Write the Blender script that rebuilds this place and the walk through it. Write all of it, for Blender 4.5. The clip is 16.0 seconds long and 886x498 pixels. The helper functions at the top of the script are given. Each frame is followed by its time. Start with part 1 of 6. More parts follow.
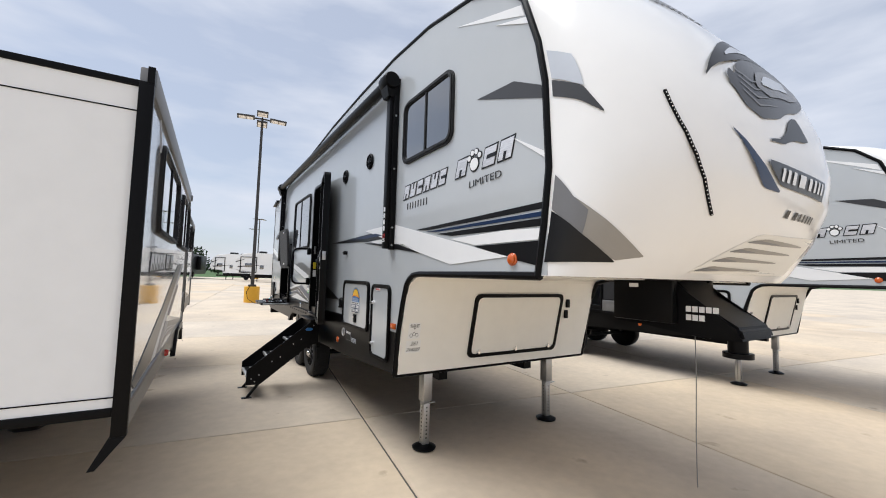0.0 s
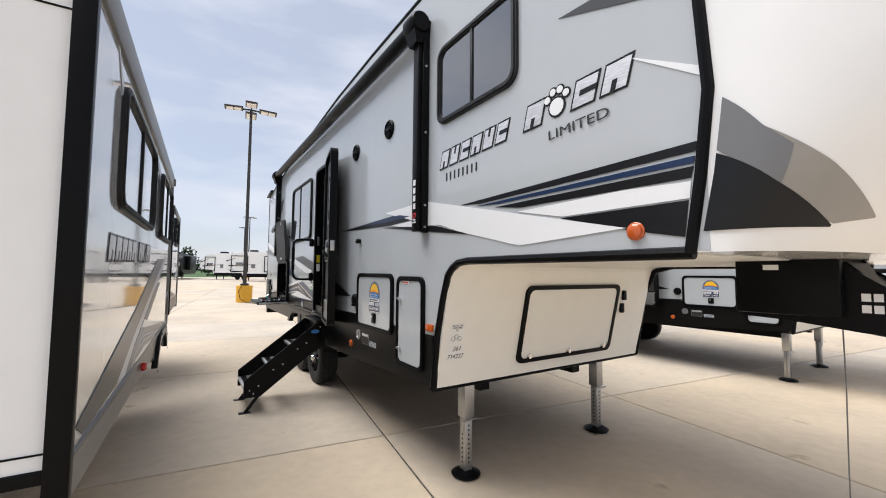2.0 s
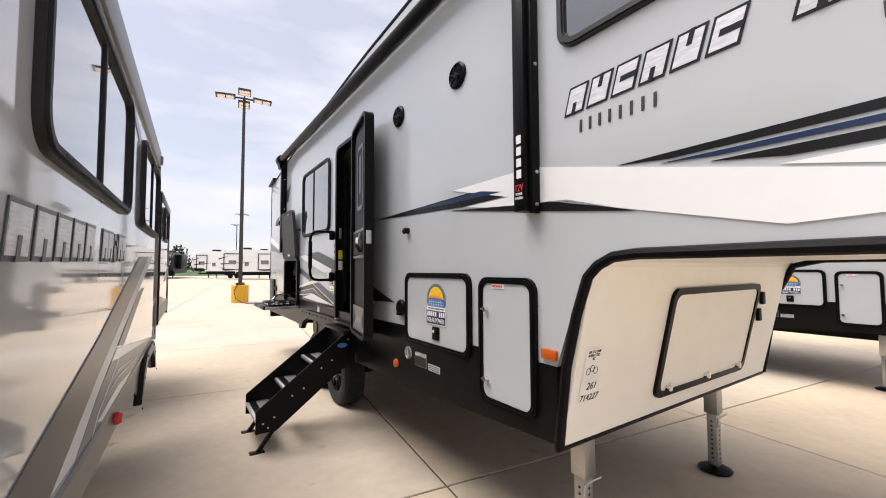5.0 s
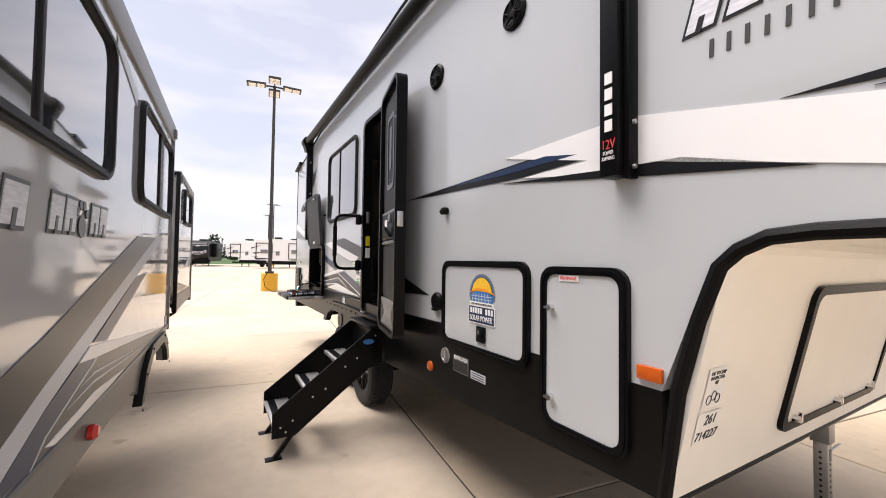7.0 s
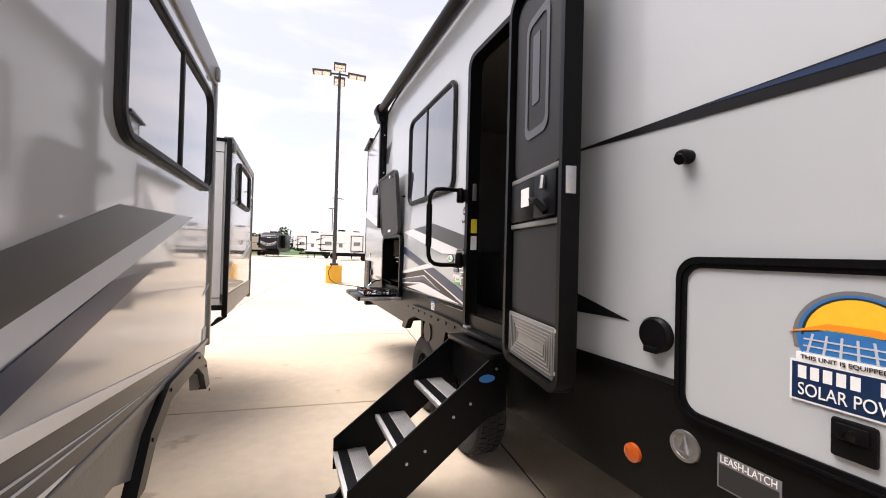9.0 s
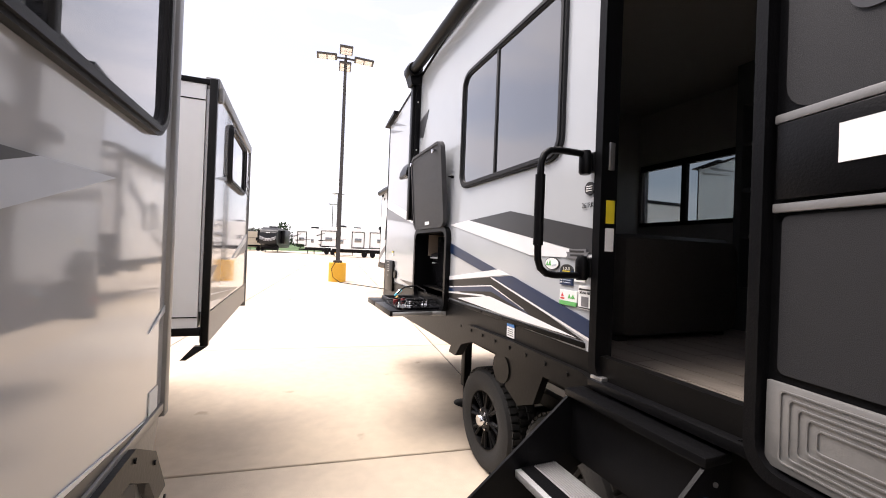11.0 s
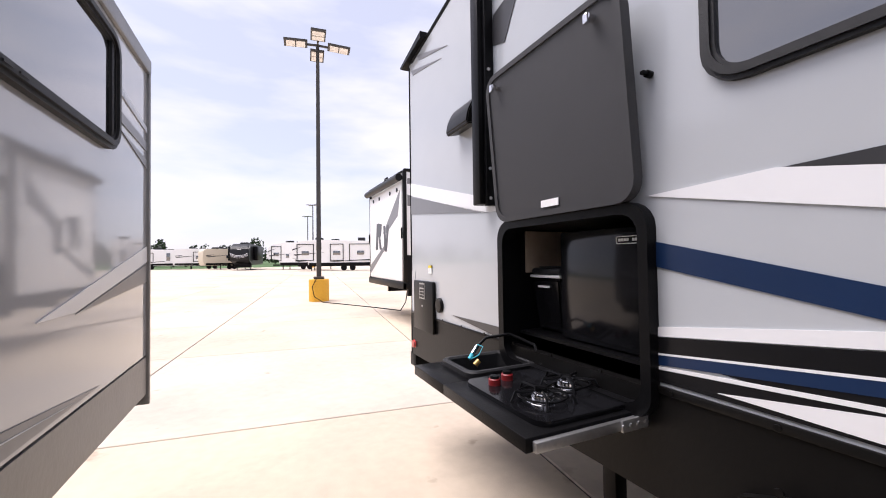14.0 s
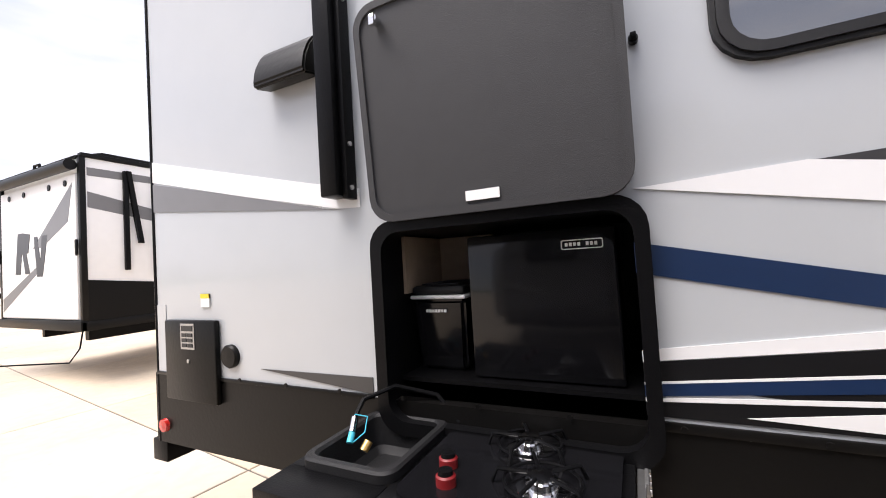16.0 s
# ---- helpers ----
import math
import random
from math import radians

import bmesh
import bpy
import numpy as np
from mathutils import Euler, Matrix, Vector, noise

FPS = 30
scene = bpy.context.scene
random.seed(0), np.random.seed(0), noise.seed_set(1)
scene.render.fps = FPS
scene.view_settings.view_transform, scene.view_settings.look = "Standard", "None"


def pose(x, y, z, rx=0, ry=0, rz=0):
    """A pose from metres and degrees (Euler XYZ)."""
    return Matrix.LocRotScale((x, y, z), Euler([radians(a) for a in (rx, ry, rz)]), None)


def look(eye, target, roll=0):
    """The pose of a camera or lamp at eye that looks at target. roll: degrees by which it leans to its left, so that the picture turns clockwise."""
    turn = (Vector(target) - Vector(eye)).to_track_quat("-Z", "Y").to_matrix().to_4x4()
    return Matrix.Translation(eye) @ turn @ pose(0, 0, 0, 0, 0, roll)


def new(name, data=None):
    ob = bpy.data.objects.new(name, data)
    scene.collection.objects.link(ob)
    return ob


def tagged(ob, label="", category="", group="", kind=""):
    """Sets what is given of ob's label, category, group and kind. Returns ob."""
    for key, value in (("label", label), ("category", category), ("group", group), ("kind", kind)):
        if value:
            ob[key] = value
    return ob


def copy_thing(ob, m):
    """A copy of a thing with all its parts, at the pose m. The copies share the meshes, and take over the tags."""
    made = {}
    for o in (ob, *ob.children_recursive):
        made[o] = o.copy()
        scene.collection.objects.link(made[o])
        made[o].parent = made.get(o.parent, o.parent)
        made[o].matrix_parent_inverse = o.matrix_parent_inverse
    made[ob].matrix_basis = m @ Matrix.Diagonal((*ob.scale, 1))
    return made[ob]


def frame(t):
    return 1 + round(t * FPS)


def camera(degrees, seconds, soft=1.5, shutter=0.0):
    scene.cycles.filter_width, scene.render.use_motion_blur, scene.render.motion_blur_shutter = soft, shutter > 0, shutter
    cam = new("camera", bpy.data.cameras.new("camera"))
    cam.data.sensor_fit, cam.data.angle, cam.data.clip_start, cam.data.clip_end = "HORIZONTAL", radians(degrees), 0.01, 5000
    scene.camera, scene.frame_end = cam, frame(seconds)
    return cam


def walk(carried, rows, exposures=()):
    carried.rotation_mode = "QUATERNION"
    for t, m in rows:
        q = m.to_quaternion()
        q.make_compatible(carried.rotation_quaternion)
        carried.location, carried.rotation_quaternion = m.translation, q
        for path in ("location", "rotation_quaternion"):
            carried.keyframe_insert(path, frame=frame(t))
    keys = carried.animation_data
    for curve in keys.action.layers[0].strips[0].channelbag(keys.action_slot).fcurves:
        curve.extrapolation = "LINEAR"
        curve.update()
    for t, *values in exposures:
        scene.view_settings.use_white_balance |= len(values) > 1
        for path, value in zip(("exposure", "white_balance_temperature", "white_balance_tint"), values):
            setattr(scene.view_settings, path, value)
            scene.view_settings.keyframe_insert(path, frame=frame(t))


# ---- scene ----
cam = camera(96.5, 16.0, soft=1.0)
PATH = [
    (0, (0.199, 0.101, 1.651), (1.244, 1.801, 1.784), 1.7),
    (0.5, (0.155, 0.248, 1.639), (1.231, 1.929, 1.77), 1.6),
    (1, (0.184, 0.408, 1.626), (1.261, 2.089, 1.752), 1.4),
    (1.5, (0.268, 0.666, 1.617), (1.342, 2.349, 1.737), 1.0),
    (2, (0.238, 0.904, 1.589), (1.317, 2.584, 1.702), 0.6),
    (2.5, (0.156, 1.097, 1.605), (1.246, 2.77, 1.712), 0.1),
    (3, (0.175, 1.228, 1.584), (1.268, 2.899, 1.688), -0.3),
    (3.5, (0.252, 1.431, 1.58), (1.351, 3.099, 1.685), -0.5),
    (4, (0.261, 1.629, 1.592), (1.362, 3.296, 1.702), -0.4),
    (4.5, (0.207, 1.877, 1.604), (1.32, 3.536, 1.707), -0.1),
    (7, (0.392, 2.506, 1.569), (1.387, 4.24, 1.622), 0.9),
    (7.5, (0.398, 2.845, 1.534), (1.349, 4.604, 1.588), 1.7),
    (8, (0.396, 3.158, 1.536), (1.282, 4.95, 1.579), 2.3),
    (8.5, (0.460, 3.507, 1.529), (1.224, 5.355, 1.569), 2.1),
    (9, (0.482, 3.833, 1.555), (1.223, 5.69, 1.569), 1.6),
    (9.2, (0.521, 3.963, 1.557), (1.253, 5.824, 1.562), 1.5),
    (11.3, (0.416, 5.264, 1.554), (1.16, 7.12, 1.554), 2.4),
    (11.5, (0.46, 5.423, 1.536), (1.182, 7.288, 1.53), 1.9),
    (12, (0.508, 5.797, 1.568), (1.25, 7.655, 1.567), 1.9),
    (12.5, (0.525, 6.177, 1.555), (1.305, 8.018, 1.57), 1.6),
    (13, (0.523, 6.528, 1.584), (1.332, 8.357, 1.615), 1.1),
    (13.5, (0.583, 6.868, 1.579), (1.399, 8.693, 1.618), 0.2),
    (14, (0.534, 7.185, 1.567), (1.381, 8.996, 1.607), -0.7),
    (14.5, (0.405, 7.489, 1.598), (1.402, 9.222, 1.633), -1.7),
    (15, (0.444, 7.761, 1.591), (1.686, 9.329, 1.645), -2.0),
    (15.5, (0.543, 7.959, 1.612), (2.082, 9.235, 1.666), -2.8),
    (16, (0.524, 8.085, 1.592), (2.322, 8.959, 1.657), -3.2),
]
walk(cam, [(t, look(eye, target, roll)) for t, eye, target, roll in PATH],
     [(0.0, -0.24, 6050, 9), (2.0, -0.16, 6120, 10), (4.5, 0.08, 6450, 13), (7.0, 0.22, 6650, 16), (9.0, 0.45, 6700, 17), (11.5, 0.6, 6600, 18),
      (13.0, 0.32, 6400, 20), (14.0, 0.22, 6250, 20), (15.0, 0.22, 5950, 18), (15.5, 0.27, 5750, 17), (16.0, 0.42, 6450, 16)])

# ---- world, sun ----
world = bpy.data.worlds.new("overcast_sky")
scene.world = world
world.use_nodes = True
wn, wl = world.node_tree.nodes, world.node_tree.links
wn.clear()
w_out, w_bg = wn.new("ShaderNodeOutputWorld"), wn.new("ShaderNodeBackground")
w_sky, w_co, w_map = wn.new("ShaderNodeTexSky"), wn.new("ShaderNodeTexCoord"), wn.new("ShaderNodeMapping")
w_noise, w_ramp, w_mix = wn.new("ShaderNodeTexNoise"), wn.new("ShaderNodeValToRGB"), wn.new("ShaderNodeMix")
w_sky.sky_type, w_sky.sun_disc = "NISHITA", False
w_sky.sun_elevation, w_sky.sun_rotation = radians(66), radians(-55)
w_map.inputs["Scale"].default_value = (1.6, 1.6, 6.0)
w_noise.inputs["Scale"].default_value, w_noise.inputs["Detail"].default_value = 1.7, 5
w_ramp.color_ramp.elements[0].position, w_ramp.color_ramp.elements[1].position = 0.36, 0.62
w_ramp.color_ramp.elements[0].color = (0.55, 0.55, 0.55, 1)
w_ramp.color_ramp.elements[1].color = (0.97, 0.97, 0.97, 1)
w_mix.data_type = "RGBA"
w_mix.inputs[7].default_value = (7.1, 7.15, 7.6, 1)
wl.new(w_co.outputs["Generated"], w_map.inputs["Vector"])
wl.new(w_map.outputs[0], w_noise.inputs["Vector"])
wl.new(w_noise.outputs[0], w_ramp.inputs[0])
wl.new(w_ramp.outputs[0], w_mix.inputs[0])
wl.new(w_sky.outputs[0], w_mix.inputs[6])
wl.new(w_mix.outputs[2], w_bg.inputs[0])
w_bg.inputs[1].default_value = 0.13
wl.new(w_bg.outputs[0], w_out.inputs[0])
sun = new("sun", bpy.data.lights.new("sun", "SUN"))
sun.data.energy, sun.data.angle, sun.data.color = 4.6, radians(44), (1.0, 0.96, 0.9)
SUN_AZ, SUN_EL = radians(-55), radians(66)
sun.matrix_world = look((3 * math.sin(SUN_AZ), 3 * math.cos(SUN_AZ), 3 * math.tan(SUN_EL)), (0, 0, 0))


# ---- materials ----
def mat(name, col, rough=0.5, metal=0.0, var=0.06, scale=6.0, bump=0.0, bscale=200.0, coat=0.0, spec=0.5, streak=None):
    """A surface with a base colour that wanders by var at two scales, and fine relief."""
    m = bpy.data.materials.new(name)
    m.use_nodes = True
    n, l = m.node_tree.nodes, m.node_tree.links
    b = n["Principled BSDF"]
    b.inputs["Roughness"].default_value, b.inputs["Metallic"].default_value = rough, metal
    b.inputs["Coat Weight"].default_value, b.inputs["Coat Roughness"].default_value = coat, 0.04
    b.inputs["Specular IOR Level"].default_value = spec
    co = n.new("ShaderNodeTexCoord")
    mp = n.new("ShaderNodeMapping")
    if streak:
        mp.inputs["Scale"].default_value = streak
    l.new(co.outputs["Object"], mp.inputs[0])
    a, f, mx = n.new("ShaderNodeTexNoise"), n.new("ShaderNodeTexNoise"), n.new("ShaderNodeMath")
    a.inputs["Scale"].default_value, a.inputs["Detail"].default_value = scale * 0.25, 3
    f.inputs["Scale"].default_value, f.inputs["Detail"].default_value = scale * 4, 4
    l.new(mp.outputs[0], a.inputs["Vector"])
    l.new(mp.outputs[0], f.inputs["Vector"])
    mx.operation = "ADD"
    l.new(a.outputs[0], mx.inputs[0])
    l.new(f.outputs[0], mx.inputs[1])
    rg = n.new("ShaderNodeMapRange")
    rg.inputs["From Min"].default_value, rg.inputs["From Max"].default_value = 0.6, 1.4
    rg.inputs["To Min"].default_value, rg.inputs["To Max"].default_value = 1 - var, 1 + var
    l.new(mx.outputs[0], rg.inputs["Value"])
    ml = n.new("ShaderNodeVectorMath")
    ml.operation = "SCALE"
    ml.inputs[0].default_value = col
    l.new(rg.outputs[0], ml.inputs["Scale"])
    l.new(ml.outputs[0], b.inputs["Base Color"])
    if bump:
        t, bp = n.new("ShaderNodeTexNoise"), n.new("ShaderNodeBump")
        t.inputs["Scale"].default_value, t.inputs["Detail"].default_value = bscale, 3
        l.new(co.outputs["Object"], t.inputs["Vector"])
        l.new(t.outputs[0], bp.inputs["Height"])
        bp.inputs["Strength"].default_value, bp.inputs["Distance"].default_value = bump, 0.01
        l.new(bp.outputs[0], b.inputs["Normal"])
    return m


def concrete_mat(name):
    """Broomed pale concrete with stains, tyre scuffs and a tint that changes from slab to slab."""
    m = mat(name, (0.56, 0.475, 0.375), 0.85, 0, 0.10, 2.2, 0.35, 160, spec=0.25)
    n, l = m.node_tree.nodes, m.node_tree.links
    b = n["Principled BSDF"]
    old = b.inputs["Base Color"].links[0].from_socket
    geo, st, rp, mx = n.new("ShaderNodeNewGeometry"), n.new("ShaderNodeTexNoise"), n.new("ShaderNodeValToRGB"), n.new("ShaderNodeMix")
    st.inputs["Scale"].default_value, st.inputs["Detail"].default_value, st.inputs["Roughness"].default_value = 0.35, 9, 0.62
    l.new(geo.outputs["Position"], st.inputs["Vector"])
    l.new(st.outputs[0], rp.inputs[0])
    rp.color_ramp.elements[0].position, rp.color_ramp.elements[1].position = 0.33, 0.6
    rp.color_ramp.elements[0].color, rp.color_ramp.elements[1].color = (0.80, 0.80, 0.82, 1), (1.04, 1.03, 1.0, 1)
    mx.data_type, mx.blend_type = "RGBA", "MULTIPLY"
    mx.inputs[0].default_value = 1
    l.new(old, mx.inputs[6])
    l.new(rp.outputs[0], mx.inputs[7])
    inf, rg, m2 = n.new("ShaderNodeObjectInfo"), n.new("ShaderNodeMapRange"), n.new("ShaderNodeVectorMath")
    tint = n.new("ShaderNodeMix")
    tint.data_type = "RGBA"
    tint.inputs[6].default_value, tint.inputs[7].default_value = (1.03, 0.99, 0.92, 1), (0.99, 1.02, 1.07, 1)
    l.new(inf.outputs["Random"], tint.inputs[0])
    m2.operation = "MULTIPLY"
    l.new(mx.outputs[2], m2.inputs[0])
    l.new(tint.outputs[2], m2.inputs[1])
    n.remove(rg)
    # small dark spots and scuffs
    sp, r2, m3 = n.new("ShaderNodeTexNoise"), n.new("ShaderNodeValToRGB"), n.new("ShaderNodeMix")
    sp.inputs["Scale"].default_value, sp.inputs["Detail"].default_value = 2.6, 6
    l.new(geo.outputs["Position"], sp.inputs["Vector"])
    l.new(sp.outputs[0], r2.inputs[0])
    r2.color_ramp.elements[0].position, r2.color_ramp.elements[1].position = 0.27, 0.33
    r2.color_ramp.elements[0].color, r2.color_ramp.elements[1].color = (0.72, 0.70, 0.68, 1), (1, 1, 1, 1)
    m3.data_type, m3.blend_type = "RGBA", "MULTIPLY"
    m3.inputs[0].default_value = 1
    l.new(m2.outputs[0], m3.inputs[6])
    l.new(r2.outputs[0], m3.inputs[7])
    l.new(m3.outputs[2], b.inputs["Base Color"])
    return m


GREY = mat("grey_fiberglass", (0.34, 0.355, 0.37), 0.16, 0, 0.02, 1.5, coat=0.35)
GREYLT = mat("light_grey_fiberglass", (0.465, 0.485, 0.50), 0.16, 0, 0.02, 1.5, coat=0.35)
SILVER = mat("silver_grey_fiberglass", (0.45, 0.452, 0.46), 0.08, 0, 0.02, 1.5, coat=0.6)
WHITE = mat("white_gelcoat", (0.84, 0.83, 0.81), 0.16, 0, 0.02, 1.5, coat=0.4)
CREAM = mat("white_box_skin", (0.84, 0.82, 0.76), 0.4, 0, 0.03, 2.0)
WHITEF = mat("white_ribbed_skin", (0.83, 0.83, 0.82), 0.35, 0, 0.03, 2.0)
DECALW = mat("white_vinyl", (0.80, 0.80, 0.80), 0.25, 0, 0.02, 3)
DECALK = mat("black_vinyl", (0.008, 0.008, 0.009), 0.3, 0, 0.08, 3, spec=0.3)
DECALG = mat("charcoal_vinyl", (0.04, 0.04, 0.042), 0.3, 0, 0.06, 3)
DECALM = mat("mid_grey_vinyl", (0.17, 0.17, 0.175), 0.3, 0, 0.05, 3)
DECALT = mat("taupe_vinyl", (0.30, 0.28, 0.25), 0.3, 0, 0.05, 3)
DECALP = mat("pale_grey_vinyl", (0.50, 0.53, 0.58), 0.3, 0, 0.04, 3)
DECALB = mat("navy_vinyl", (0.008, 0.024, 0.072), 0.3, 0, 0.08, 3)
CHROMEV = mat("brushed_silver_vinyl", (0.62, 0.62, 0.64), 0.3, 0.3, 0.35, 5, streak=(1, 1, 6))
SKIRT = mat("dark_skirt_metal", (0.0055, 0.0052, 0.005), 0.34, 0.0, 0.10, 3, 0.06, 60, spec=0.16)
SKIRTL = mat("graphite_skirt_metal", (0.20, 0.197, 0.192), 0.38, 0.3, 0.08, 3, 0.1, 60)
BLACK = mat("black_painted_metal", (0.0045, 0.0045, 0.005), 0.34, 0, 0.15, 8, 0.1, 150, spec=0.10)
RUBBER = mat("tyre_rubber", (0.013, 0.013, 0.013), 0.8, 0, 0.2, 12, 0.3, 90)
PLASTIC = mat("black_textured_plastic", (0.013, 0.013, 0.014), 0.5, 0, 0.12, 10, 0.25, 400, spec=0.3)
DARKDOOR = mat("charcoal_panel", (0.022, 0.022, 0.0235), 0.6, 0, 0.06, 5, 0.15, 500, spec=0.25)
STEEL = mat("galvanised_steel", (0.45, 0.45, 0.45), 0.35, 0.9, 0.12, 20)
CHROME = mat("chrome", (0.75, 0.75, 0.76), 0.12, 1.0, 0.03, 10)
TREAD = mat("ribbed_aluminium", (0.52, 0.52, 0.52), 0.38, 0.7, 0.10, 30, 0.5, 120)
AMBER = mat("amber_lens", (0.50, 0.09, 0.010), 0.15, 0, 0.08, 20, coat=0.5)
REDLENS = mat("red_lens", (0.45, 0.02, 0.015), 0.15, 0, 0.08, 20, coat=0.5)
REDKNOB = mat("red_rubber", (0.19, 0.008, 0.010), 0.45, 0, 0.08, 20)
YELLOW = mat("yellow_painted_concrete", (0.68, 0.36, 0.022), 0.6, 0, 0.12, 5, 0.3, 60)
YELLOWV = mat("yellow_label", (0.75, 0.6, 0.03), 0.4, 0, 0.04, 10)
PAPER = mat("white_paper", (0.82, 0.82, 0.80), 0.6, 0, 0.03, 20)
INK = mat("black_ink", (0.02, 0.02, 0.02), 0.5, 0, 0.05, 20)
BLUEV = mat("blue_label", (0.03, 0.16, 0.42), 0.35, 0, 0.05, 10)
REDV = mat("red_label", (0.62, 0.05, 0.05), 0.4, 0, 0.05, 10)
GREENV = mat("green_label", (0.12, 0.42, 0.12), 0.4, 0, 0.05, 10)
ORANGEV = mat("orange_label", (0.85, 0.28, 0.02), 0.4, 0, 0.05, 10)
GOLDV = mat("golden_label", (0.85, 0.50, 0.03), 0.4, 0, 0.08, 10)
POLE = mat("bronze_pole_paint", (0.045, 0.042, 0.04), 0.45, 0.2, 0.1, 5)
LENS = mat("lamp_lens", (0.8, 0.77, 0.74), 0.4, 0, 0.06, 10)
GRASS = mat("grass", (0.055, 0.11, 0.03), 0.95, 0, 0.35, 1.2, 0.8, 8)
LEAF = mat("far_leaves", (0.035, 0.06, 0.025), 0.9, 0, 0.5, 4)
BARK = mat("bark", (0.09, 0.07, 0.05), 0.9, 0, 0.2, 6)
WOODF = mat("grey_wood_vinyl", (0.30, 0.26, 0.22), 0.4, 0, 0.30, 3, streak=(8, 1, 8))
INNER = mat("interior_panel", (0.30, 0.29, 0.27), 0.6, 0, 0.04, 3)
CABINET = mat("dark_cabinet_laminate", (0.07, 0.075, 0.075), 0.45, 0, 0.08, 4)
LEATHER = mat("dark_upholstery", (0.055, 0.05, 0.045), 0.55, 0, 0.12, 8, 0.3, 60)
LIDSKIN = mat("charcoal_lid_skin", (0.045, 0.045, 0.047), 0.6, 0, 0.06, 5, 0.2, 500, spec=0.3)
BLACKGLOSS = mat("black_gloss", (0.006, 0.006, 0.007), 0.12, 0, 0.05, 6, spec=0.3)
TANWOOD = mat("tan_plywood", (0.38, 0.30, 0.22), 0.6, 0, 0.15, 5)
CYAN = mat("cyan_plastic", (0.05, 0.45, 0.6), 0.4, 0, 0.05, 10)
BRASS = mat("brass", (0.7, 0.45, 0.15), 0.3, 0.9, 0.05, 10)
CREAMRV = mat("cream_siding", (0.62, 0.55, 0.43), 0.4, 0, 0.05, 2)
CONC = concrete_mat("concrete")
JOINT = mat("joint_filler", (0.10, 0.09, 0.08), 0.9, 0, 0.2, 6)


def glass_mat(name, tint, rough=0.02):
    m = mat(name, tint, rough, 0, 0.04, 2, coat=1.0, spec=1.0)
    m.node_tree.nodes["Principled BSDF"].inputs["IOR"].default_value = 1.8
    return m


PRIVACY = mat("privacy_glass", (0.16, 0.19, 0.20), 0.05, 0, 0.03, 2)
PRIVACY.node_tree.nodes["Principled BSDF"].inputs["Transmission Weight"].default_value = 1.0
PRIVACY.node_tree.nodes["Principled BSDF"].inputs["IOR"].default_value = 1.1
TINTED = glass_mat("tinted_glass", (0.03, 0.032, 0.036))


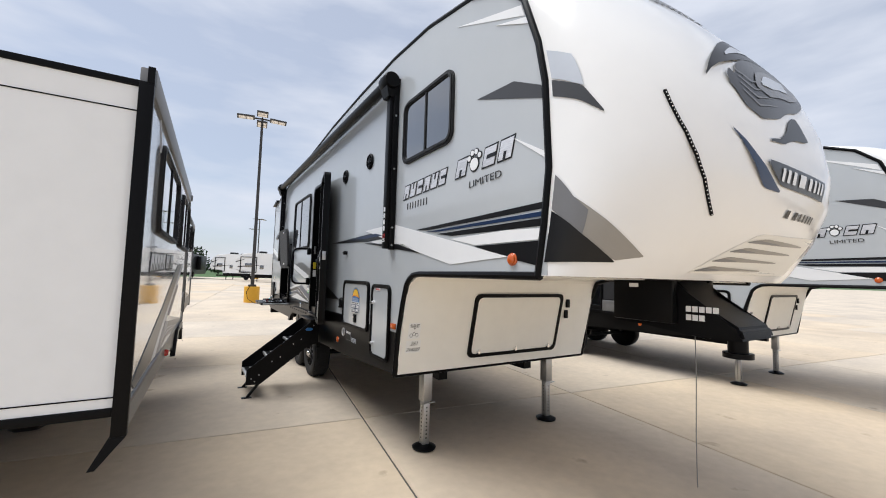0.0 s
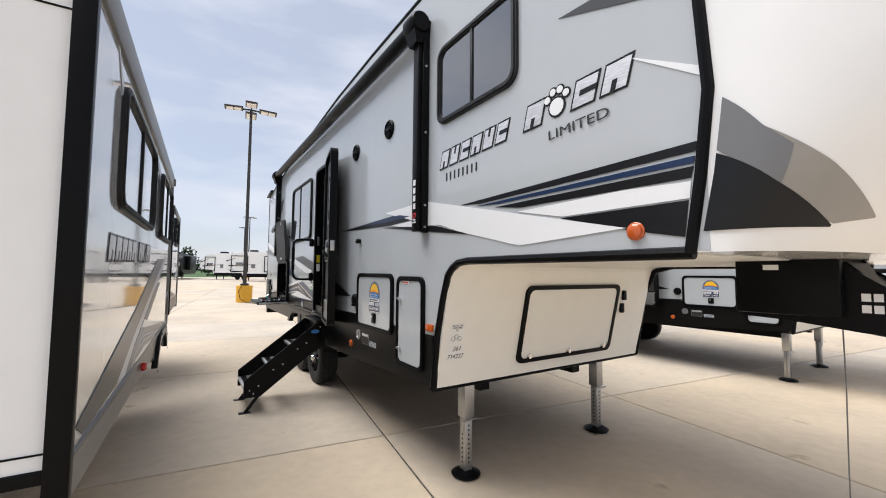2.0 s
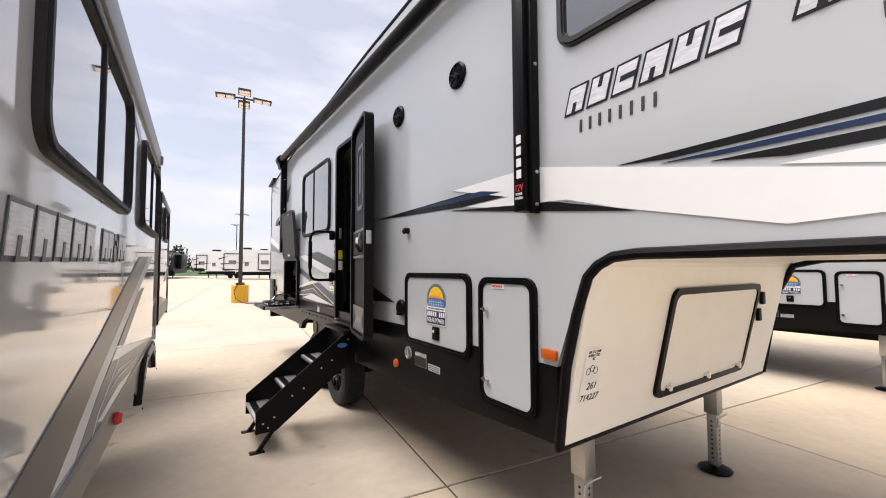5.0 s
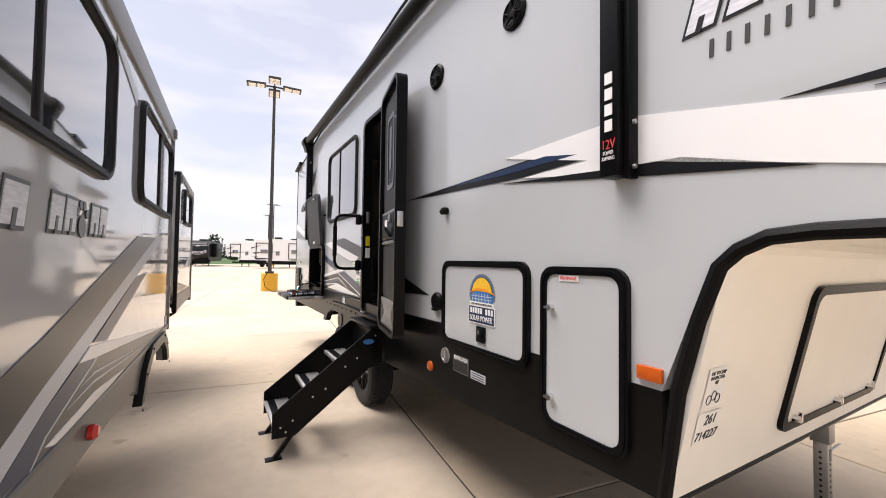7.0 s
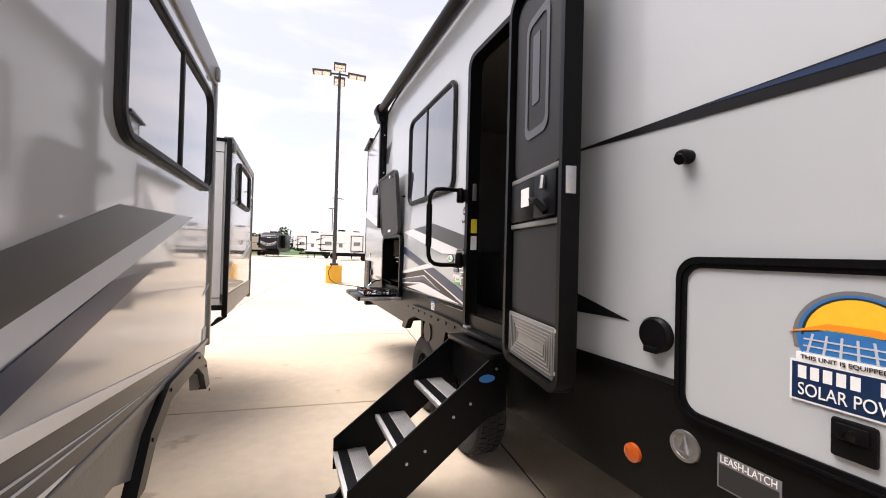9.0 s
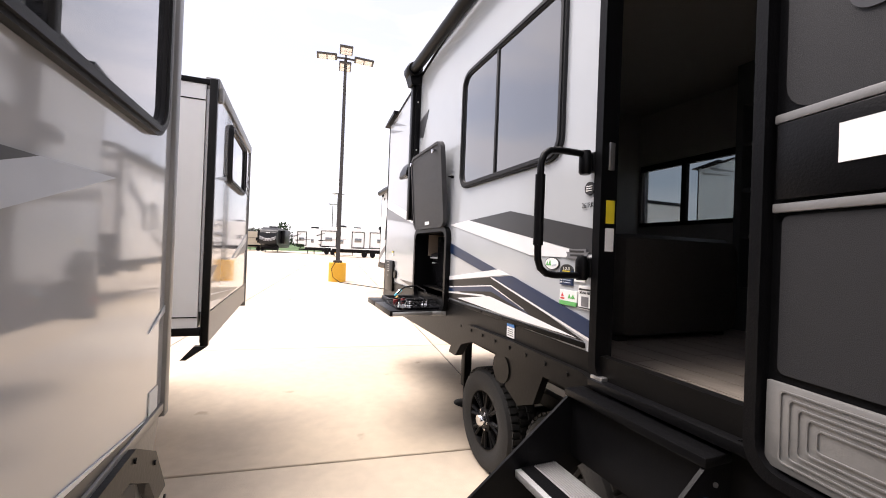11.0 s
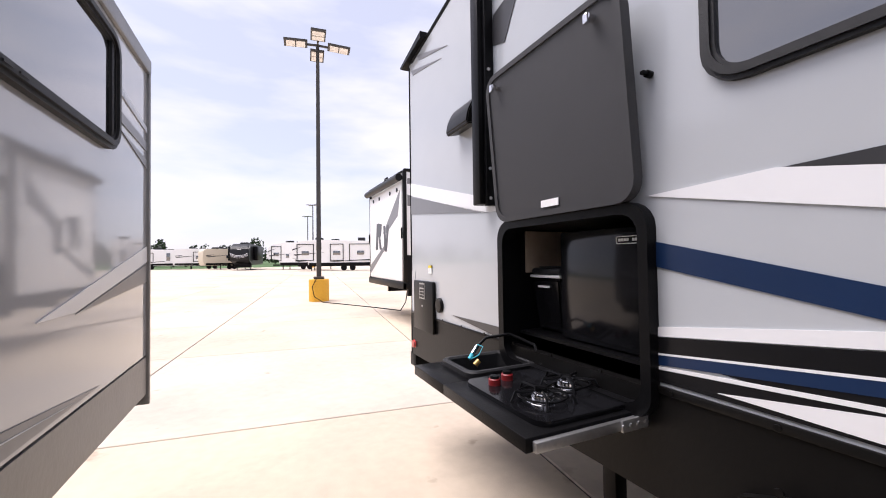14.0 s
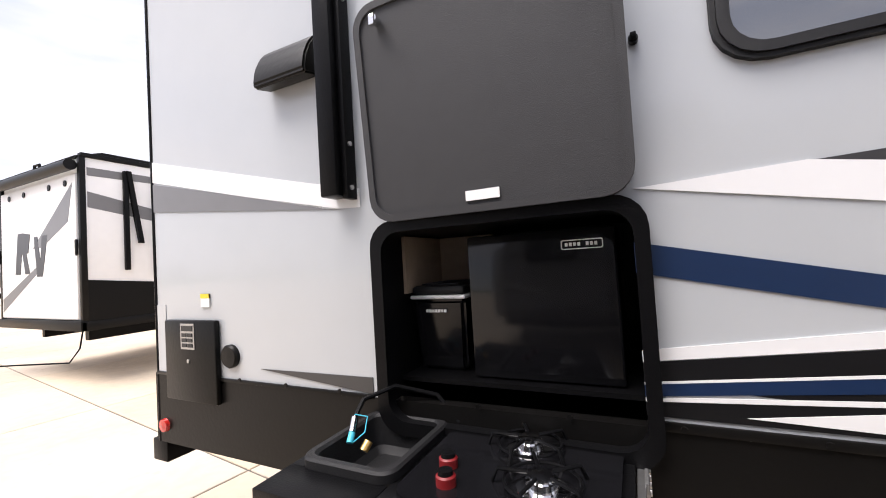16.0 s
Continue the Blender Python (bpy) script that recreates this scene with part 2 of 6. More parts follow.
# ---- mesh tools ----
class Mesh:
    """Collects shapes into one mesh."""

    def __init__(self):
        self.bm = bmesh.new()

    def face(self, pts):
        try:
            return self.bm.faces.new([self.bm.verts.new(p) for p in pts])
        except ValueError:
            return None

    def hexa(self, p):
        v = [self.bm.verts.new(q) for q in p]
        for f in ((3, 2, 1, 0), (4, 5, 6, 7), (0, 1, 5, 4), (1, 2, 6, 5), (2, 3, 7, 6), (3, 0, 4, 7)):
            self.bm.faces.new([v[i] for i in f])
        return self

    def box(self, a, b, bevel=0.0):
        (x0, y0, z0), (x1, y1, z1) = a, b
        x0, x1, y0, y1, z0, z1 = min(x0, x1), max(x0, x1), min(y0, y1), max(y0, y1), min(z0, z1), max(z0, z1)
        if bevel <= 0:
            return self.hexa([(x0, y0, z0), (x1, y0, z0), (x1, y1, z0), (x0, y1, z0), (x0, y0, z1), (x1, y0, z1), (x1, y1, z1), (x0, y1, z1)])
        t = bmesh.new()
        bmesh.ops.create_cube(t, size=1)
        for v in t.verts:
            v.co = Vector(((x0 + x1) / 2 + v.co.x * (x1 - x0), (y0 + y1) / 2 + v.co.y * (y1 - y0), (z0 + z1) / 2 + v.co.z * (z1 - z0)))
        bmesh.ops.bevel(t, geom=t.edges[:], offset=bevel, segments=2, affect="EDGES", profile=0.5)
        return self.merge(t)

    def merge(self, t):
        me = bpy.data.meshes.new("tmp")
        t.to_mesh(me)
        t.free()
        self.bm.from_mesh(me)
        bpy.data.meshes.remove(me)
        return self

    def prism(self, poly, axis, lo, hi):
        """A flat outline given in the two other axes, stretched from lo to hi along axis."""
        def at(p, h):
            return {"x": (h, p[0], p[1]), "y": (p[0], h, p[1]), "z": (p[0], p[1], h)}[axis]
        a = [self.bm.verts.new(at(p, lo)) for p in poly]
        b = [self.bm.verts.new(at(p, hi)) for p in poly]
        self.bm.faces.new(a[::-1])
        self.bm.faces.new(b)
        for i in range(len(poly)):
            j = (i + 1) % len(poly)
            self.bm.faces.new((a[i], a[j], b[j], b[i]))
        return self

    def ring(self, outer, inner, axis, lo, hi):
        """A frame between two outlines with the same number of corners."""
        def at(p, h):
            return {"x": (h, p[0], p[1]), "y": (p[0], h, p[1]), "z": (p[0], p[1], h)}[axis]
        v = [[self.bm.verts.new(at(p, h)) for p in o] for o in (outer, inner) for h in (lo, hi)]
        k = len(outer)
        for i in range(k):
            j = (i + 1) % k
            self.bm.faces.new((v[0][i], v[0][j], v[1][j], v[1][i]))
            self.bm.faces.new((v[2][j], v[2][i], v[3][i], v[3][j]))
            self.bm.faces.new((v[1][i], v[1][j], v[3][j], v[3][i]))
            self.bm.faces.new((v[0][j], v[0][i], v[2][i], v[2][j]))
        return self

    def cyl(self, a, b, r, r2=None, n=20):
        a, b = Vector(a), Vector(b)
        r2 = r if r2 is None else r2
        q = (b - a).to_track_quat("Z", "Y")
        rows = []
        for c, rr in ((a, r), (b, r2)):
            rows.append([self.bm.verts.new(c + q @ Vector((rr * math.cos(i * math.tau / n), rr * math.sin(i * math.tau / n), 0))) for i in range(n)])
        for i in range(n):
            j = (i + 1) % n
            self.bm.faces.new((rows[0][i], rows[0][j], rows[1][j], rows[1][i]))
        self.bm.faces.new(rows[0][::-1])
        self.bm.faces.new(rows[1])
        return self

    def lathe(self, centre, axis, profile, n=32):
        """Turns (radius, height along axis) rows round an axis."""
        c, q = Vector(centre), Vector(axis).to_track_quat("Z", "Y")
        rows = [[self.bm.verts.new(c + q @ Vector((r * math.cos(i * math.tau / n), r * math.sin(i * math.tau / n), h))) for i in range(n)] for r, h in profile]
        for p, s in zip(rows, rows[1:]):
            for i in range(n):
                j = (i + 1) % n
                self.bm.faces.new((p[i], p[j], s[j], s[i]))
        return self

    def tube(self, pts, r, n=10):
        pts = [Vector(p) for p in pts]
        rows = []
        for i, p in enumerate(pts):
            d = (pts[min(i + 1, len(pts) - 1)] - pts[max(i - 1, 0)]).normalized()
            q = d.to_track_quat("Z", "Y")
            rows.append([self.bm.verts.new(p + q @ Vector((r * math.cos(k * math.tau / n), r * math.sin(k * math.tau / n), 0))) for k in range(n)])
        for a, b in zip(rows, rows[1:]):
            best = min(range(n), key=lambda s: sum((a[k].co - b[(k + s) % n].co).length for k in range(n)))
            for k in range(n):
                j = (k + 1) % n
                self.bm.faces.new((a[k], a[j], b[(j + best) % n], b[(k + best) % n]))
        self.bm.faces.new(rows[0][::-1])
        self.bm.faces.new(rows[-1])
        return self

    def done(self, name, material, parent=None, smooth=True):
        bmesh.ops.recalc_face_normals(self.bm, faces=self.bm.faces[:])
        me = bpy.data.meshes.new(name)
        self.bm.to_mesh(me)
        self.bm.free()
        me.materials.append(material)
        if smooth:
            me.polygons.foreach_set("use_smooth", [True] * len(me.polygons))
            me.set_sharp_from_angle(angle=radians(35))
        ob = new(name, me)
        if parent:
            attach(ob, parent)
        return ob


HOME = {}
# the large trailer's plan is laid out a little short and level: this sets its true length and slope
FIT = Matrix.Translation((0, 5.068, 0)) @ pose(0, 0, 0, -0.3) @ Matrix.Diagonal((1, 1.028, 1, 1)) @ Matrix.Translation((0, -5, 0))


def attach(ob, parent):
    """Parents a part that is built in the thing's own space (HOME holds what takes world places back)."""
    ob.parent = parent
    ob.matrix_parent_inverse = HOME.get(parent.name, Matrix.Identity(4))
    return ob


def thing(name, m, label, category, world_built=True, **more):
    """An Empty for a thing with parts. world_built: its parts are given in world places."""
    e = new(name)
    e.empty_display_size = 0.2
    e.matrix_basis = FIT @ m if world_built else m
    if world_built:
        HOME[e.name] = m.inverted()
    return tagged(e, label, category, **more)


def rrect(y0, y1, z0, z1, r, k=5):
    """A rectangle with round corners."""
    out = []
    for cy, cz, a in ((y1 - r, z1 - r, 0), (y0 + r, z1 - r, 90), (y0 + r, z0 + r, 180), (y1 - r, z0 + r, 270)):
        for i in range(k + 1):
            t = radians(a + 90 * i / k)
            out.append((cy + r * math.cos(t), cz + r * math.sin(t)))
    return out


def text(body, size, m, material, name="lettering", parent=None, width=None, shear=0.0):
    c = bpy.data.curves.new(name, "FONT")
    c.body, c.size, c.extrude, c.shear = body, size, 0.0008, shear
    c.align_x, c.align_y = "CENTER", "CENTER"
    c.materials.append(material)
    ob = new(name, c)
    if parent:
        attach(ob, parent)
    ob.matrix_basis = m
    if width:
        bpy.context.view_layer.update()
        w = max(ob.dimensions.x, 1e-4)
        ob.matrix_basis = m @ Matrix.Diagonal((width / w, 1, 1, 1))
    return ob


def on_left_wall(x, y, z, tilt=0.0):
    """The pose of flat lettering on a wall that faces -x."""
    return Matrix.Translation((x, y, z)) @ Matrix(((0, 0, -1, 0), (-1, 0, 0, 0), (0, 1, 0, 0), (0, 0, 0, 1))) @ pose(0, 0, 0, 0, 0, tilt)

# ---- ground ----
g = Mesh()
g.box((-900, -900, -0.40), (900, 900, -0.06))
tagged(g.done("ground", GRASS), "flat green grass field reaching the horizon", "ground", kind="structure")
p = Mesh()
p.box((-60, -200, -0.30), (400, 90, -0.025))
pavement = tagged(p.done("pavement", CONC), "pale tan concrete yard with saw-cut joints", "pavement", kind="structure")

# ---- the large trailer ----
WX = 1.70          # its near side wall
FX = 4.14          # its far side wall
RIG = thing("fifth_wheel_trailer", pose(2.92, 5.0, 0), "large grey and white fifth-wheel camper parked on jacks", "camper trailer", group="fifth-wheel campers")


def roof_z(y):
    """Roof edge height along the trailer."""
    pts = ((1.55, 2.30), (1.62, 2.92), (1.74, 3.26), (1.95, 3.44), (2.24, 3.56), (2.83, 3.68), (3.49, 3.73), (4.4, 3.73), (5.5, 3.70), (7.2, 3.58), (8.6, 3.42), (10.02, 3.22), (10.4, 3.18))
    for (a, za), (b, zb) in zip(pts, pts[1:]):
        if y <= b:
            return za + (zb - za) * (y - a) / (b - a)
    return pts[-1][1]


def cap_edge(z):
    """Where the nose cap meets the side wall."""
    pts = ((1.64, 1.61), (1.91, 1.57), (2.2, 1.54), (2.67, 1.57), (2.91, 1.62), (3.24, 1.74), (3.44, 1.95), (3.56, 2.24), (3.68, 2.83))
    for (a, ya), (b, yb) in zip(pts, pts[1:]):
        if z <= b:
            return ya + (yb - ya) * (z - a) / (b - a)
    return pts[-1][1]


def rear_y(z):
    return 10.09


def floor_z(y):
    """Lower edge of the painted side: the belt under the nose, the slanted box edge, then the skirt."""
    if y < 2.94:
        return 1.65
    if y < 3.12:
        return 1.65 - (y - 2.94) / 0.18 * 0.09
    if y < 3.27:
        return 1.56 - (y - 3.12) / 0.15 * 0.43
    return 1.13


DOOR = (5.645, 6.262, 1.02, 2.94)
KITCHEN = (7.925, 8.70, 1.085, 1.725)
wall = Mesh()
ys = sorted({1.55, 1.62, 1.74, 1.95, 2.24, 2.5, 2.83, 2.94, 3.03, 3.12, 3.2, 3.27, 3.6, 4.0, 4.6, 5.2, DOOR[0], DOOR[1], 6.8, 7.3, KITCHEN[0], KITCHEN[1], 9.3, 9.9, 10.02})
for a, b in zip(ys, ys[1:]):
    spans = [((floor_z(a + 1e-4), floor_z(b - 1e-4)), (roof_z(a), roof_z(b)))]
    for h in (DOOR, KITCHEN):
        if a >= h[0] - 1e-6 and b <= h[1] + 1e-6:
            (lo, hi) = spans[0]
            spans = [(lo, (h[2], h[2])), ((h[3], h[3]), hi)]
    for (l0, l1), (h0, h1) in spans:
        if min(h0 - l0, h1 - l1) < 0.002 and a > 1.7:
            continue
        wall.hexa([(WX, a, l0), (WX + 0.05, a, l0), (WX + 0.05, b, l1), (WX, b, l1), (WX, a, h0), (WX + 0.05, a, h0), (WX + 0.05, b, h1), (WX, b, h1)])
# slanted tail end of the side
wall.hexa([(WX, 10.02, 1.13), (WX + 0.05, 10.02, 1.13), (WX + 0.05, rear_y(1.13), 1.13), (WX, rear_y(1.13), 1.13),
           (WX, 10.02, 3.22), (WX + 0.05, 10.02, 3.22), (WX + 0.05, 10.09, 3.215), (WX, 10.09, 3.215)])
bmesh.ops.remove_doubles(wall.bm, verts=wall.bm.verts[:], dist=0.0005)
wall.done("side_wall", GREYLT, RIG, smooth=False)
far = Mesh()
far.prism([(1.56, 1.65), (3.1, 1.65), (3.27, 0.75), (7.15, 0.78), (7.15, 3.585), (5.5, 3.70), (3.49, 3.73), (2.83, 3.68), (2.24, 3.56), (1.95, 3.44), (1.74, 3.26), (1.56, 2.4)], "x", FX - 0.05, FX)
far.prism([(7.15, 0.78), (8.1, 0.79), (8.1, 1.93), (7.15, 1.93)], "x", FX - 0.05, FX)
far.prism([(7.15, 2.54), (8.1, 2.54), (8.1, 3.48), (7.2, 3.58), (7.15, 3.585)], "x", FX - 0.05, FX)
far.prism([(8.1, 0.79), (10.09, 0.8), (10.09, 3.22), (8.6, 3.42), (8.1, 3.48)], "x", FX - 0.05, FX)
far.done("side_wall", GREYLT, RIG, smooth=False)
pv = Mesh()
pv.box((FX - 0.03, 7.15, 1.93), (FX - 0.02, 8.1, 2.54))
pv.done("window_pane", PRIVACY, RIG, smooth=False).visible_shadow = False
pv = Mesh()
pv.box((FX - 0.10, 7.60, 1.93), (FX - 0.055, 7.65, 2.54)).box((FX - 0.10, 7.13, 2.50), (FX - 0.055, 8.12, 2.56)).box((FX - 0.10, 7.13, 1.90), (FX - 0.055, 8.12, 1.94))
pv.done("window_trim", BLACK, RIG, smooth=False)
roof = Mesh()
ry = [1.95, 2.24, 2.83, 3.49, 4.4, 5.5, 7.2, 8.6, 10.09]
for a, b in zip(ry, ry[1:]):
    roof.hexa([(WX + 0.01, a, roof_z(a) - 0.05), (FX - 0.01, a, roof_z(a) - 0.05), (FX - 0.01, b, roof_z(b) - 0.05), (WX + 0.01, b, roof_z(b) - 0.05),
               (WX + 0.01, a, roof_z(a) + 0.012), (FX - 0.01, a, roof_z(a) + 0.012), (FX - 0.01, b, roof_z(b) + 0.012), (WX + 0.01, b, roof_z(b) + 0.012)])
roof.done("roof", WHITEF, RIG, smooth=False)
rr = Mesh()
rr.box((WX + 0.05, 10.04, 0.8), (FX - 0.05, 10.09, 3.21))
rr.done("rear_wall", GREYLT, RIG, smooth=False)
belly = Mesh()
belly.box((WX + 0.06, 3.3, 0.74), (FX - 0.06, 6.25, 0.80))
belly.box((WX + 0.06, 7.85, 0.80), (FX - 0.06, 10.03, 0.86))
belly.box((2.25, 6.25, 0.74), (3.6, 7.85, 0.80))
belly.box((2.3, 3.5, 0.60), (2.4, 10.0, 0.74)).box((3.45, 3.5, 0.60), (3.55, 10.0, 0.74))
belly.done("underbelly", BLACK, RIG, smooth=False)

# dark skirt with the wheel arch
sk = Mesh()
sk.prism([(3.27, 0.77), (3.40, 0.765), (4.6, 0.70), (6.0, 0.665), (6.32, 0.665), (6.34, 1.02), (6.34, 1.13), (3.27, 1.13)], "x", WX - 0.004, WX + 0.04)
sk.prism([(6.34, 1.02), (7.50, 1.02), (7.74, 0.80), (8.0, 0.80), (10.10, 0.80), (10.10, 1.14), (8.8, 1.14), (7.93, 1.145), (6.34, 1.13)], "x", WX - 0.004, WX + 0.04)
sk.done("skirt", SKIRT, RIG, smooth=False)
fd = Mesh()
outer = [(6.10, 0.70), (6.14, 0.98), (6.32, 1.04), (6.9, 1.045), (7.45, 1.035), (7.66, 0.95), (7.78, 0.76)]
inner = [(6.22, 0.70), (6.25, 0.90), (6.36, 0.935), (6.9, 0.94), (7.38, 0.93), (7.56, 0.87), (7.66, 0.76)]
fd.prism(outer + inner[::-1], "x", WX - 0.035, WX + 0.03)
fd.prism([(6.6, 0.94), (7.02, 0.94), (6.95, 0.76), (6.82, 0.70), (6.68, 0.76)], "x", WX - 0.025, WX + 0.02)
for i in range(9):
    fd.cyl((WX - 0.042, 6.25 + i * 0.165, 1.005), (WX - 0.034, 6.25 + i * 0.165, 1.005), 0.011, n=8)
fd.cyl((WX - 0.034, 7.0, 0.86), (WX - 0.024, 7.0, 0.86), 0.09, n=20)
fd.done("fender", SKIRT, RIG)
tm = Mesh()
tm.box((WX - 0.012, 6.34, 1.140), (WX - 0.001, 7.93, 1.165), 0.003)
tm.box((WX - 0.012, 8.78, 1.135), (WX - 0.001, 10.08, 1.150), 0.003)
for i in range(13):
    tm.cyl((WX - 0.016, 6.5 + i * 0.27, 1.152), (WX - 0.011, 6.5 + i * 0.27, 1.152), 0.008, n=8)
tm.done("side_trim", SKIRT, RIG)
edge = Mesh()
edge.tube([(WX + 0.004, rear_y(z) - 0.01, z) for z in (0.8, 1.5, 2.3, 3.2)], 0.012, 8)
edge.tube([(WX + 0.01, y, roof_z(y)) for y in (1.95, 2.24, 2.83, 3.49, 4.4, 5.5, 7.2, 8.6, 10.02)], 0.022, 8)
edge.tube([(WX - 0.002, cap_edge(z), z) for z in (1.64, 1.91, 2.2, 2.45, 2.67, 2.91, 3.1, 3.24, 3.44, 3.56)], 0.02, 8)
edge.tube([(WX + 0.005, y, z) for y, z in ((1.60, 1.645), (2.3, 1.645), (2.88, 1.645), (2.98, 1.635), (3.05, 1.60), (3.10, 1.55), (3.16, 1.38), (3.22, 1.14), (3.27, 0.76))], 0.024, 8)
edge.tube([(FX - 0.005, y, z) for y, z in ((1.60, 1.645), (2.88, 1.645), (3.05, 1.60), (3.16, 1.38), (3.27, 0.76))], 0.024, 8)
edge.tube([(x, 3.275, 0.755) for x in (WX, 2.5, 3.3, FX)], 0.018, 8)
edge.done("black_edge_trim", BLACK, RIG)
spoil = Mesh()
spoil.prism([(9.72, 3.26), (10.16, 3.21), (10.18, 3.23), (9.72, 3.31)], "x", WX - 0.05, WX + 0.2)
spoil.done("roof_corner_fin", BLACK, RIG)

# white box under the nose
bx = Mesh()
bx.hexa([(WX + 0.015, 3.26, 0.765), (FX - 0.015, 3.26, 0.765), (FX - 0.015, 3.32, 0.765), (WX + 0.015, 3.32, 0.765),
         (WX + 0.015, 3.09, 1.56), (FX - 0.015, 3.09, 1.56), (FX - 0.015, 3.15, 1.56), (WX + 0.015, 3.15, 1.56)])
for i in range(4):
    a0, a1 = radians(i * 22.5), radians((i + 1) * 22.5)
    q = [(3.09 - 0.09 * (1 - math.cos(a)), 1.56 + 0.08 * math.sin(a)) for a in (a0, a1)]
    bx.hexa([(WX + 0.015, q[0][0], q[0][1]), (FX - 0.015, q[0][0], q[0][1]), (FX - 0.015, q[0][0] + 0.06, q[0][1]), (WX + 0.015, q[0][0] + 0.06, q[0][1]),
             (WX + 0.015, q[1][0], q[1][1]), (FX - 0.015, q[1][0], q[1][1]), (FX - 0.015, q[1][0] + 0.06, q[1][1]), (WX + 0.015, q[1][0] + 0.06, q[1][1])])
bx.box((WX + 0.015, 1.62, 1.64), (FX - 0.015, 3.03, 1.70))
bx.done("front_box", CREAM, RIG)


def on_box(s, h, out=0.0):
    """A place on the sloped box front: s from its near corner, h up."""
    return (WX + s, 3.26 - 0.214 * (h - 0.765) - out, h)


ht = Mesh()
for (o, i, lo, hi) in ((rrect(0.74, 1.93, 0.855, 1.475, 0.06), rrect(0.775, 1.895, 0.89, 1.44, 0.05), 0.0, 0.02),):
    k = len(o)
    vs = [[ht.bm.verts.new(on_box(s, h, d)) for s, h in ol] for ol in (o, i) for d in (lo, hi)]
    for a in range(k):
        b = (a + 1) % k
        ht.bm.faces.new((vs[1][a], vs[1][b], vs[3][b], vs[3][a]))
        ht.bm.faces.new((vs[0][a], vs[0][b], vs[1][b], vs[1][a]))
        ht.bm.faces.new((vs[2][b], vs[2][a], vs[3][a], vs[3][b]))
for h in (1.37, 1.25):
    c = on_box(2.02, h, 0.012)
    ht.box((c[0] - 0.025, c[1] - 0.012, h - 0.045), (c[0] + 0.025, c[1] + 0.012, h + 0.045), 0.006)
hatch = ht.done("front_hatch", BLACK, RIG)
pn = Mesh()
pn.face([on_box(s, h, 0.012) for s, h in rrect(0.775, 1.895, 0.89, 1.44, 0.05)])
attach_hatch = pn.done("panel", CREAM, None)
attach_hatch.parent = hatch
lt = Mesh()
for s in (0.86, 1.33, 1.80):
    a, b = on_box(s, 0.905, 0.012), on_box(s, 0.905, 0.04)
    lt.cyl(a, b, 0.016, n=10).box((a[0] - 0.006, b[1] - 0.004, 0.895), (a[0] + 0.006, b[1] + 0.01, 0.935))
tagged(lt.done("latch", CHROME), kind="stuff").parent = hatch

# ---- nose cap ----
NOSE = ((1.645, 0.39), (1.70, 0.44), (1.9, 0.555), (2.1, 0.62), (2.3, 0.64), (2.55, 0.62), (2.8, 0.57), (3.05, 0.49), (3.24, 0.42), (3.40, 0.39), (3.50, 0.36), (3.58, 0.36), (3.64, 0.41), (3.68, 0.50))


def nose_depth(z):
    for (a, da), (b, db) in zip(NOSE, NOSE[1:]):
        if z <= b:
            return da + (db - da) * (z - a) / (b - a)
    return NOSE[-1][1]


def on_nose(s, z, out=0.0):
    """A place on the cap: s runs 0 to 1 round the front from the near side to the far side."""
    t = math.pi * s
    w, c = (FX - WX) / 2, (FX + WX) / 2
    d = nose_depth(z)

    def at(t):
        cx, sn = math.cos(t), math.sin(t)
        return Vector((c - math.copysign(abs(cx) ** 0.72, cx) * w, cap_edge(z) - abs(sn) ** 0.8 * d, z))
    p = at(t)
    n = at(min(t + 0.02, math.pi)) - at(max(t - 0.02, 0))
    n = Vector((n.y, -n.x, 0)).normalized()
    return p + n * out


cap = Mesh()
zs = [z for z, _ in NOSE]
rows = []
for z in zs:
    rows.append([cap.bm.verts.new(on_nose(i / 48, z)) for i in range(49)])
for a, b in zip(rows, rows[1:]):
    for i in range(48):
        cap.bm.faces.new((a[i], a[i + 1], b[i + 1], b[i]))
cap.bm.faces.new(rows[0])
cap.bm.faces.new(rows[-1][::-1])
cap.done("nose_cap", WHITE, RIG)


def nose_patch(name, top, low, s0, s1, material, out=0.005, n=14):
    """A decal on the cap between two edges: each a list of (s, z) corners in order of s."""
    def edge_z(rowz, s):
        for (a, za), (b, zb) in zip(rowz, rowz[1:]):
            if s <= b:
                return za + (zb - za) * (s - a) / max(b - a, 1e-6)
        return rowz[-1][1]
    m = Mesh()
    prev = None
    for i in range(n + 1):
        s = s0 + (s1 - s0) * i / n
        zt, zl = edge_z(top, s), edge_z(low, s)
        col = [m.bm.verts.new(on_nose(s, zl + (zt - zl) * k / 4, out)) for k in range(5)]
        if prev:
            for k in range(4):
                m.bm.faces.new((prev[k], col[k], col[k + 1], prev[k + 1]))
        prev = col
    return m.done(name, material, RIG)


nose_patch("stripe", [(0.01, 2.66), (0.08, 2.57), (0.12, 2.425)], [(0.01, 2.57), (0.07, 2.50), (0.12, 2.415)], 0.012, 0.12, DECALG)
nose_patch("stripe", [(0.01, 2.84), (0.07, 2.75), (0.083, 2.58)], [(0.01, 2.67), (0.07, 2.585), (0.083, 2.57)], 0.012, 0.083, DECALP)
nose_patch("wedge", [(0.01, 2.16), (0.06, 2.03), (0.10, 1.96)], [(0.01, 1.985), (0.09, 1.83), (0.10, 1.815)], 0.012, 0.10, DECALM)
nose_patch("wedge", [(0.06, 2.03), (0.26, 1.75)], [(0.06, 1.87), (0.09, 1.815), (0.20, 1.725), (0.26, 1.745)], 0.06, 0.26, DECALT, 0.004)
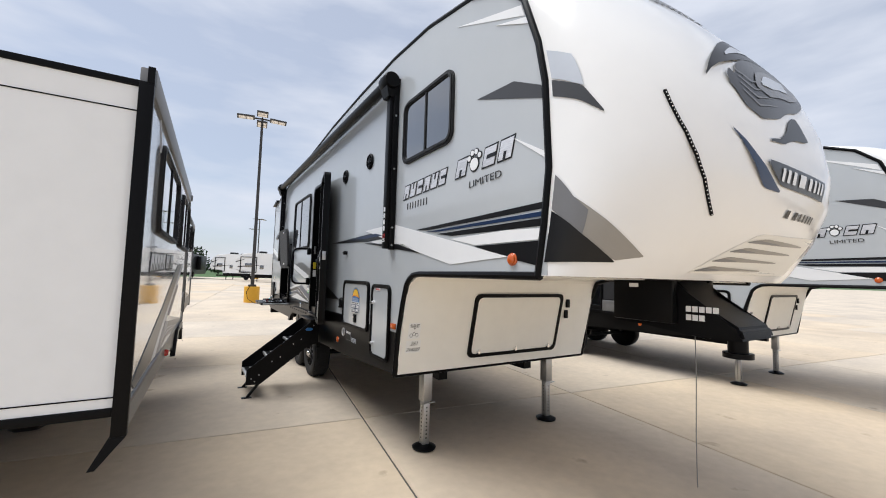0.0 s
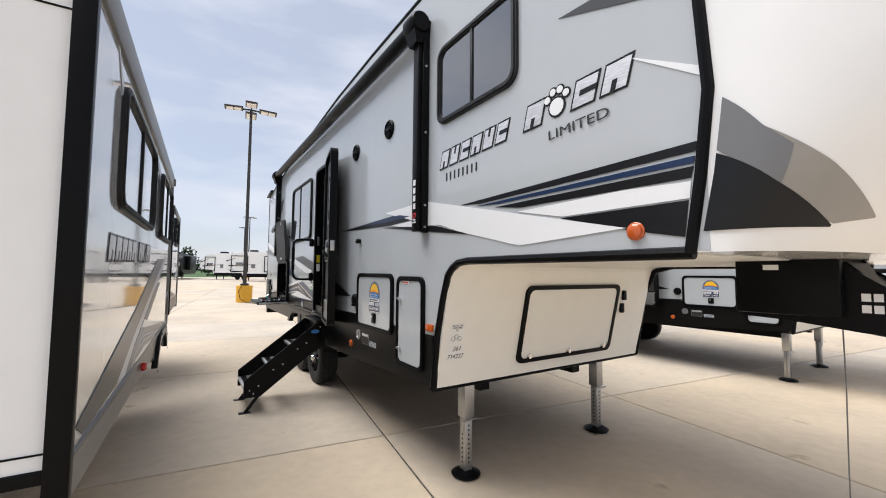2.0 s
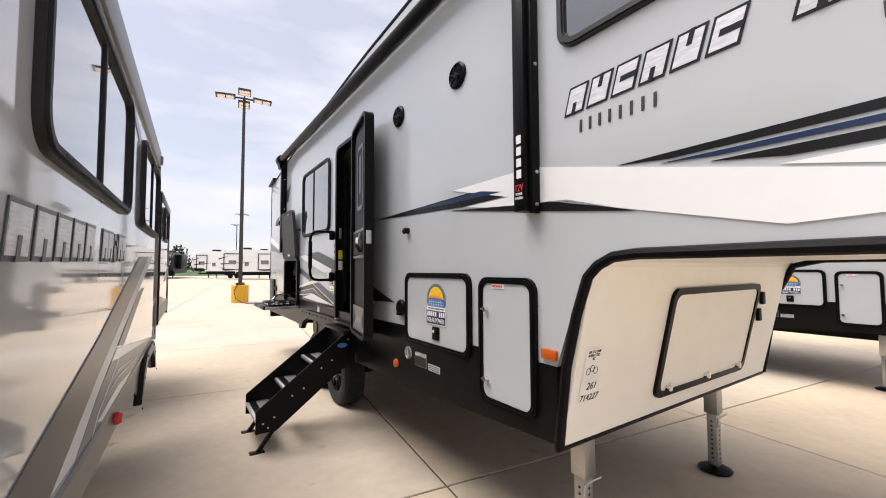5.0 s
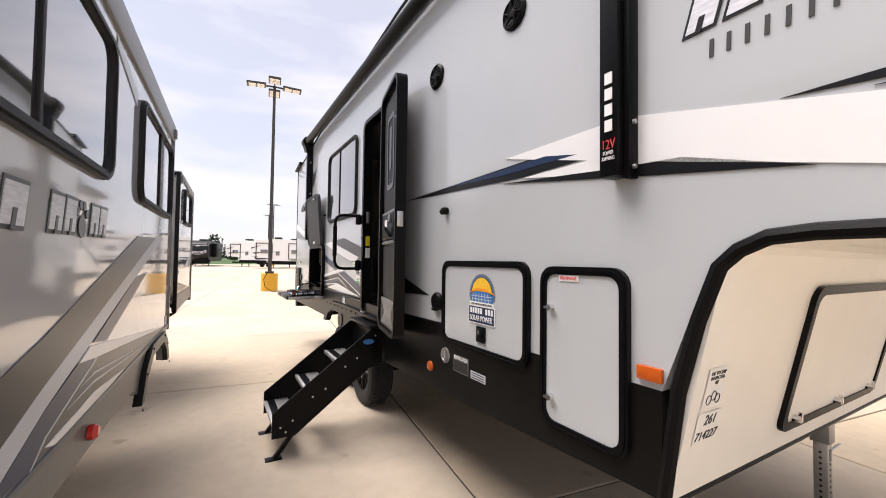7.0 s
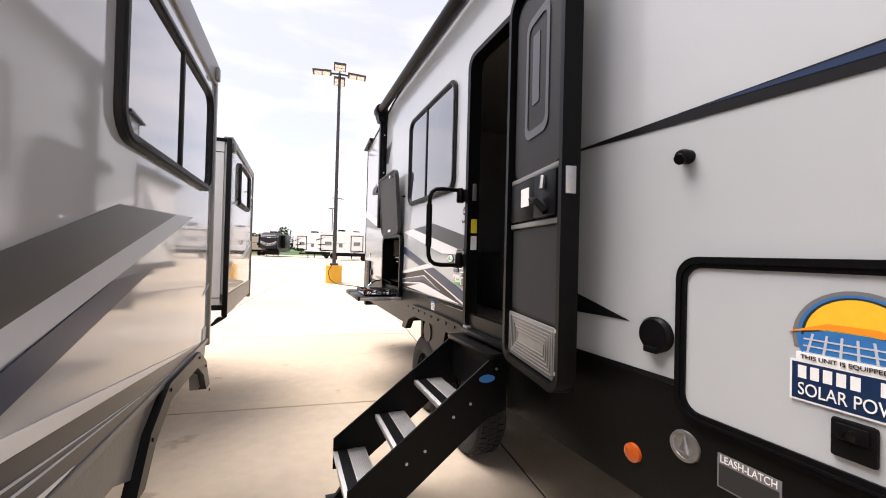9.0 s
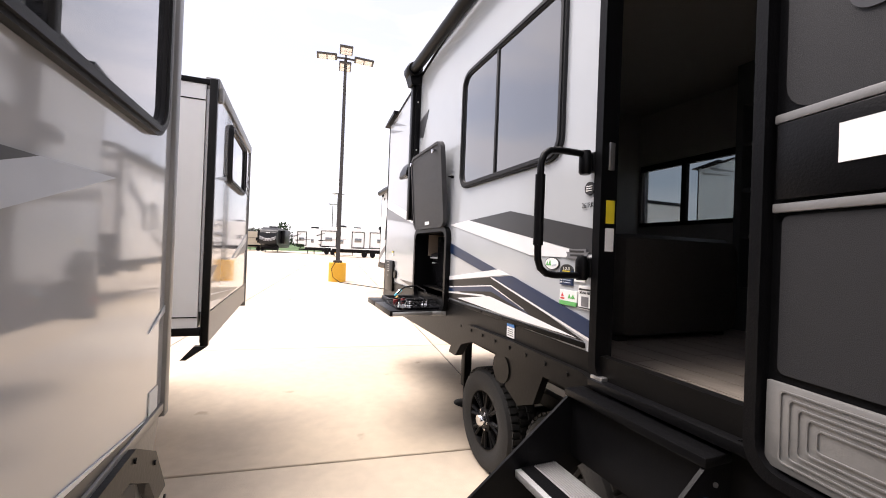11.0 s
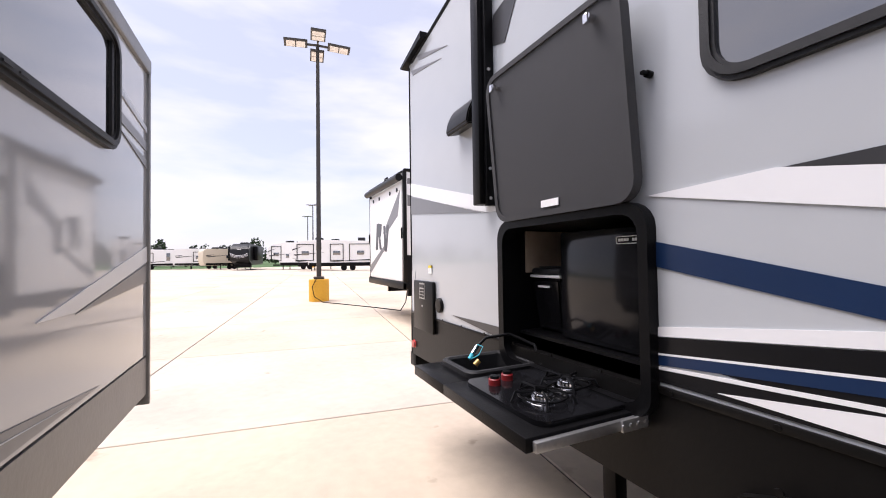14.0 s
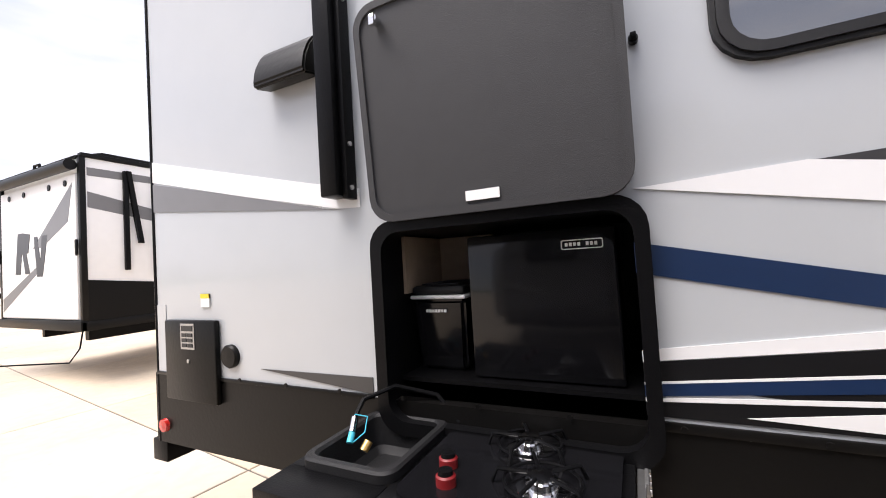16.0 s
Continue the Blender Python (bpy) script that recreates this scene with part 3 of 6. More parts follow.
nose_patch("wedge", [(0.01, 1.975), (0.09, 1.86), (0.20, 1.722)], [(0.01, 1.715), (0.20, 1.716)], 0.012, 0.20, DECALK, 0.006)
nose_patch("blue_slash", [(0.36, 2.355), (0.40, 2.26), (0.465, 2.105)], [(0.36, 2.345), (0.43, 2.10), (0.465, 2.095)], 0.36, 0.465, DECALB)
nose_patch("name_plate", [(0.43, 2.24), (0.56, 2.23)], [(0.43, 2.23), (0.465, 2.13), (0.56, 2.12)], 0.435, 0.56, DECALG)
for i in range(8):
    s = 0.462 + i * 0.0115
    nose_patch("letter_bar", [(s, 2.215), (s + 0.0055, 2.215)], [(s, 2.15), (s + 0.0055, 2.15)], s, s + 0.0055, DECALW, 0.009, 2)
for i in range(7):
    s = 0.495 + i * 0.009
    nose_patch("letter_bar", [(s, 2.03), (s + 0.004, 2.03)], [(s, 1.99), (s + 0.004, 1.99)], s, s + 0.004, DECALK, 0.006, 1)
# sweeping emblem on the nose: a curved plume, a round dark body with a pale eye, and a forked tail
nose_patch("emblem", [(0.328, 2.615), (0.345, 2.69), (0.364, 2.755), (0.40, 2.86), (0.452, 2.975), (0.52, 3.00)], [(0.328, 2.605), (0.345, 2.655), (0.368, 2.70), (0.42, 2.775), (0.52, 2.93)], 0.328, 0.52, DECALK, 0.006, 24)
nose_patch("emblem", [(0.40, 2.80), (0.44, 2.90), (0.49, 2.955)], [(0.40, 2.785), (0.44, 2.855), (0.49, 2.935)], 0.40, 0.49, DECALP, 0.008, 10)
nose_patch("emblem", [(0.376, 2.64), (0.386, 2.70), (0.394, 2.66), (0.416, 2.75), (0.46, 2.85), (0.52, 2.93), (0.56, 2.84)], [(0.376, 2.60), (0.385, 2.55), (0.40, 2.485), (0.432, 2.445), (0.472, 2.485), (0.51, 2.60), (0.56, 2.74)], 0.376, 0.56, DECALG, 0.005, 30)
nose_patch("emblem", [(0.440, 2.66), (0.455, 2.74), (0.50, 2.83), (0.55, 2.82)], [(0.440, 2.63), (0.465, 2.60), (0.50, 2.65), (0.55, 2.76)], 0.440, 0.55, DECALM, 0.008, 18)
nose_patch("emblem", [(0.455, 2.68), (0.475, 2.75), (0.51, 2.80)], [(0.455, 2.66), (0.48, 2.67), (0.51, 2.73)], 0.455, 0.51, DECALP, 0.0105, 12)
for k in range(4):
    z = 2.53 + k * 0.045
    nose_patch("emblem", [(0.400, z + 0.05 - k * 0.006), (0.43, z - 0.01), (0.475, z + 0.03)], [(0.400, z + 0.042 - k * 0.006), (0.43, z - 0.02), (0.475, z + 0.028)], 0.400, 0.475, DECALM, 0.0075, 12)
nose_patch("emblem", [(0.440, 2.348), (0.465, 2.37), (0.480, 2.42), (0.488, 2.48), (0.50, 2.545), (0.516, 2.44)], [(0.440, 2.335), (0.47, 2.345), (0.497, 2.40), (0.516, 2.43)], 0.440, 0.516, DECALK, 0.006, 20)
for i in range(10):
    s = 0.355 + i * 0.0135
    nose_patch("letter_bar", [(s, 3.26), (s + 0.010, 3.26)], [(s, 3.17), (s + 0.010, 3.17)], s, s + 0.010, DECALM, 0.006, 2)
led = Mesh()
LEDS = [on_nose(0.24 + 0.055 * t + 0.055 * t * t, 2.50 - 0.55 * t, 0.004) for t in [i / 33 for i in range(34)]]
led.tube(LEDS[::3], 0.008, 8)
led.done("light_strip", BLACK, RIG)
ld = Mesh()
for c in LEDS:
    ld.cyl(c + Vector((-0.006, -0.005, 0)), c + Vector((-0.0085, -0.0065, 0)), 0.003, n=6)
tagged(ld.done("light_diodes", LENS, RIG), kind="stuff")
# lower vent with fading slats
nose_patch("vent_panel", [(0.384, 1.69), (0.472, 1.895), (0.62, 1.925)], [(0.384, 1.68), (0.62, 1.69)], 0.384, 0.62, CREAM, 0.003, 20)
for i in range(4):
    s0, z = 0.392 + i * 0.022, 1.690 + i * 0.052
    nose_patch("vent_slat", [(s0, z + 0.004), (s0 + 0.03, z + 0.030), (s0 + 0.12, z + 0.022)], [(s0, z), (s0 + 0.03, z + 0.002), (s0 + 0.12, z + 0.016)], s0, s0 + 0.12, DECALT, 0.005)
    nose_patch("vent_slat", [(s0, z + 0.004), (s0 + 0.02, z + 0.018), (s0 + 0.05, z + 0.012)], [(s0, z), (s0 + 0.02, z + 0.003), (s0 + 0.05, z + 0.008)], s0, s0 + 0.05, DECALM, 0.007)

# hitch under the nose
hb = Mesh()
hb.prism([(1.86, 1.645), (1.45, 1.645), (1.40, 1.56), (1.13, 1.385), (1.11, 1.32), (1.28, 1.30), (1.40, 1.335), (1.86, 1.36)], "x", 2.72, 3.12)
bmesh.ops.bevel(hb.bm, geom=hb.bm.edges[:], offset=0.015, segments=2, affect="EDGES")
hb.box((2.66, 1.45, 1.38), (2.725, 1.84, 1.645), 0.01).box((3.115, 1.45, 1.38), (3.18, 1.84, 1.645), 0.01)
hb.cyl((2.92, 1.22, 1.32), (2.92, 1.22, 1.22), 0.05).cyl((2.92, 1.22, 1.23), (2.92, 1.22, 1.20), 0.075)
hitch = hb.done("hitch_box", BLACK, RIG)
for r, (z0, n) in enumerate(((1.475, 5), (1.425, 3))):
    lb = Mesh()
    for i in range(n):
        lb.box((2.714, 1.40 - i * 0.036, z0 - 0.017), (2.7195, 1.372 - i * 0.036, z0 + 0.017))
    lb.done("letter_bar", DECALW, RIG)
cb = Mesh()
cb.tube([(3.13, 1.55, 1.40), (3.14, 1.55, 1.0), (3.135, 1.555, 0.6), (3.15, 1.56, 0.30), (3.145, 1.555, 0.26)], 0.0035, 6)
cb.done("safety_cable", SKIRTL, RIG)
lb = Mesh()
lb.box((2.654, 1.72, 1.595), (2.659, 1.66, 1.62))
lb.done("label", PAPER, RIG)


def jack(x, y, top, parent, w=0.035):
    """A square steel drop leg with holes, a pull pin and a dished foot."""
    m = Mesh()
    m.box((x - w, y - w, 0.03), (x + w, y + w, top - 0.3), 0.004)
    m.box((x - w - 0.012, y - w - 0.012, top - 0.32), (x + w + 0.012, y + w + 0.012, top), 0.004)
    m.tube([(x - w - 0.05, y - 0.06, top - 0.40), (x - w - 0.04, y - 0.06, top - 0.335), (x, y - 0.06, top - 0.33), (x + 0.07, y - 0.06, top - 0.33)], 0.007, 6)
    leg = m.done("jack_leg", STEEL, parent)
    f = Mesh()
    f.lathe((x, y, 0), (0, 0, 1), [(0.0, 0.0), (0.11, 0.0), (0.115, 0.012), (0.09, 0.025), (0.05, 0.04), (0.0, 0.042)], 24)
    ft = f.done("foot", BLACK, None)
    ft.parent = leg
    ho = Mesh()
    for i in range(9):
        ho.cyl((x, y - w - 0.002, 0.1 + i * 0.035), (x, y - w + 0.001, 0.1 + i * 0.035), 0.008, n=8)
        ho.cyl((x - w - 0.002, y, 0.1 + i * 0.035), (x - w + 0.001, y, 0.1 + i * 0.035), 0.008, n=8)
    h = tagged(ho.done("pin_holes", INK, None), kind="stuff")
    h.parent = leg


jack(2.13, 3.46, 0.76, RIG)
jack(3.78, 3.48, 0.76, RIG)
rj = Mesh()
rj.box((2.15, 8.47, 0.2), (2.23, 8.55, 0.82), 0.005).cyl((2.19, 8.51, 0.03), (2.19, 8.51, 0.3), 0.026)
rj.lathe((2.19, 8.51, 0), (0, 0, 1), [(0.0, 0.0), (0.14, 0.0), (0.145, 0.012), (0.05, 0.035), (0.0, 0.037)], 24)
rj.done("rear_jack", BLACK, RIG)


def wheel(y, parent, x=1.80):
    """A trailer wheel: treaded tyre, spoked dark rim, chrome hub cap."""
    t = Mesh()
    c = (x, y, 0.355)
    t.lathe(c, (1, 0, 0), [(0.20, 0.0), (0.235, -0.012), (0.30, -0.022), (0.335, -0.008), (0.352, 0.02), (0.355, 0.05), (0.355, 0.17), (0.352, 0.2), (0.335, 0.225), (0.2, 0.215)], 48)
    for i in range(48):
        a = i * math.tau / 48
        for k, off in ((0.035, 0.0), (0.10, 0.5), (0.165, 0.0)):
            b = a + off * math.tau / 48
            p = Vector((x + k, y + math.cos(b) * 0.357, 0.355 + math.sin(b) * 0.357))
            u, v = Vector((0.024, 0, 0)), Vector((0, -math.sin(b), math.cos(b))) * 0.016
            o = Vector((0, math.cos(b), math.sin(b))) * 0.006
            t.hexa([p - u - v - o, p + u - v - o, p + u + v - o, p - u + v - o, p - u - v + o, p + u - v + o, p + u + v + o, p - u + v + o])
    wh = t.done("wheel", RUBBER, parent)
    r = Mesh()
    r.lathe(c, (1, 0, 0), [(0.215, -0.004), (0.20, -0.002), (0.19, 0.03), (0.185, 0.10), (0.0, 0.10)], 40)
    for i in range(8):
        a = i * math.tau / 8
        for da in (-0.13, 0.13):
            p0 = Vector((x + 0.02, y + 0.06 * math.cos(a), 0.355 + 0.06 * math.sin(a)))
            p1 = Vector((x + 0.012, y + 0.195 * math.cos(a + da), 0.355 + 0.195 * math.sin(a + da)))
            r.tube([p0, p1], 0.014, 6)
    r.lathe(c, (1, 0, 0), [(0.085, 0.03), (0.08, 0.005), (0.05, 0.0), (0.0, 0.0)], 24)
    rm = r.done("rim", BLACK, None)
    rm.parent = wh
    h = Mesh()
    h.lathe(c, (-1, 0, 0), [(0.045, -0.01), (0.045, 0.03), (0.035, 0.045), (0.0, 0.05)], 20)
    for i in range(6):
        a = i * math.tau / 6
        h.cyl((x + 0.01, y + 0.066 * math.cos(a), 0.355 + 0.066 * math.sin(a)), (x - 0.012, y + 0.066 * math.cos(a), 0.355 + 0.066 * math.sin(a)), 0.009, n=6)
    hc = h.done("hub_cap", CHROME, None)
    hc.parent = wh


wheel(7.42, RIG)
wheel(6.58, RIG)
ax = Mesh()
ax.cyl((1.9, 7.42, 0.355), (3.95, 7.42, 0.355), 0.04).cyl((1.9, 6.58, 0.355), (3.95, 6.58, 0.355), 0.04)
ax.box((2.31, 6.4, 0.40), (2.39, 7.6, 0.5)).box((3.46, 6.4, 0.40), (3.54, 7.6, 0.5))
for yy in (7.42, 6.58):
    ax.lathe((3.85, yy, 0.355), (1, 0, 0), [(0.0, 0.0), (0.335, 0.0), (0.355, 0.03), (0.355, 0.17), (0.335, 0.2), (0, 0.2)], 32)
ax.box((1.86, 6.1, 0.95), (2.2, 7.8, 0.99)).box((2.2, 6.1, 0.74), (2.24, 7.8, 0.99))
ax.done("axle", BLACK, RIG)
bp = Mesh()
bp.box((WX + 0.02, 10.07, 0.68), (FX - 0.02, 10.19, 0.79), 0.006)
bp.done("rear_bumper", BLACK, RIG)


# ---- side fittings ----
def decal(poly, material, lift=0.004, name="stripe", x=WX, parent=RIG):
    m = Mesh()
    m.prism(poly, "x", x - lift, x - 0.001)
    return m.done(name, material, parent, smooth=False)


def window(y0, y1, z0, z1, split, parent=RIG, x=WX, side=-1, r=0.09):
    """A slider window with a thick rounded black frame."""
    m = Mesh()
    m.ring(rrect(y0, y1, z0, z1, r), rrect(y0 + 0.04, y1 - 0.04, z0 + 0.04, z1 - 0.04, r - 0.03), "x", x + side * 0.02, x - side * 0.02)
    m.ring(rrect(y0 + 0.012, y1 - 0.012, z0 + 0.012, z1 - 0.012, r - 0.01), rrect(y0 + 0.03, y1 - 0.03, z0 + 0.03, z1 - 0.03, r - 0.02), "x", x + side * 0.028, x + side * 0.018)
    w = m.done("window", PLASTIC, parent)
    gl = Mesh()
    gl.prism(rrect(y0 + 0.035, y1 - 0.035, z0 + 0.035, z1 - 0.035, r - 0.03), "x", x + side * 0.009, x + side * 0.004)
    pane = gl.done("pane", TINTED, None, smooth=False)
    mu = Mesh()
    mu.box((x + side * 0.008, split - 0.011, z0 + 0.04), (x + side * 0.018, split + 0.011, z1 - 0.04), 0.002)
    for k in (0.06, 0.12):
        mu.box((x + side * 0.026, y0 + r + k, z0 + 0.018), (x + side * 0.031, y0 + r + k + 0.035, z0 + 0.024))
    mul = tagged(mu.done("mullion", PLASTIC, None), kind="stuff")
    for o in (pane, mul):
        o.parent = w
        o.matrix_parent_inverse = Matrix.Identity(4)
    return w


window(2.43, 3.22, 2.60, 3.16, 2.83)
window(6.53, 7.73, 2.04, 2.94, 7.20, r=0.11)


def hatch_door(y0, y1, z0, z1, r, material, frame_w=0.035):
    m = Mesh()
    m.ring(rrect(y0, y1, z0, z1, r), rrect(y0 + frame_w, y1 - frame_w, z0 + frame_w, z1 - frame_w, r * 0.7), "x", WX - 0.022, WX)
    m.ring(rrect(y0 + 0.012, y1 - 0.012, z0 + 0.012, z1 - 0.012, r * 0.9), rrect(y0 + 0.02, y1 - 0.02, z0 + 0.02, z1 - 0.02, r * 0.85), "x", WX - 0.027, WX - 0.02)
    fr = m.done("baggage_door", BLACK, RIG)
    q = Mesh()
    q.prism(rrect(y0 + frame_w, y1 - frame_w, z0 + frame_w, z1 - frame_w, r * 0.7), "x", WX - 0.015, WX - 0.005)
    pnl = q.done("panel", material, None, smooth=False)
    pnl.parent = fr
    return fr


hatch_door(3.89, 4.69, 1.04, 1.56, 0.07, GREYLT)
prop = hatch_door(3.38, 3.81, 0.835, 1.54, 0.07, GREYLT)
ob = Mesh()
ob.box((WX - 0.028, 4.22, 1.105), (WX - 0.012, 4.30, 1.195), 0.008).box((WX - 0.034, 4.232, 1.15), (WX - 0.02, 4.288, 1.185), 0.004)
ob.done("paddle_latch", BLACK, RIG)
ob = Mesh()
ob.cyl((WX - 0.034, 4.26, 1.165), (WX - 0.04, 4.26, 1.165), 0.011)
for z in (1.36, 0.97):
    ob.cyl((WX - 0.012, 3.745, z), (WX - 0.04, 3.745, z), 0.014, n=12).box((WX - 0.044, 3.725, z - 0.006), (WX - 0.034, 3.765, z + 0.006))
tagged(ob.done("key_lock", CHROME, RIG), kind="stuff")
ob = Mesh()
ob.box((WX - 0.019, 3.60, 1.478), (WX - 0.0155, 3.70, 1.503))
ob.done("warning_label", PAPER, RIG)
text("PROPANE", 0.021, on_left_wall(WX - 0.021, 3.65, 1.490), REDV, parent=RIG, width=0.088)
ob = Mesh()
ob.box((WX - 0.018, 3.262, 1.155), (WX, 3.352, 1.205), 0.005)
ob.done("amber_reflector", AMBER, RIG)
ob = Mesh()
ob.lathe((WX, 1.80, 1.735), (-1, 0, 0), [(0.036, 0.0), (0.036, 0.008), (0.031, 0.011), (0.028, 0.02), (0.018, 0.027), (0.0, 0.028)], 24)
ob.done("marker_light", AMBER, RIG)
ob = Mesh()
ob.lathe((WX - 0.004, 4.855, 0.835), (-1, 0, 0), [(0.035, 0.0), (0.033, 0.012), (0.02, 0.018), (0, 0.018)], 20)
ob.done("marker_light", AMBER, RIG)
ob = Mesh()
ob.lathe((WX - 0.004, 4.66, 0.95), (-1, 0, 0), [(0.05, 0.0), (0.048, 0.008), (0.038, 0.008), (0.036, 0.004), (0.0, 0.004)], 24)
ob.tube([(WX - 0.012, 4.66, 0.985), (WX - 0.02, 4.642, 0.935), (WX - 0.02, 4.678, 0.935), (WX - 0.012, 4.66, 0.985)], 0.005, 6)
ob.done("leash_ring", STEEL, RIG)
for y in (4.02, 4.82):
    s = Mesh()
    s.lathe((WX, y, 2.84), (-1, 0, 0), [(0.085, 0.0), (0.085, 0.012), (0.072, 0.022), (0.064, 0.012), (0.03, 0.006), (0.02, 0.02), (0, 0.022)], 28)
    for i in range(6):
        a = i * math.tau / 6
        s.tube([(WX - 0.018, y + 0.02 * math.cos(a), 2.84 + 0.02 * math.sin(a)), (WX - 0.02, y + 0.07 * math.cos(a + 0.3), 2.84 + 0.07 * math.sin(a + 0.3))], 0.005, 5)
    s.done("speaker", BLACK, RIG)
ob = Mesh()
ob.lathe((WX, 4.77, 1.285), (-1, 0, 0), [(0.062, 0.0), (0.062, 0.016), (0.054, 0.026), (0.0, 0.028)], 28)
ob.box((WX - 0.04, 4.745, 1.225), (WX - 0.02, 4.795, 1.245), 0.003)
ob.done("water_inlet_cap", BLACK, RIG)
ob = Mesh()
ob.lathe((WX, 4.67, 1.885), (-1, 0, 0), [(0.024, 0.0), (0.024, 0.03), (0.018, 0.042), (0, 0.044)], 16)
ob.cyl((WX - 0.02, 4.67, 1.885), (WX - 0.045, 4.67, 1.872), 0.018, n=12)
ob.done("door_holdback", BLACK, RIG)

# awning: roller, end knuckles, arms
aw = Mesh()
aw.cyl((WX - 0.085, 3.36, 3.43), (WX - 0.085, 8.89, 3.43), 0.052, n=20)
aw.box((WX - 0.03, 3.4, 3.47), (WX, 8.93, 3.51), 0.006)
for y in (3.42, 8.87):
    aw.lathe((WX - 0.085, y - 0.09, 3.43), (0, 1, 0), [(0.0, 0.0), (0.07, 0.0), (0.08, 0.02), (0.08, 0.15), (0.07, 0.17), (0.0, 0.17)], 24)
    aw.hexa([(WX - 0.11, y - 0.06, 3.28), (WX - 0.0, y - 0.06, 3.28), (WX - 0.0, y + 0.06, 3.28), (WX - 0.11, y + 0.06, 3.28),
             (WX - 0.15, y - 0.08, 3.42), (WX - 0.0, y - 0.08, 3.46), (WX - 0.0, y + 0.08, 3.46), (WX - 0.15, y + 0.08, 3.42)])
awning = aw.done("awning", BLACK, RIG)
for y in (3.42, 8.88):
    m = Mesh()
    m.box((WX - 0.085, y - 0.045, 1.87), (WX - 0.004, y + 0.03, 3.36), 0.006)
    m.box((WX - 0.055, y - 0.07, 1.86), (WX - 0.002, y - 0.045, 3.30), 0.003)
    m.done("awning_arm", BLACK).parent = awning
for o in [o for o in bpy.data.objects if o.parent == awning]:
    o.matrix_parent_inverse = Matrix.Identity(4)
bl = Mesh()
for y in (3.36, 8.825):
    for z in (1.90, 2.06, 2.6, 3.1):
        bl.cyl((WX - 0.035, y - 0.012, z), (WX - 0.035, y - 0.022, z), 0.009, n=8)
tagged(bl.done("arm_bolts", STEEL), kind="stuff").parent = awning
for i in range(4):
    q = Mesh()
    q.box((WX - 0.088, 3.395, 2.25 - i * 0.058), (WX - 0.0845, 3.425, 2.208 - i * 0.058))
    q.done("letter_bar", DECALW).parent = awning
t_ = text("12V", 0.05, on_left_wall(WX - 0.0865, 3.411, 1.985), REDV, width=0.05)
t_.parent = awning
t_ = text("POWER\nAWNING", 0.02, on_left_wall(WX - 0.0865, 3.411, 1.945), DECALW, width=0.052)
t_.parent = awning
# folded awning valance showing between roller and roof
va = Mesh()
va.prism([(3.6, 3.50), (8.8, 3.50), (8.8, 3.53), (3.6, 3.60)], "x", WX - 0.008, WX - 0.002)
va.done("awning_rail", DECALW, RIG, smooth=False)

# painted stripes, forward part
decal([(2.95, 2.005), (1.575, 2.03), (1.585, 1.995), (2.75, 1.985)], DECALK)
decal([(2.78, 1.975), (1.585, 1.98), (1.59, 1.955), (2.60, 1.96)], DECALB, 0.0045)
decal([(2.62, 1.945), (1.59, 1.945), (1.60, 1.905), (2.42, 1.915)], DECALK)
decal([(2.44, 1.895), (1.85, 1.905), (1.60, 1.893), (1.605, 1.835), (2.15, 1.835)], DECALW, 0.0045)
decal([(2.16, 1.828), (1.61, 1.828), (1.625, 1.70), (1.80, 1.735)], DECALK)
decal([(4.08, 2.095), (3.4, 2.10), (1.84, 1.752), (2.43, 1.715), (3.36, 1.925)], DECALW, 0.005)
decal([(5.32, 2.03), (3.82, 2.055), (3.50, 1.985), (3.95, 1.975)], DECALK)
decal([(4.65, 2.038), (3.80, 2.045), (3.62, 2.012), (4.1, 2.012)], DECALB, 0.0055)
decal([(3.95, 1.97), (3.45, 1.975), (3.1, 1.90), (3.40, 1.89)], DECALW, 0.0045)
decal([(4.1, 1.968), (3.36, 1.87), (2.88, 1.812), (3.2, 1.905), (3.42, 1.915)], DECALK, 0.005)
decal([(2.16, 2.80), (1.81, 2.775), (1.60, 2.665), (1.59, 2.59)], DECALG)
decal([(1.845, 2.46), (1.56, 2.29), (1.56, 2.255)], DECALW)
decal([(2.41, 3.44), (1.76, 3.21), (1.73, 3.13)], DECALW)
decal([(1.98, 3.21), (1.71, 3.11), (1.69, 3.06)], DECALW, 0.006)
decal([(5.44, 1.46), (5.44, 1.30), (4.89, 1.315)], DECALK)
decal([(5.44, 1.14), (4.70, 1.15), (4.70, 1.132), (5.44, 1.10)], DECALK)
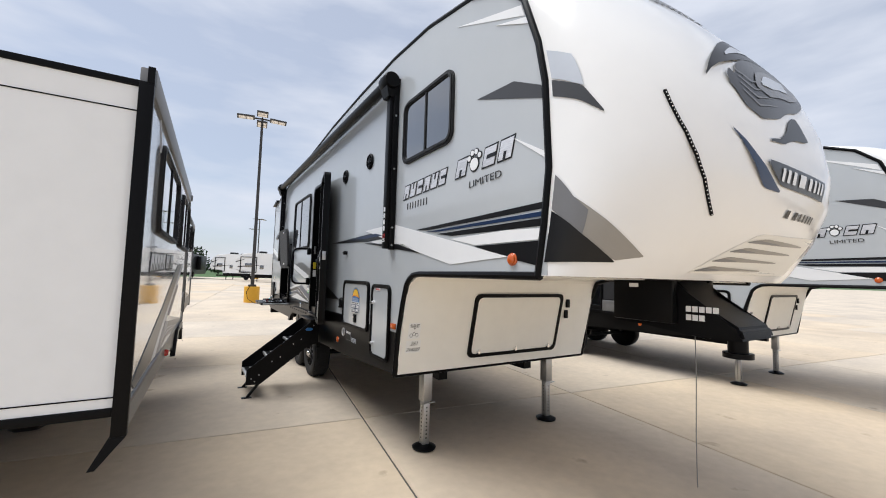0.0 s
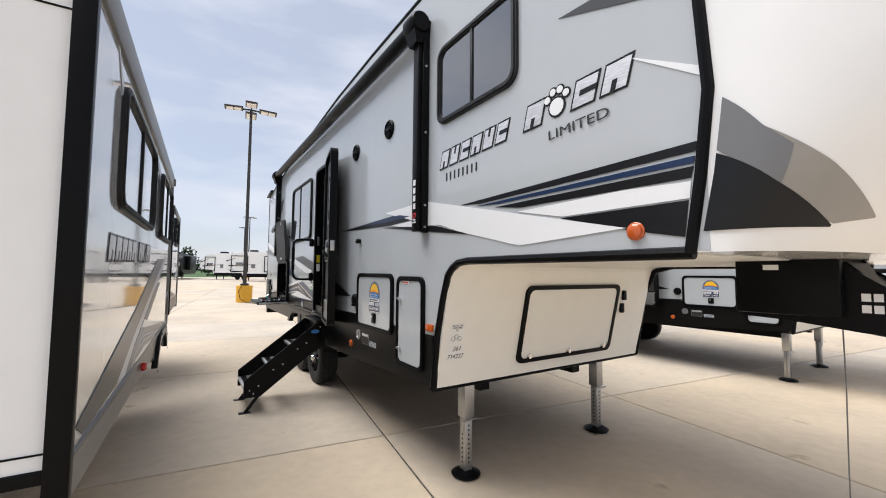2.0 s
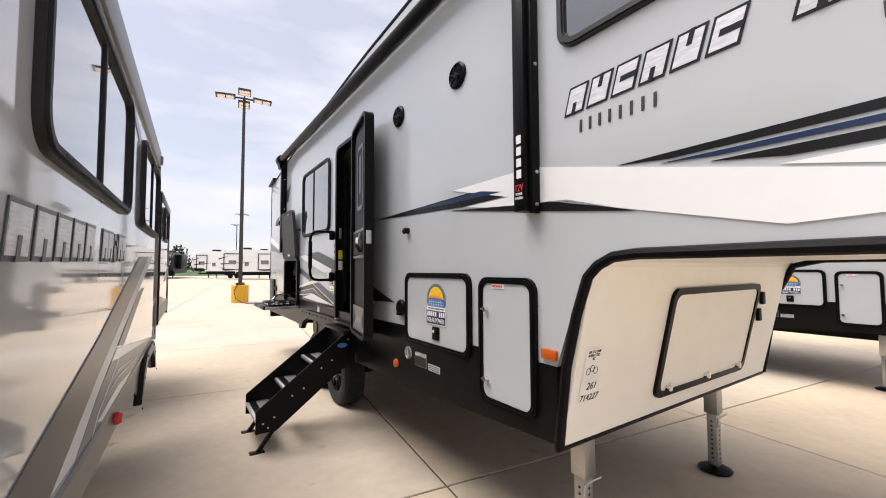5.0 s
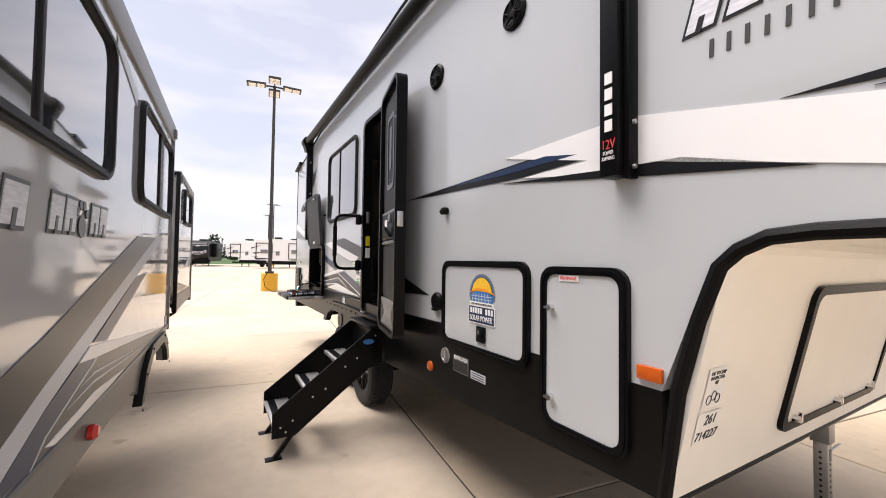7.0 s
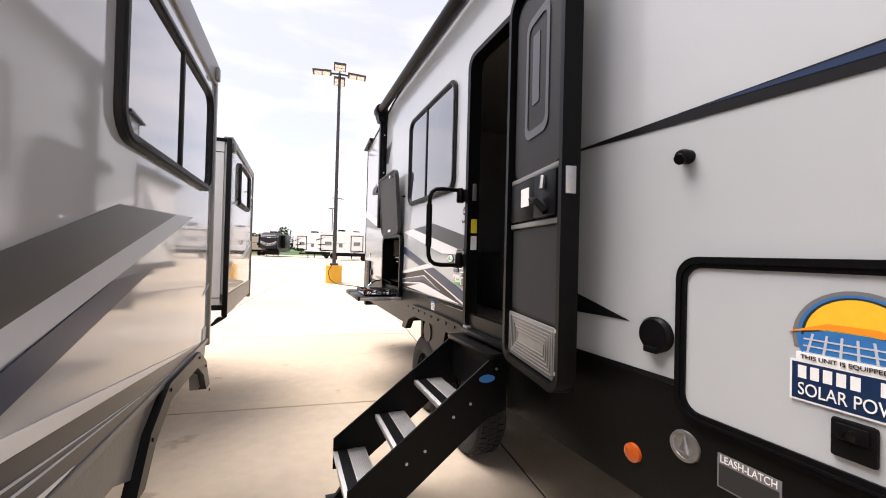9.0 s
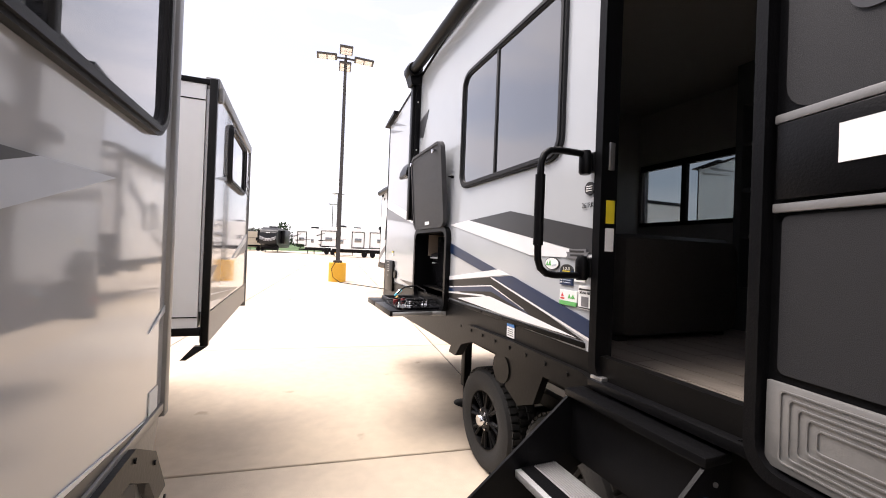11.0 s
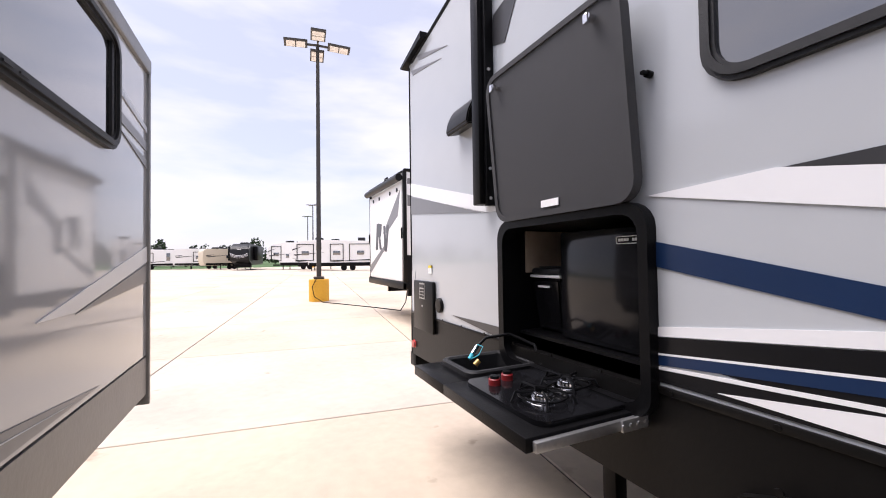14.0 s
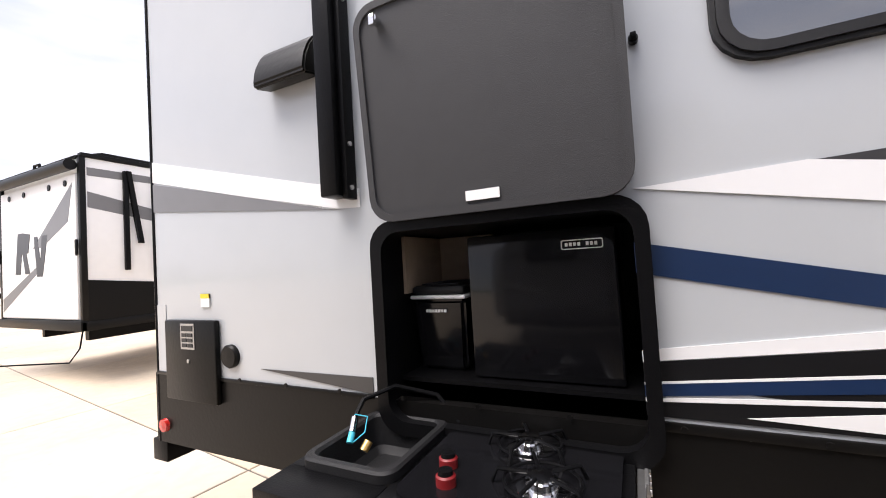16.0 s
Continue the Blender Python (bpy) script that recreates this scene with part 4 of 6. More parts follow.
# name on the side as plain slanted shapes
tops = ((3.20, 6, 0.115, 0.29, 0.105), (2.40, 4, 0.15, 0.355, 0.0))
for k, (y0, n, step, _, _) in enumerate(tops):
    for i in range(n):
        ya = y0 - i * step
        zb = 2.285 + (3.2 - ya) * 0.028
        h = 0.125 if k == 0 else 0.135
        w = step * 0.86
        if k == 1 and i == 1:
            continue
        decal([(ya, zb), (ya - w, zb + w * 0.03), (ya - w - 0.035, zb + h + w * 0.03), (ya - 0.035, zb + h)], DECALK, 0.004, "letter_shape")
        decal([(ya - 0.012, zb + 0.010), (ya - w + 0.006, zb + 0.012), (ya - w - 0.024, zb + h - 0.008), (ya - 0.042, zb + h - 0.010)], CHROMEV, 0.006, "letter_shape")
        lean = 0.035 / h

        def cut(u0, u1, v0, v1):
            decal([(ya - w * u - lean * h * v, zb + h * v + w * u * 0.03) for u, v in ((u0, v0), (u1, v0), (u1, v1), (u0, v1))], DECALK, 0.0075, "letter_shape")
        for c in ((0.40, 0.58, 0.0, 0.40), (0.42, 0.60, 0.56, 1.0), (0.30, 0.98, 0.40, 0.58))[i % 3:i % 3 + 1]:
            cut(*c)
paw = Mesh()
for dy, dz, r in ((0, 0, 0.042), (0.055, 0.05, 0.018), (0.02, 0.078, 0.018), (-0.022, 0.078, 0.018), (-0.056, 0.048, 0.018)):
    paw.cyl((WX - 0.007, 2.175 - dy, 2.37 + dz), (WX - 0.001, 2.175 - dy, 2.37 + dz), r, n=14)
paw.done("paw_emblem", DECALW, RIG)
paw = Mesh()
for dy, dz, r in ((0, 0, 0.052), (0.055, 0.05, 0.026), (0.02, 0.078, 0.026), (-0.022, 0.078, 0.026), (-0.056, 0.048, 0.026)):
    paw.cyl((WX - 0.0045, 2.175 - dy, 2.37 + dz), (WX - 0.001, 2.175 - dy, 2.37 + dz), r, n=14)
paw.done("paw_emblem", DECALK, RIG)
text("LIMITED", 0.065, on_left_wall(WX - 0.006, 2.065, 2.243, 2), INK, parent=RIG, width=0.33)
for i in range(8):
    ya = 3.12 - i * 0.046
    decal([(ya, 2.195), (ya - 0.011, 2.195), (ya - 0.013, 2.25), (ya - 0.002, 2.25)], INK, 0.004, "letter_bar")

# painted stripes, rear part
decal([(7.57, 1.79), (7.00, 1.815), (6.290, 1.675), (6.290, 1.56)], DECALG)
decal([(7.92, 1.775), (7.57, 1.793), (6.290, 1.555), (6.40, 1.545), (6.78, 1.55)], DECALW, 0.0045)
decal([(7.93, 1.632), (7.14, 1.45), (7.33, 1.425), (7.93, 1.55)], DECALB)
decal([(7.93, 1.345), (7.12, 1.452), (6.99, 1.425), (7.93, 1.315)], DECALW, 0.005)
decal([(7.93, 1.312), (7.17, 1.40), (6.35, 1.17), (6.6, 1.172), (7.93, 1.262)], DECALK)
decal([(7.93, 1.256), (7.2, 1.335), (6.75, 1.215), (7.2, 1.30), (7.93, 1.225)], DECALB, 0.0055)
decal([(7.93, 1.262), (7.2, 1.343), (6.80, 1.235), (7.2, 1.335), (7.93, 1.256)], DECALW, 0.0058)
decal([(7.93, 1.222), (7.3, 1.268), (6.9, 1.205), (7.3, 1.255), (7.93, 1.212)], DECALW, 0.006)
decal([(7.93, 1.21), (7.35, 1.25), (6.7, 1.176), (7.93, 1.176)], DECALK, 0.0045)
decal([(7.72, 1.192), (7.22, 1.268), (6.40, 1.176), (7.0, 1.174)], DECALW, 0.0065)
decal([(7.19, 1.395), (6.96, 1.422), (6.290, 1.262), (6.290, 1.185)], DECALB, 0.0065)
decal([(7.19, 1.395), (6.290, 1.185), (6.290, 1.172), (7.22, 1.392)], DECALW, 0.006)
decal([(10.08, 2.215), (9.04, 1.955), (8.80, 1.90), (8.80, 1.83), (8.95, 1.84), (10.08, 2.11)], DECALW)
decal([(10.08, 2.10), (8.88, 1.832), (10.08, 1.955)], DECALM)
decal([(9.35, 1.205), (8.785, 1.21), (8.785, 1.15)], DECALG)
decal([(9.9, 3.22), (9.35, 3.02), (9.86, 3.16)], DECALM)
decal([(10.03, 3.15), (9.45, 2.98), (10.0, 3.10)], DECALM)
decal([(10.08, 1.48), (10.0, 1.48), (10.0, 1.15), (10.08, 1.15)], GREYLT, 0.003)
decal([(8.86, 2.75), (8.70, 2.70), (8.55, 2.95), (8.8, 2.9)], DECALG)

# ---- entry door, folded back along the side ----
fr = Mesh()
fr.ring(rrect(5.615, 6.292, 1.0, 2.965, 0.09), rrect(5.65, 6.252, 1.03, 2.93, 0.07), "x", WX - 0.03, WX + 0.06)
fr.box((WX - 0.05, 5.64, 1.0), (WX + 0.05, 6.27, 1.035), 0.004)
door_frame = fr.done("door_frame", BLACK, RIG)
for (z0, z1, m_) in ((1.70, 1.80, YELLOWV), (1.58, 1.68, PAPER)):
    q = Mesh()
    q.box((WX + 0.0, 6.247, z0), (WX + 0.045, 6.2505, z1))
    q.done("jamb_label", m_).parent = door_frame
q = Mesh()
q.box((WX + 0.005, 6.243, 1.93), (WX + 0.035, 6.2515, 2.05), 0.003)
q.box((WX - 0.035, 6.205, 1.015), (WX + 0.02, 6.27, 1.05), 0.003)
q.done("strike_plate", STEEL).parent = door_frame
HINGE = Matrix.Translation((WX - 0.045, 5.63, 0)) @ pose(0, 0, 0, 0, 0, -11) @ Matrix.Diagonal((1, 0.93, 1, 1))


def swung(mesh):
    """Turns what is built along -y from the hinge into the open door's place."""
    bmesh.ops.transform(mesh.bm, matrix=HINGE, verts=mesh.bm.verts[:])
    return mesh


# local: y from 0 to -0.64, the inner face towards -x
d = Mesh()
d.prism(rrect(-0.655, -0.0, 1.0, 2.93, 0.08), "x", -0.012, 0.026)
d.ring(rrect(-0.665, 0.005, 0.99, 2.94, 0.085), rrect(-0.635, -0.03, 1.02, 2.91, 0.07), "x", -0.05, 0.03)
entry_door = swung(d).done("entry_door", BLACK, RIG)
sc = Mesh()
sc.prism(rrect(-0.60, -0.06, 1.95, 2.86, 0.07), "x", -0.020, -0.013)
sc.prism(rrect(-0.60, -0.06, 1.27, 1.68, 0.02), "x", -0.020, -0.013)
swung(sc).done("screen_mesh", DARKDOOR).parent = entry_door
sc = Mesh()
sc.ring(rrect(-0.47, -0.2, 2.12, 2.72, 0.06), rrect(-0.44, -0.23, 2.16, 2.68, 0.04), "x", -0.026, -0.014)
sc.prism(rrect(-0.36, -0.28, 2.28, 2.62, 0.01), "x", -0.024, -0.014)
swung(sc).done("door_window", DECALG).parent = entry_door
al = Mesh()
for z in (1.70, 1.935):
    al.box((-0.03, -0.62, z - 0.012), (-0.014, -0.04, z + 0.012), 0.003)
al.box((-0.03, -0.62, 1.03), (-0.014, -0.04, 1.25), 0.004)
for i in range(5):
    al.ring(rrect(-0.58 + i * 0.022, -0.08 - i * 0.022, 1.05 + i * 0.016, 1.235 - i * 0.016, 0.012), rrect(-0.576 + i * 0.022, -0.084 - i * 0.022, 1.054 + i * 0.016, 1.231 - i * 0.016, 0.01), "x", -0.034, -0.028)
swung(al).done("kick_plate", SKIRTL).parent = entry_door
al = Mesh()
al.box((-0.035, -0.36, 1.72), (-0.014, -0.05, 1.92), 0.006)
al.box((-0.045, -0.60, 1.72), (-0.02, -0.37, 1.92), 0.01)
al.tube([(-0.05, -0.52, 1.74), (-0.08, -0.48, 1.79), (-0.08, -0.44, 1.80)], 0.016, 8)
swung(al).done("lock_box", BLACK).parent = entry_door
al = Mesh()
al.box((-0.038, -0.30, 1.79), (-0.034, -0.20, 1.88))
swung(al).done("paper_tag", PAPER).parent = entry_door
al = Mesh()
al.box((-0.035, -0.672, 1.80), (0.01, -0.664, 1.91), 0.003)
al.tube([(-0.05, -0.49, 1.90), (-0.06, -0.50, 1.84)], 0.012, 6)
for z in (1.08, 1.25, 2.6):
    al.cyl((-0.052, -0.64, z), (-0.048, -0.64, z), 0.008, n=8)
swung(al).done("latch_plate", STEEL).parent = entry_door

# grab handle beside the door: swivel mounts, bent tube, padded grip
gh = Mesh()
HY, HZ0, HZ1 = 6.322, 1.505, 1.972
for z, up in ((HZ1, -1), (HZ0, 1)):
    gh.box((WX - 0.04, HY - 0.034, z - 0.045), (WX, HY + 0.026, z + 0.045), 0.012)
    gh.lathe((WX - 0.055, HY, z - 0.055), (0, 0, 1), [(0.0, 0.0), (0.022, 0.0), (0.028, 0.01), (0.028, 0.085), (0.02, 0.105), (0.0, 0.11)], 16)
bend = [(0.055, 0.035), (0.11, 0.035), (0.20, 0.035), (0.245, 0.028), (0.275, 0.006), (0.288, -0.03), (0.29, -0.07)]
gh.tube([(WX - x, HY, HZ1 + z) for x, z in bend] + [(WX - x, HY, HZ0 - z) for x, z in bend[::-1]], 0.015, 12)
gh.tube([(WX - 0.29, HY, HZ0 + 0.09), (WX - 0.29, HY, HZ1 - 0.08)], 0.021, 14)
gh.done("grab_handle", BLACK, RIG)

# stickers by the door
def sticker(y0, y1, z0, z1, material, name="sticker", lift=0.008):
    return decal([(y0, z0), (y1, z0), (y1, z1), (y0, z1)], material, lift, name)


def disc(y, z, ry, rz, material, lift=0.008, name="sticker", n=24):
    return decal([(y + ry * math.cos(i * math.tau / n), z + rz * math.sin(i * math.tau / n)) for i in range(n)], material, lift, name)


disc(6.345, 1.863, 0.028, 0.030, INK)
for k in (-0.010, 0.0, 0.010):
    sticker(6.327, 6.363, 1.861 + k, 1.865 + k, PAPER, "label_bar", 0.009)
text("261RK", 0.034, on_left_wall(WX - 0.006, 6.353, 1.787), INK, parent=RIG, width=0.075)
disc(6.588, 1.513, 0.056, 0.032, INK)
disc(6.588, 1.513, 0.051, 0.028, PAPER, 0.009)
decal([(6.632, 1.502), (6.622, 1.525), (6.612, 1.506), (6.600, 1.532), (6.588, 1.502)], GREENV, 0.010, "label_bar")
decal([(6.588, 1.498), (6.556, 1.502), (6.548, 1.512), (6.580, 1.508)], DECALP, 0.010, "label_bar")
sticker(6.432, 6.522, 1.414, 1.485, DECALB)
decal([(6.477 + 0.045 * math.cos(radians(a)), 1.484 + 0.030 * math.sin(radians(a))) for a in range(0, 181, 15)], INK, 0.008, "sticker")
text("1-2-3", 0.020, on_left_wall(WX - 0.0095, 6.477, 1.492), PAPER, parent=RIG, width=0.045)
sticker(6.450, 6.504, 1.478, 1.483, YELLOWV, "label_bar", 0.009)
for k in range(4):
    sticker(6.445, 6.500, 1.424 + k * 0.012, 1.428 + k * 0.012, DECALP, "label_bar", 0.009)
    disc(6.511, 1.426 + k * 0.012, 0.004, 0.004, PAPER, 0.009, "label_bar", 8)
sticker(6.352, 6.420, 1.436, 1.508, PAPER)
disc(6.386, 1.470, 0.022, 0.024, DECALM, 0.009, "label_bar")
sticker(6.399, 6.518, 1.318, 1.390, PAPER)
sticker(6.399, 6.518, 1.318, 1.338, GREENV, "label_bar", 0.009)
sticker(6.484, 6.512, 1.345, 1.352, REDV, "label_bar", 0.009)
decal([(6.508, 1.358), (6.498, 1.375), (6.488, 1.358)], REDV, 0.009, "label_bar")
decal([(6.46, 1.352), (6.45, 1.374), (6.438, 1.355), (6.425, 1.372), (6.41, 1.352)], GREENV, 0.009, "label_bar")
sticker(6.304, 6.390, 1.315, 1.420, PAPER)
sticker(6.308, 6.386, 1.400, 1.408, INK, "label_bar", 0.009)
sticker(6.308, 6.386, 1.318, 1.323, INK, "label_bar", 0.009)
sticker(6.325, 6.369, 1.328, 1.372, DECALM, "label_bar", 0.009)
text("SCAN ME", 0.016, on_left_wall(WX - 0.0095, 6.347, 1.389), INK, parent=RIG, width=0.068)
decal([(6.482, 1.574), (6.472, 1.560), (6.482, 1.546), (6.462, 1.546), (6.462, 1.542), (6.352, 1.542), (6.352, 1.546), (6.332, 1.546), (6.342, 1.560), (6.332, 1.574), (6.352, 1.574), (6.352, 1.588), (6.462, 1.588), (6.462, 1.574)], DECALM, 0.009, "sticker")
for k in (1.554, 1.572):
    sticker(6.362, 6.452, k, k + 0.009, INK, "label_bar", 0.010)
sticker(6.905, 6.985, 1.055, 1.135, PAPER, "notice_label", 0.0085)
sticker(6.905, 6.985, 1.118, 1.135, BLUEV, "label_bar", 0.0095)
for k in range(4):
    sticker(6.915, 6.975, 1.066 + k * 0.012, 1.070 + k * 0.012, DECALM, "label_bar", 0.0095)
sticker(9.66, 9.72, 1.47, 1.53, PAPER)
sticker(9.66, 9.72, 1.51, 1.53, YELLOWV, "label_bar", 0.009)

# sun emblem on the baggage door
EX = WX - 0.015
SY, SZ = 4.26, 1.355


def arc_shape(cy, cz, r, a0, a1, n=20):
    return [(cy + r * math.cos(radians(a0 + (a1 - a0) * i / n)), cz + r * math.sin(radians(a0 + (a1 - a0) * i / n))) for i in range(n + 1)]


def badge(poly, material, lift, name, x):
    """A piece of the sun emblem, laid out small and drawn a fifth larger."""
    return decal([(SY + (y - SY) * 1.2, SZ + 0.015 + (z - SZ) * 1.2) for y, z in poly], material, lift, name, x)


badge(arc_shape(SY, SZ, 0.098, -15, 195), DECALM, 0.002, "emblem_badge", EX)
badge(arc_shape(SY, SZ, 0.09, -25, 205), BLUEV, 0.0026, "emblem_badge", EX)
badge(arc_shape(SY, SZ + 0.002, 0.083, 0, 180), INK, 0.0032, "emblem_badge", EX)
badge(arc_shape(SY, SZ + 0.004, 0.077, 8, 172), GOLDV, 0.0038, "emblem_badge", EX)
badge([(SY + 0.105, SZ + 0.004), (SY + 0.04, SZ + 0.03), (SY - 0.03, SZ + 0.03), (SY - 0.105, SZ + 0.005), (SY - 0.02, SZ + 0.018), (SY + 0.04, SZ + 0.018)], ORANGEV, 0.0046, "emblem_badge", EX)
badge([(SY + 0.08, SZ - 0.045), (SY - 0.08, SZ - 0.045), (SY - 0.072, SZ + 0.008), (SY - 0.02, SZ + 0.016), (SY + 0.04, SZ + 0.016), (SY + 0.078, SZ + 0.006)], BLUEV, 0.0042, "emblem_badge", EX)
for k in range(6):
    badge([(SY + 0.075 - k * 0.026, SZ - 0.04), (SY + 0.071 - k * 0.026, SZ - 0.04), (SY + 0.061 - k * 0.022, SZ + 0.006), (SY + 0.065 - k * 0.022, SZ + 0.006)], DECALP, 0.005, "emblem_line", EX)
for k in range(3):
    badge([(SY + 0.078, SZ - 0.036 + k * 0.014), (SY - 0.078, SZ - 0.036 + k * 0.014), (SY - 0.078, SZ - 0.033 + k * 0.014), (SY + 0.078, SZ - 0.033 + k * 0.014)], DECALP, 0.0052, "emblem_line", EX)
badge([(SY + 0.09, SZ - 0.052), (SY - 0.09, SZ - 0.052), (SY - 0.09, SZ - 0.035), (SY + 0.09, SZ - 0.035)], PAPER, 0.0056, "emblem_plate", EX)
text("THIS UNIT IS EQUIPPED WITH", 0.0145, on_left_wall(EX - 0.0072, SY, SZ - 0.038), INK, parent=RIG, width=0.20)
badge([(SY + 0.10, SZ - 0.135), (SY - 0.10, SZ - 0.135), (SY - 0.10, SZ - 0.052), (SY + 0.10, SZ - 0.052)], DECALW, 0.0054, "emblem_plate", EX)
badge([(SY + 0.096, SZ - 0.131), (SY - 0.096, SZ - 0.131), (SY - 0.096, SZ - 0.056), (SY + 0.096, SZ - 0.056)], DECALB, 0.006, "emblem_plate", EX)
for k in range(9):
    if k != 5:
        badge([(SY + 0.086 - k * 0.02, SZ - 0.088), (SY + 0.072 - k * 0.02, SZ - 0.088), (SY + 0.072 - k * 0.02, SZ - 0.062), (SY + 0.086 - k * 0.02, SZ - 0.062)], DECALW, 0.0066, "letter_bar", EX)
text("SOLAR POWER", 0.043, on_left_wall(EX - 0.0076, SY, SZ - 0.118), DECALW, parent=RIG, width=0.21)
# plates on the skirt
decal([(4.56, 0.88), (4.40, 0.88), (4.40, 0.98), (4.56, 0.98)], DECALM, 0.006, "skirt_plate")
decal([(4.555, 0.885), (4.405, 0.885), (4.405, 0.95), (4.555, 0.95)], INK, 0.007, "skirt_plate")
text("LEASH-LATCH", 0.03, on_left_wall(WX - 0.0075, 4.48, 0.965), PAPER, parent=RIG, width=0.145)
decal([(4.375, 0.88), (4.235, 0.88), (4.235, 0.925), (4.375, 0.925)], DECALP, 0.006, "skirt_plate")
for k in range(3):
    decal([(4.365, 0.887 + k * 0.013), (4.245, 0.887 + k * 0.013), (4.245, 0.892 + k * 0.013), (4.365, 0.892 + k * 0.013)], INK, 0.007, "label_bar")

# inspection slips on the white box
def on_box_pose(s, h, out=0.004):
    p = on_box(s, h, out)
    return Matrix.Translation(p) @ pose(0, 0, 0, 90 + 12.1, 0, 0)


for s0, s1, h0, h1 in ((0.075, 0.195, 1.08, 1.22), (0.07, 0.215, 0.955, 1.065)):
    m = Mesh()
    m.face([on_box(s0, h0, 0.003), on_box(s1, h0, 0.003), on_box(s1, h1, 0.003), on_box(s0, h1, 0.003)])
    m.done("inspection_slip", PAPER, RIG, smooth=False)
text("OK TO SHIP\nINSPECTED\nBY", 0.017, on_box_pose(0.135, 1.185), INK, parent=RIG)
for k in range(3):
    m = Mesh()
    ring_pts = [on_box(0.108 + k * 0.027 + 0.014 * math.cos(a), 1.11 + (k == 1) * 0.012 + 0.016 * math.sin(a), 0.004) for a in [i * math.tau / 16 for i in range(17)]]
    m.tube(ring_pts, 0.0016, 5)
    m.done("inspection_stamp", INK, RIG)
text("261", 0.05, on_box_pose(0.15, 1.035), INK, parent=RIG, shear=0.2)
text("714227", 0.045, on_box_pose(0.143, 0.98), INK, parent=RIG, shear=0.2)

# rear service panel, tail light, range hood vent
m = Mesh()
m.box((WX - 0.03, 9.60, 1.03), (WX - 0.002, 9.97, 1.41), 0.008)
m.lathe((WX, 9.53, 1.25), (-1, 0, 0), [(0.052, 0.0), (0.052, 0.015), (0.045, 0.022), (0.0, 0.024)], 24)
panel_ = m.done("service_panel", SKIRT, RIG)
q = Mesh()
q.box((WX - 0.033, 9.74, 1.275), (WX - 0.029, 9.84, 1.395))
q.done("keypad", STEEL).parent = panel_
q = Mesh()
q.box((WX - 0.036, 9.75, 1.36), (WX - 0.032, 9.83, 1.385))
for i in range(2):
    for k in range(3):
        q.box((WX - 0.036, 9.752 + i * 0.042, 1.285 + k * 0.024), (WX - 0.032, 9.786 + i * 0.042, 1.302 + k * 0.024))
q.done("keys", INK).parent = panel_
q = Mesh()
q.cyl((WX - 0.028, 9.79, 1.22), (WX - 0.034, 9.79, 1.22), 0.009, n=10)
q.done("lock", STEEL).parent = panel_
m = Mesh()
m.lathe((WX - 0.004, 10.03, 0.885), (-1, 0, 0), [(0.034, 0.0), (0.03, 0.016), (0, 0.02)], 18)
m.done("tail_light", REDLENS, RIG)
m = Mesh()
m.prism([(WX - 0.001, 2.53), (WX - 0.03, 2.515), (WX - 0.06, 2.475), (WX - 0.085, 2.42), (WX - 0.095, 2.36), (WX - 0.085, 2.345), (WX - 0.001, 2.365)], "y", 8.95, 9.22)
bmesh.ops.bevel(m.bm, geom=m.bm.edges[:], offset=0.008, segments=2, affect="EDGES")
m.done("hood_vent", SKIRT, RIG)

# ---- outdoor kitchen ----
m = Mesh()
m.ring(rrect(7.892, 8.738, 1.04, 1.762, 0.09), rrect(7.928, 8.695, 1.085, 1.722, 0.07), "x", WX - 0.045, WX + 0.05)
m.done("hatch_frame", BLACK, RIG)
m = Mesh()
y0, y1, z0, z1, xd = 7.925, 8.70, 1.09, 1.725, WX + 0.58
m.hexa([(WX + 0.04, y0, z0 - 0.02), (xd, y0, z0 - 0.02), (xd, y1, z0 - 0.02), (WX + 0.04, y1, z0 - 0.02), (WX + 0.04, y0, z0), (xd, y0, z0), (xd, y1, z0), (WX + 0.04, y1, z0)])
m.box((WX + 0.05, y0, z1), (xd, y1, z1 + 0.02)).box((WX + 0.05, y0 - 0.02, z0), (xd, y0, z1)).box((WX + 0.05, y1, z0), (xd, y1 + 0.02, z1)).box((xd, y0, z0), (xd + 0.02, y1, z1))
m.box((WX + 0.06, y0, 1.19), (xd, y1, 1.205))
m.done("kitchen_bay", BLACK, RIG, smooth=False)
m = Mesh()
m.box((WX + 0.40, 8.45, 1.46), (WX + 0.42, 8.69, 1.715)).box((WX + 0.10, 8.685, 1.50), (WX + 0.40, 8.698, 1.715))
m.done("bay_lining", TANWOOD, RIG, smooth=False)
m = Mesh()
m.prism(rrect(7.92, 8.70, 1.765, 2.47, 0.075), "x", -0.018, 0.012)
m.ring(rrect(7.912, 8.708, 1.757, 2.478, 0.08), rrect(7.935, 8.685, 1.78, 2.455, 0.065), "x", -0.026, 0.016)
bmesh.ops.transform(m.bm, matrix=Matrix.Translation((WX - 0.04, 0, 1.76)) @ pose(0, 0, 0, 0, -4.5, 0) @ Matrix.Translation((0, 0, -1.76)), verts=m.bm.verts[:])
lid = m.done("kitchen_lid", LIDSKIN, RIG)
m = Mesh()
for y in (8.02, 8.61):
    m.cyl((WX - 0.115, y, 2.40), (WX - 0.145, y, 2.40), 0.014, n=12).box((WX - 0.155, y - 0.01, 2.375), (WX - 0.14, y + 0.01, 2.41), 0.003)
for i in range(10):
    m.cyl((WX - 0.05, 7.99 + i * 0.075, 1.768), (WX - 0.058, 7.99 + i * 0.075, 1.768), 0.005, n=6)
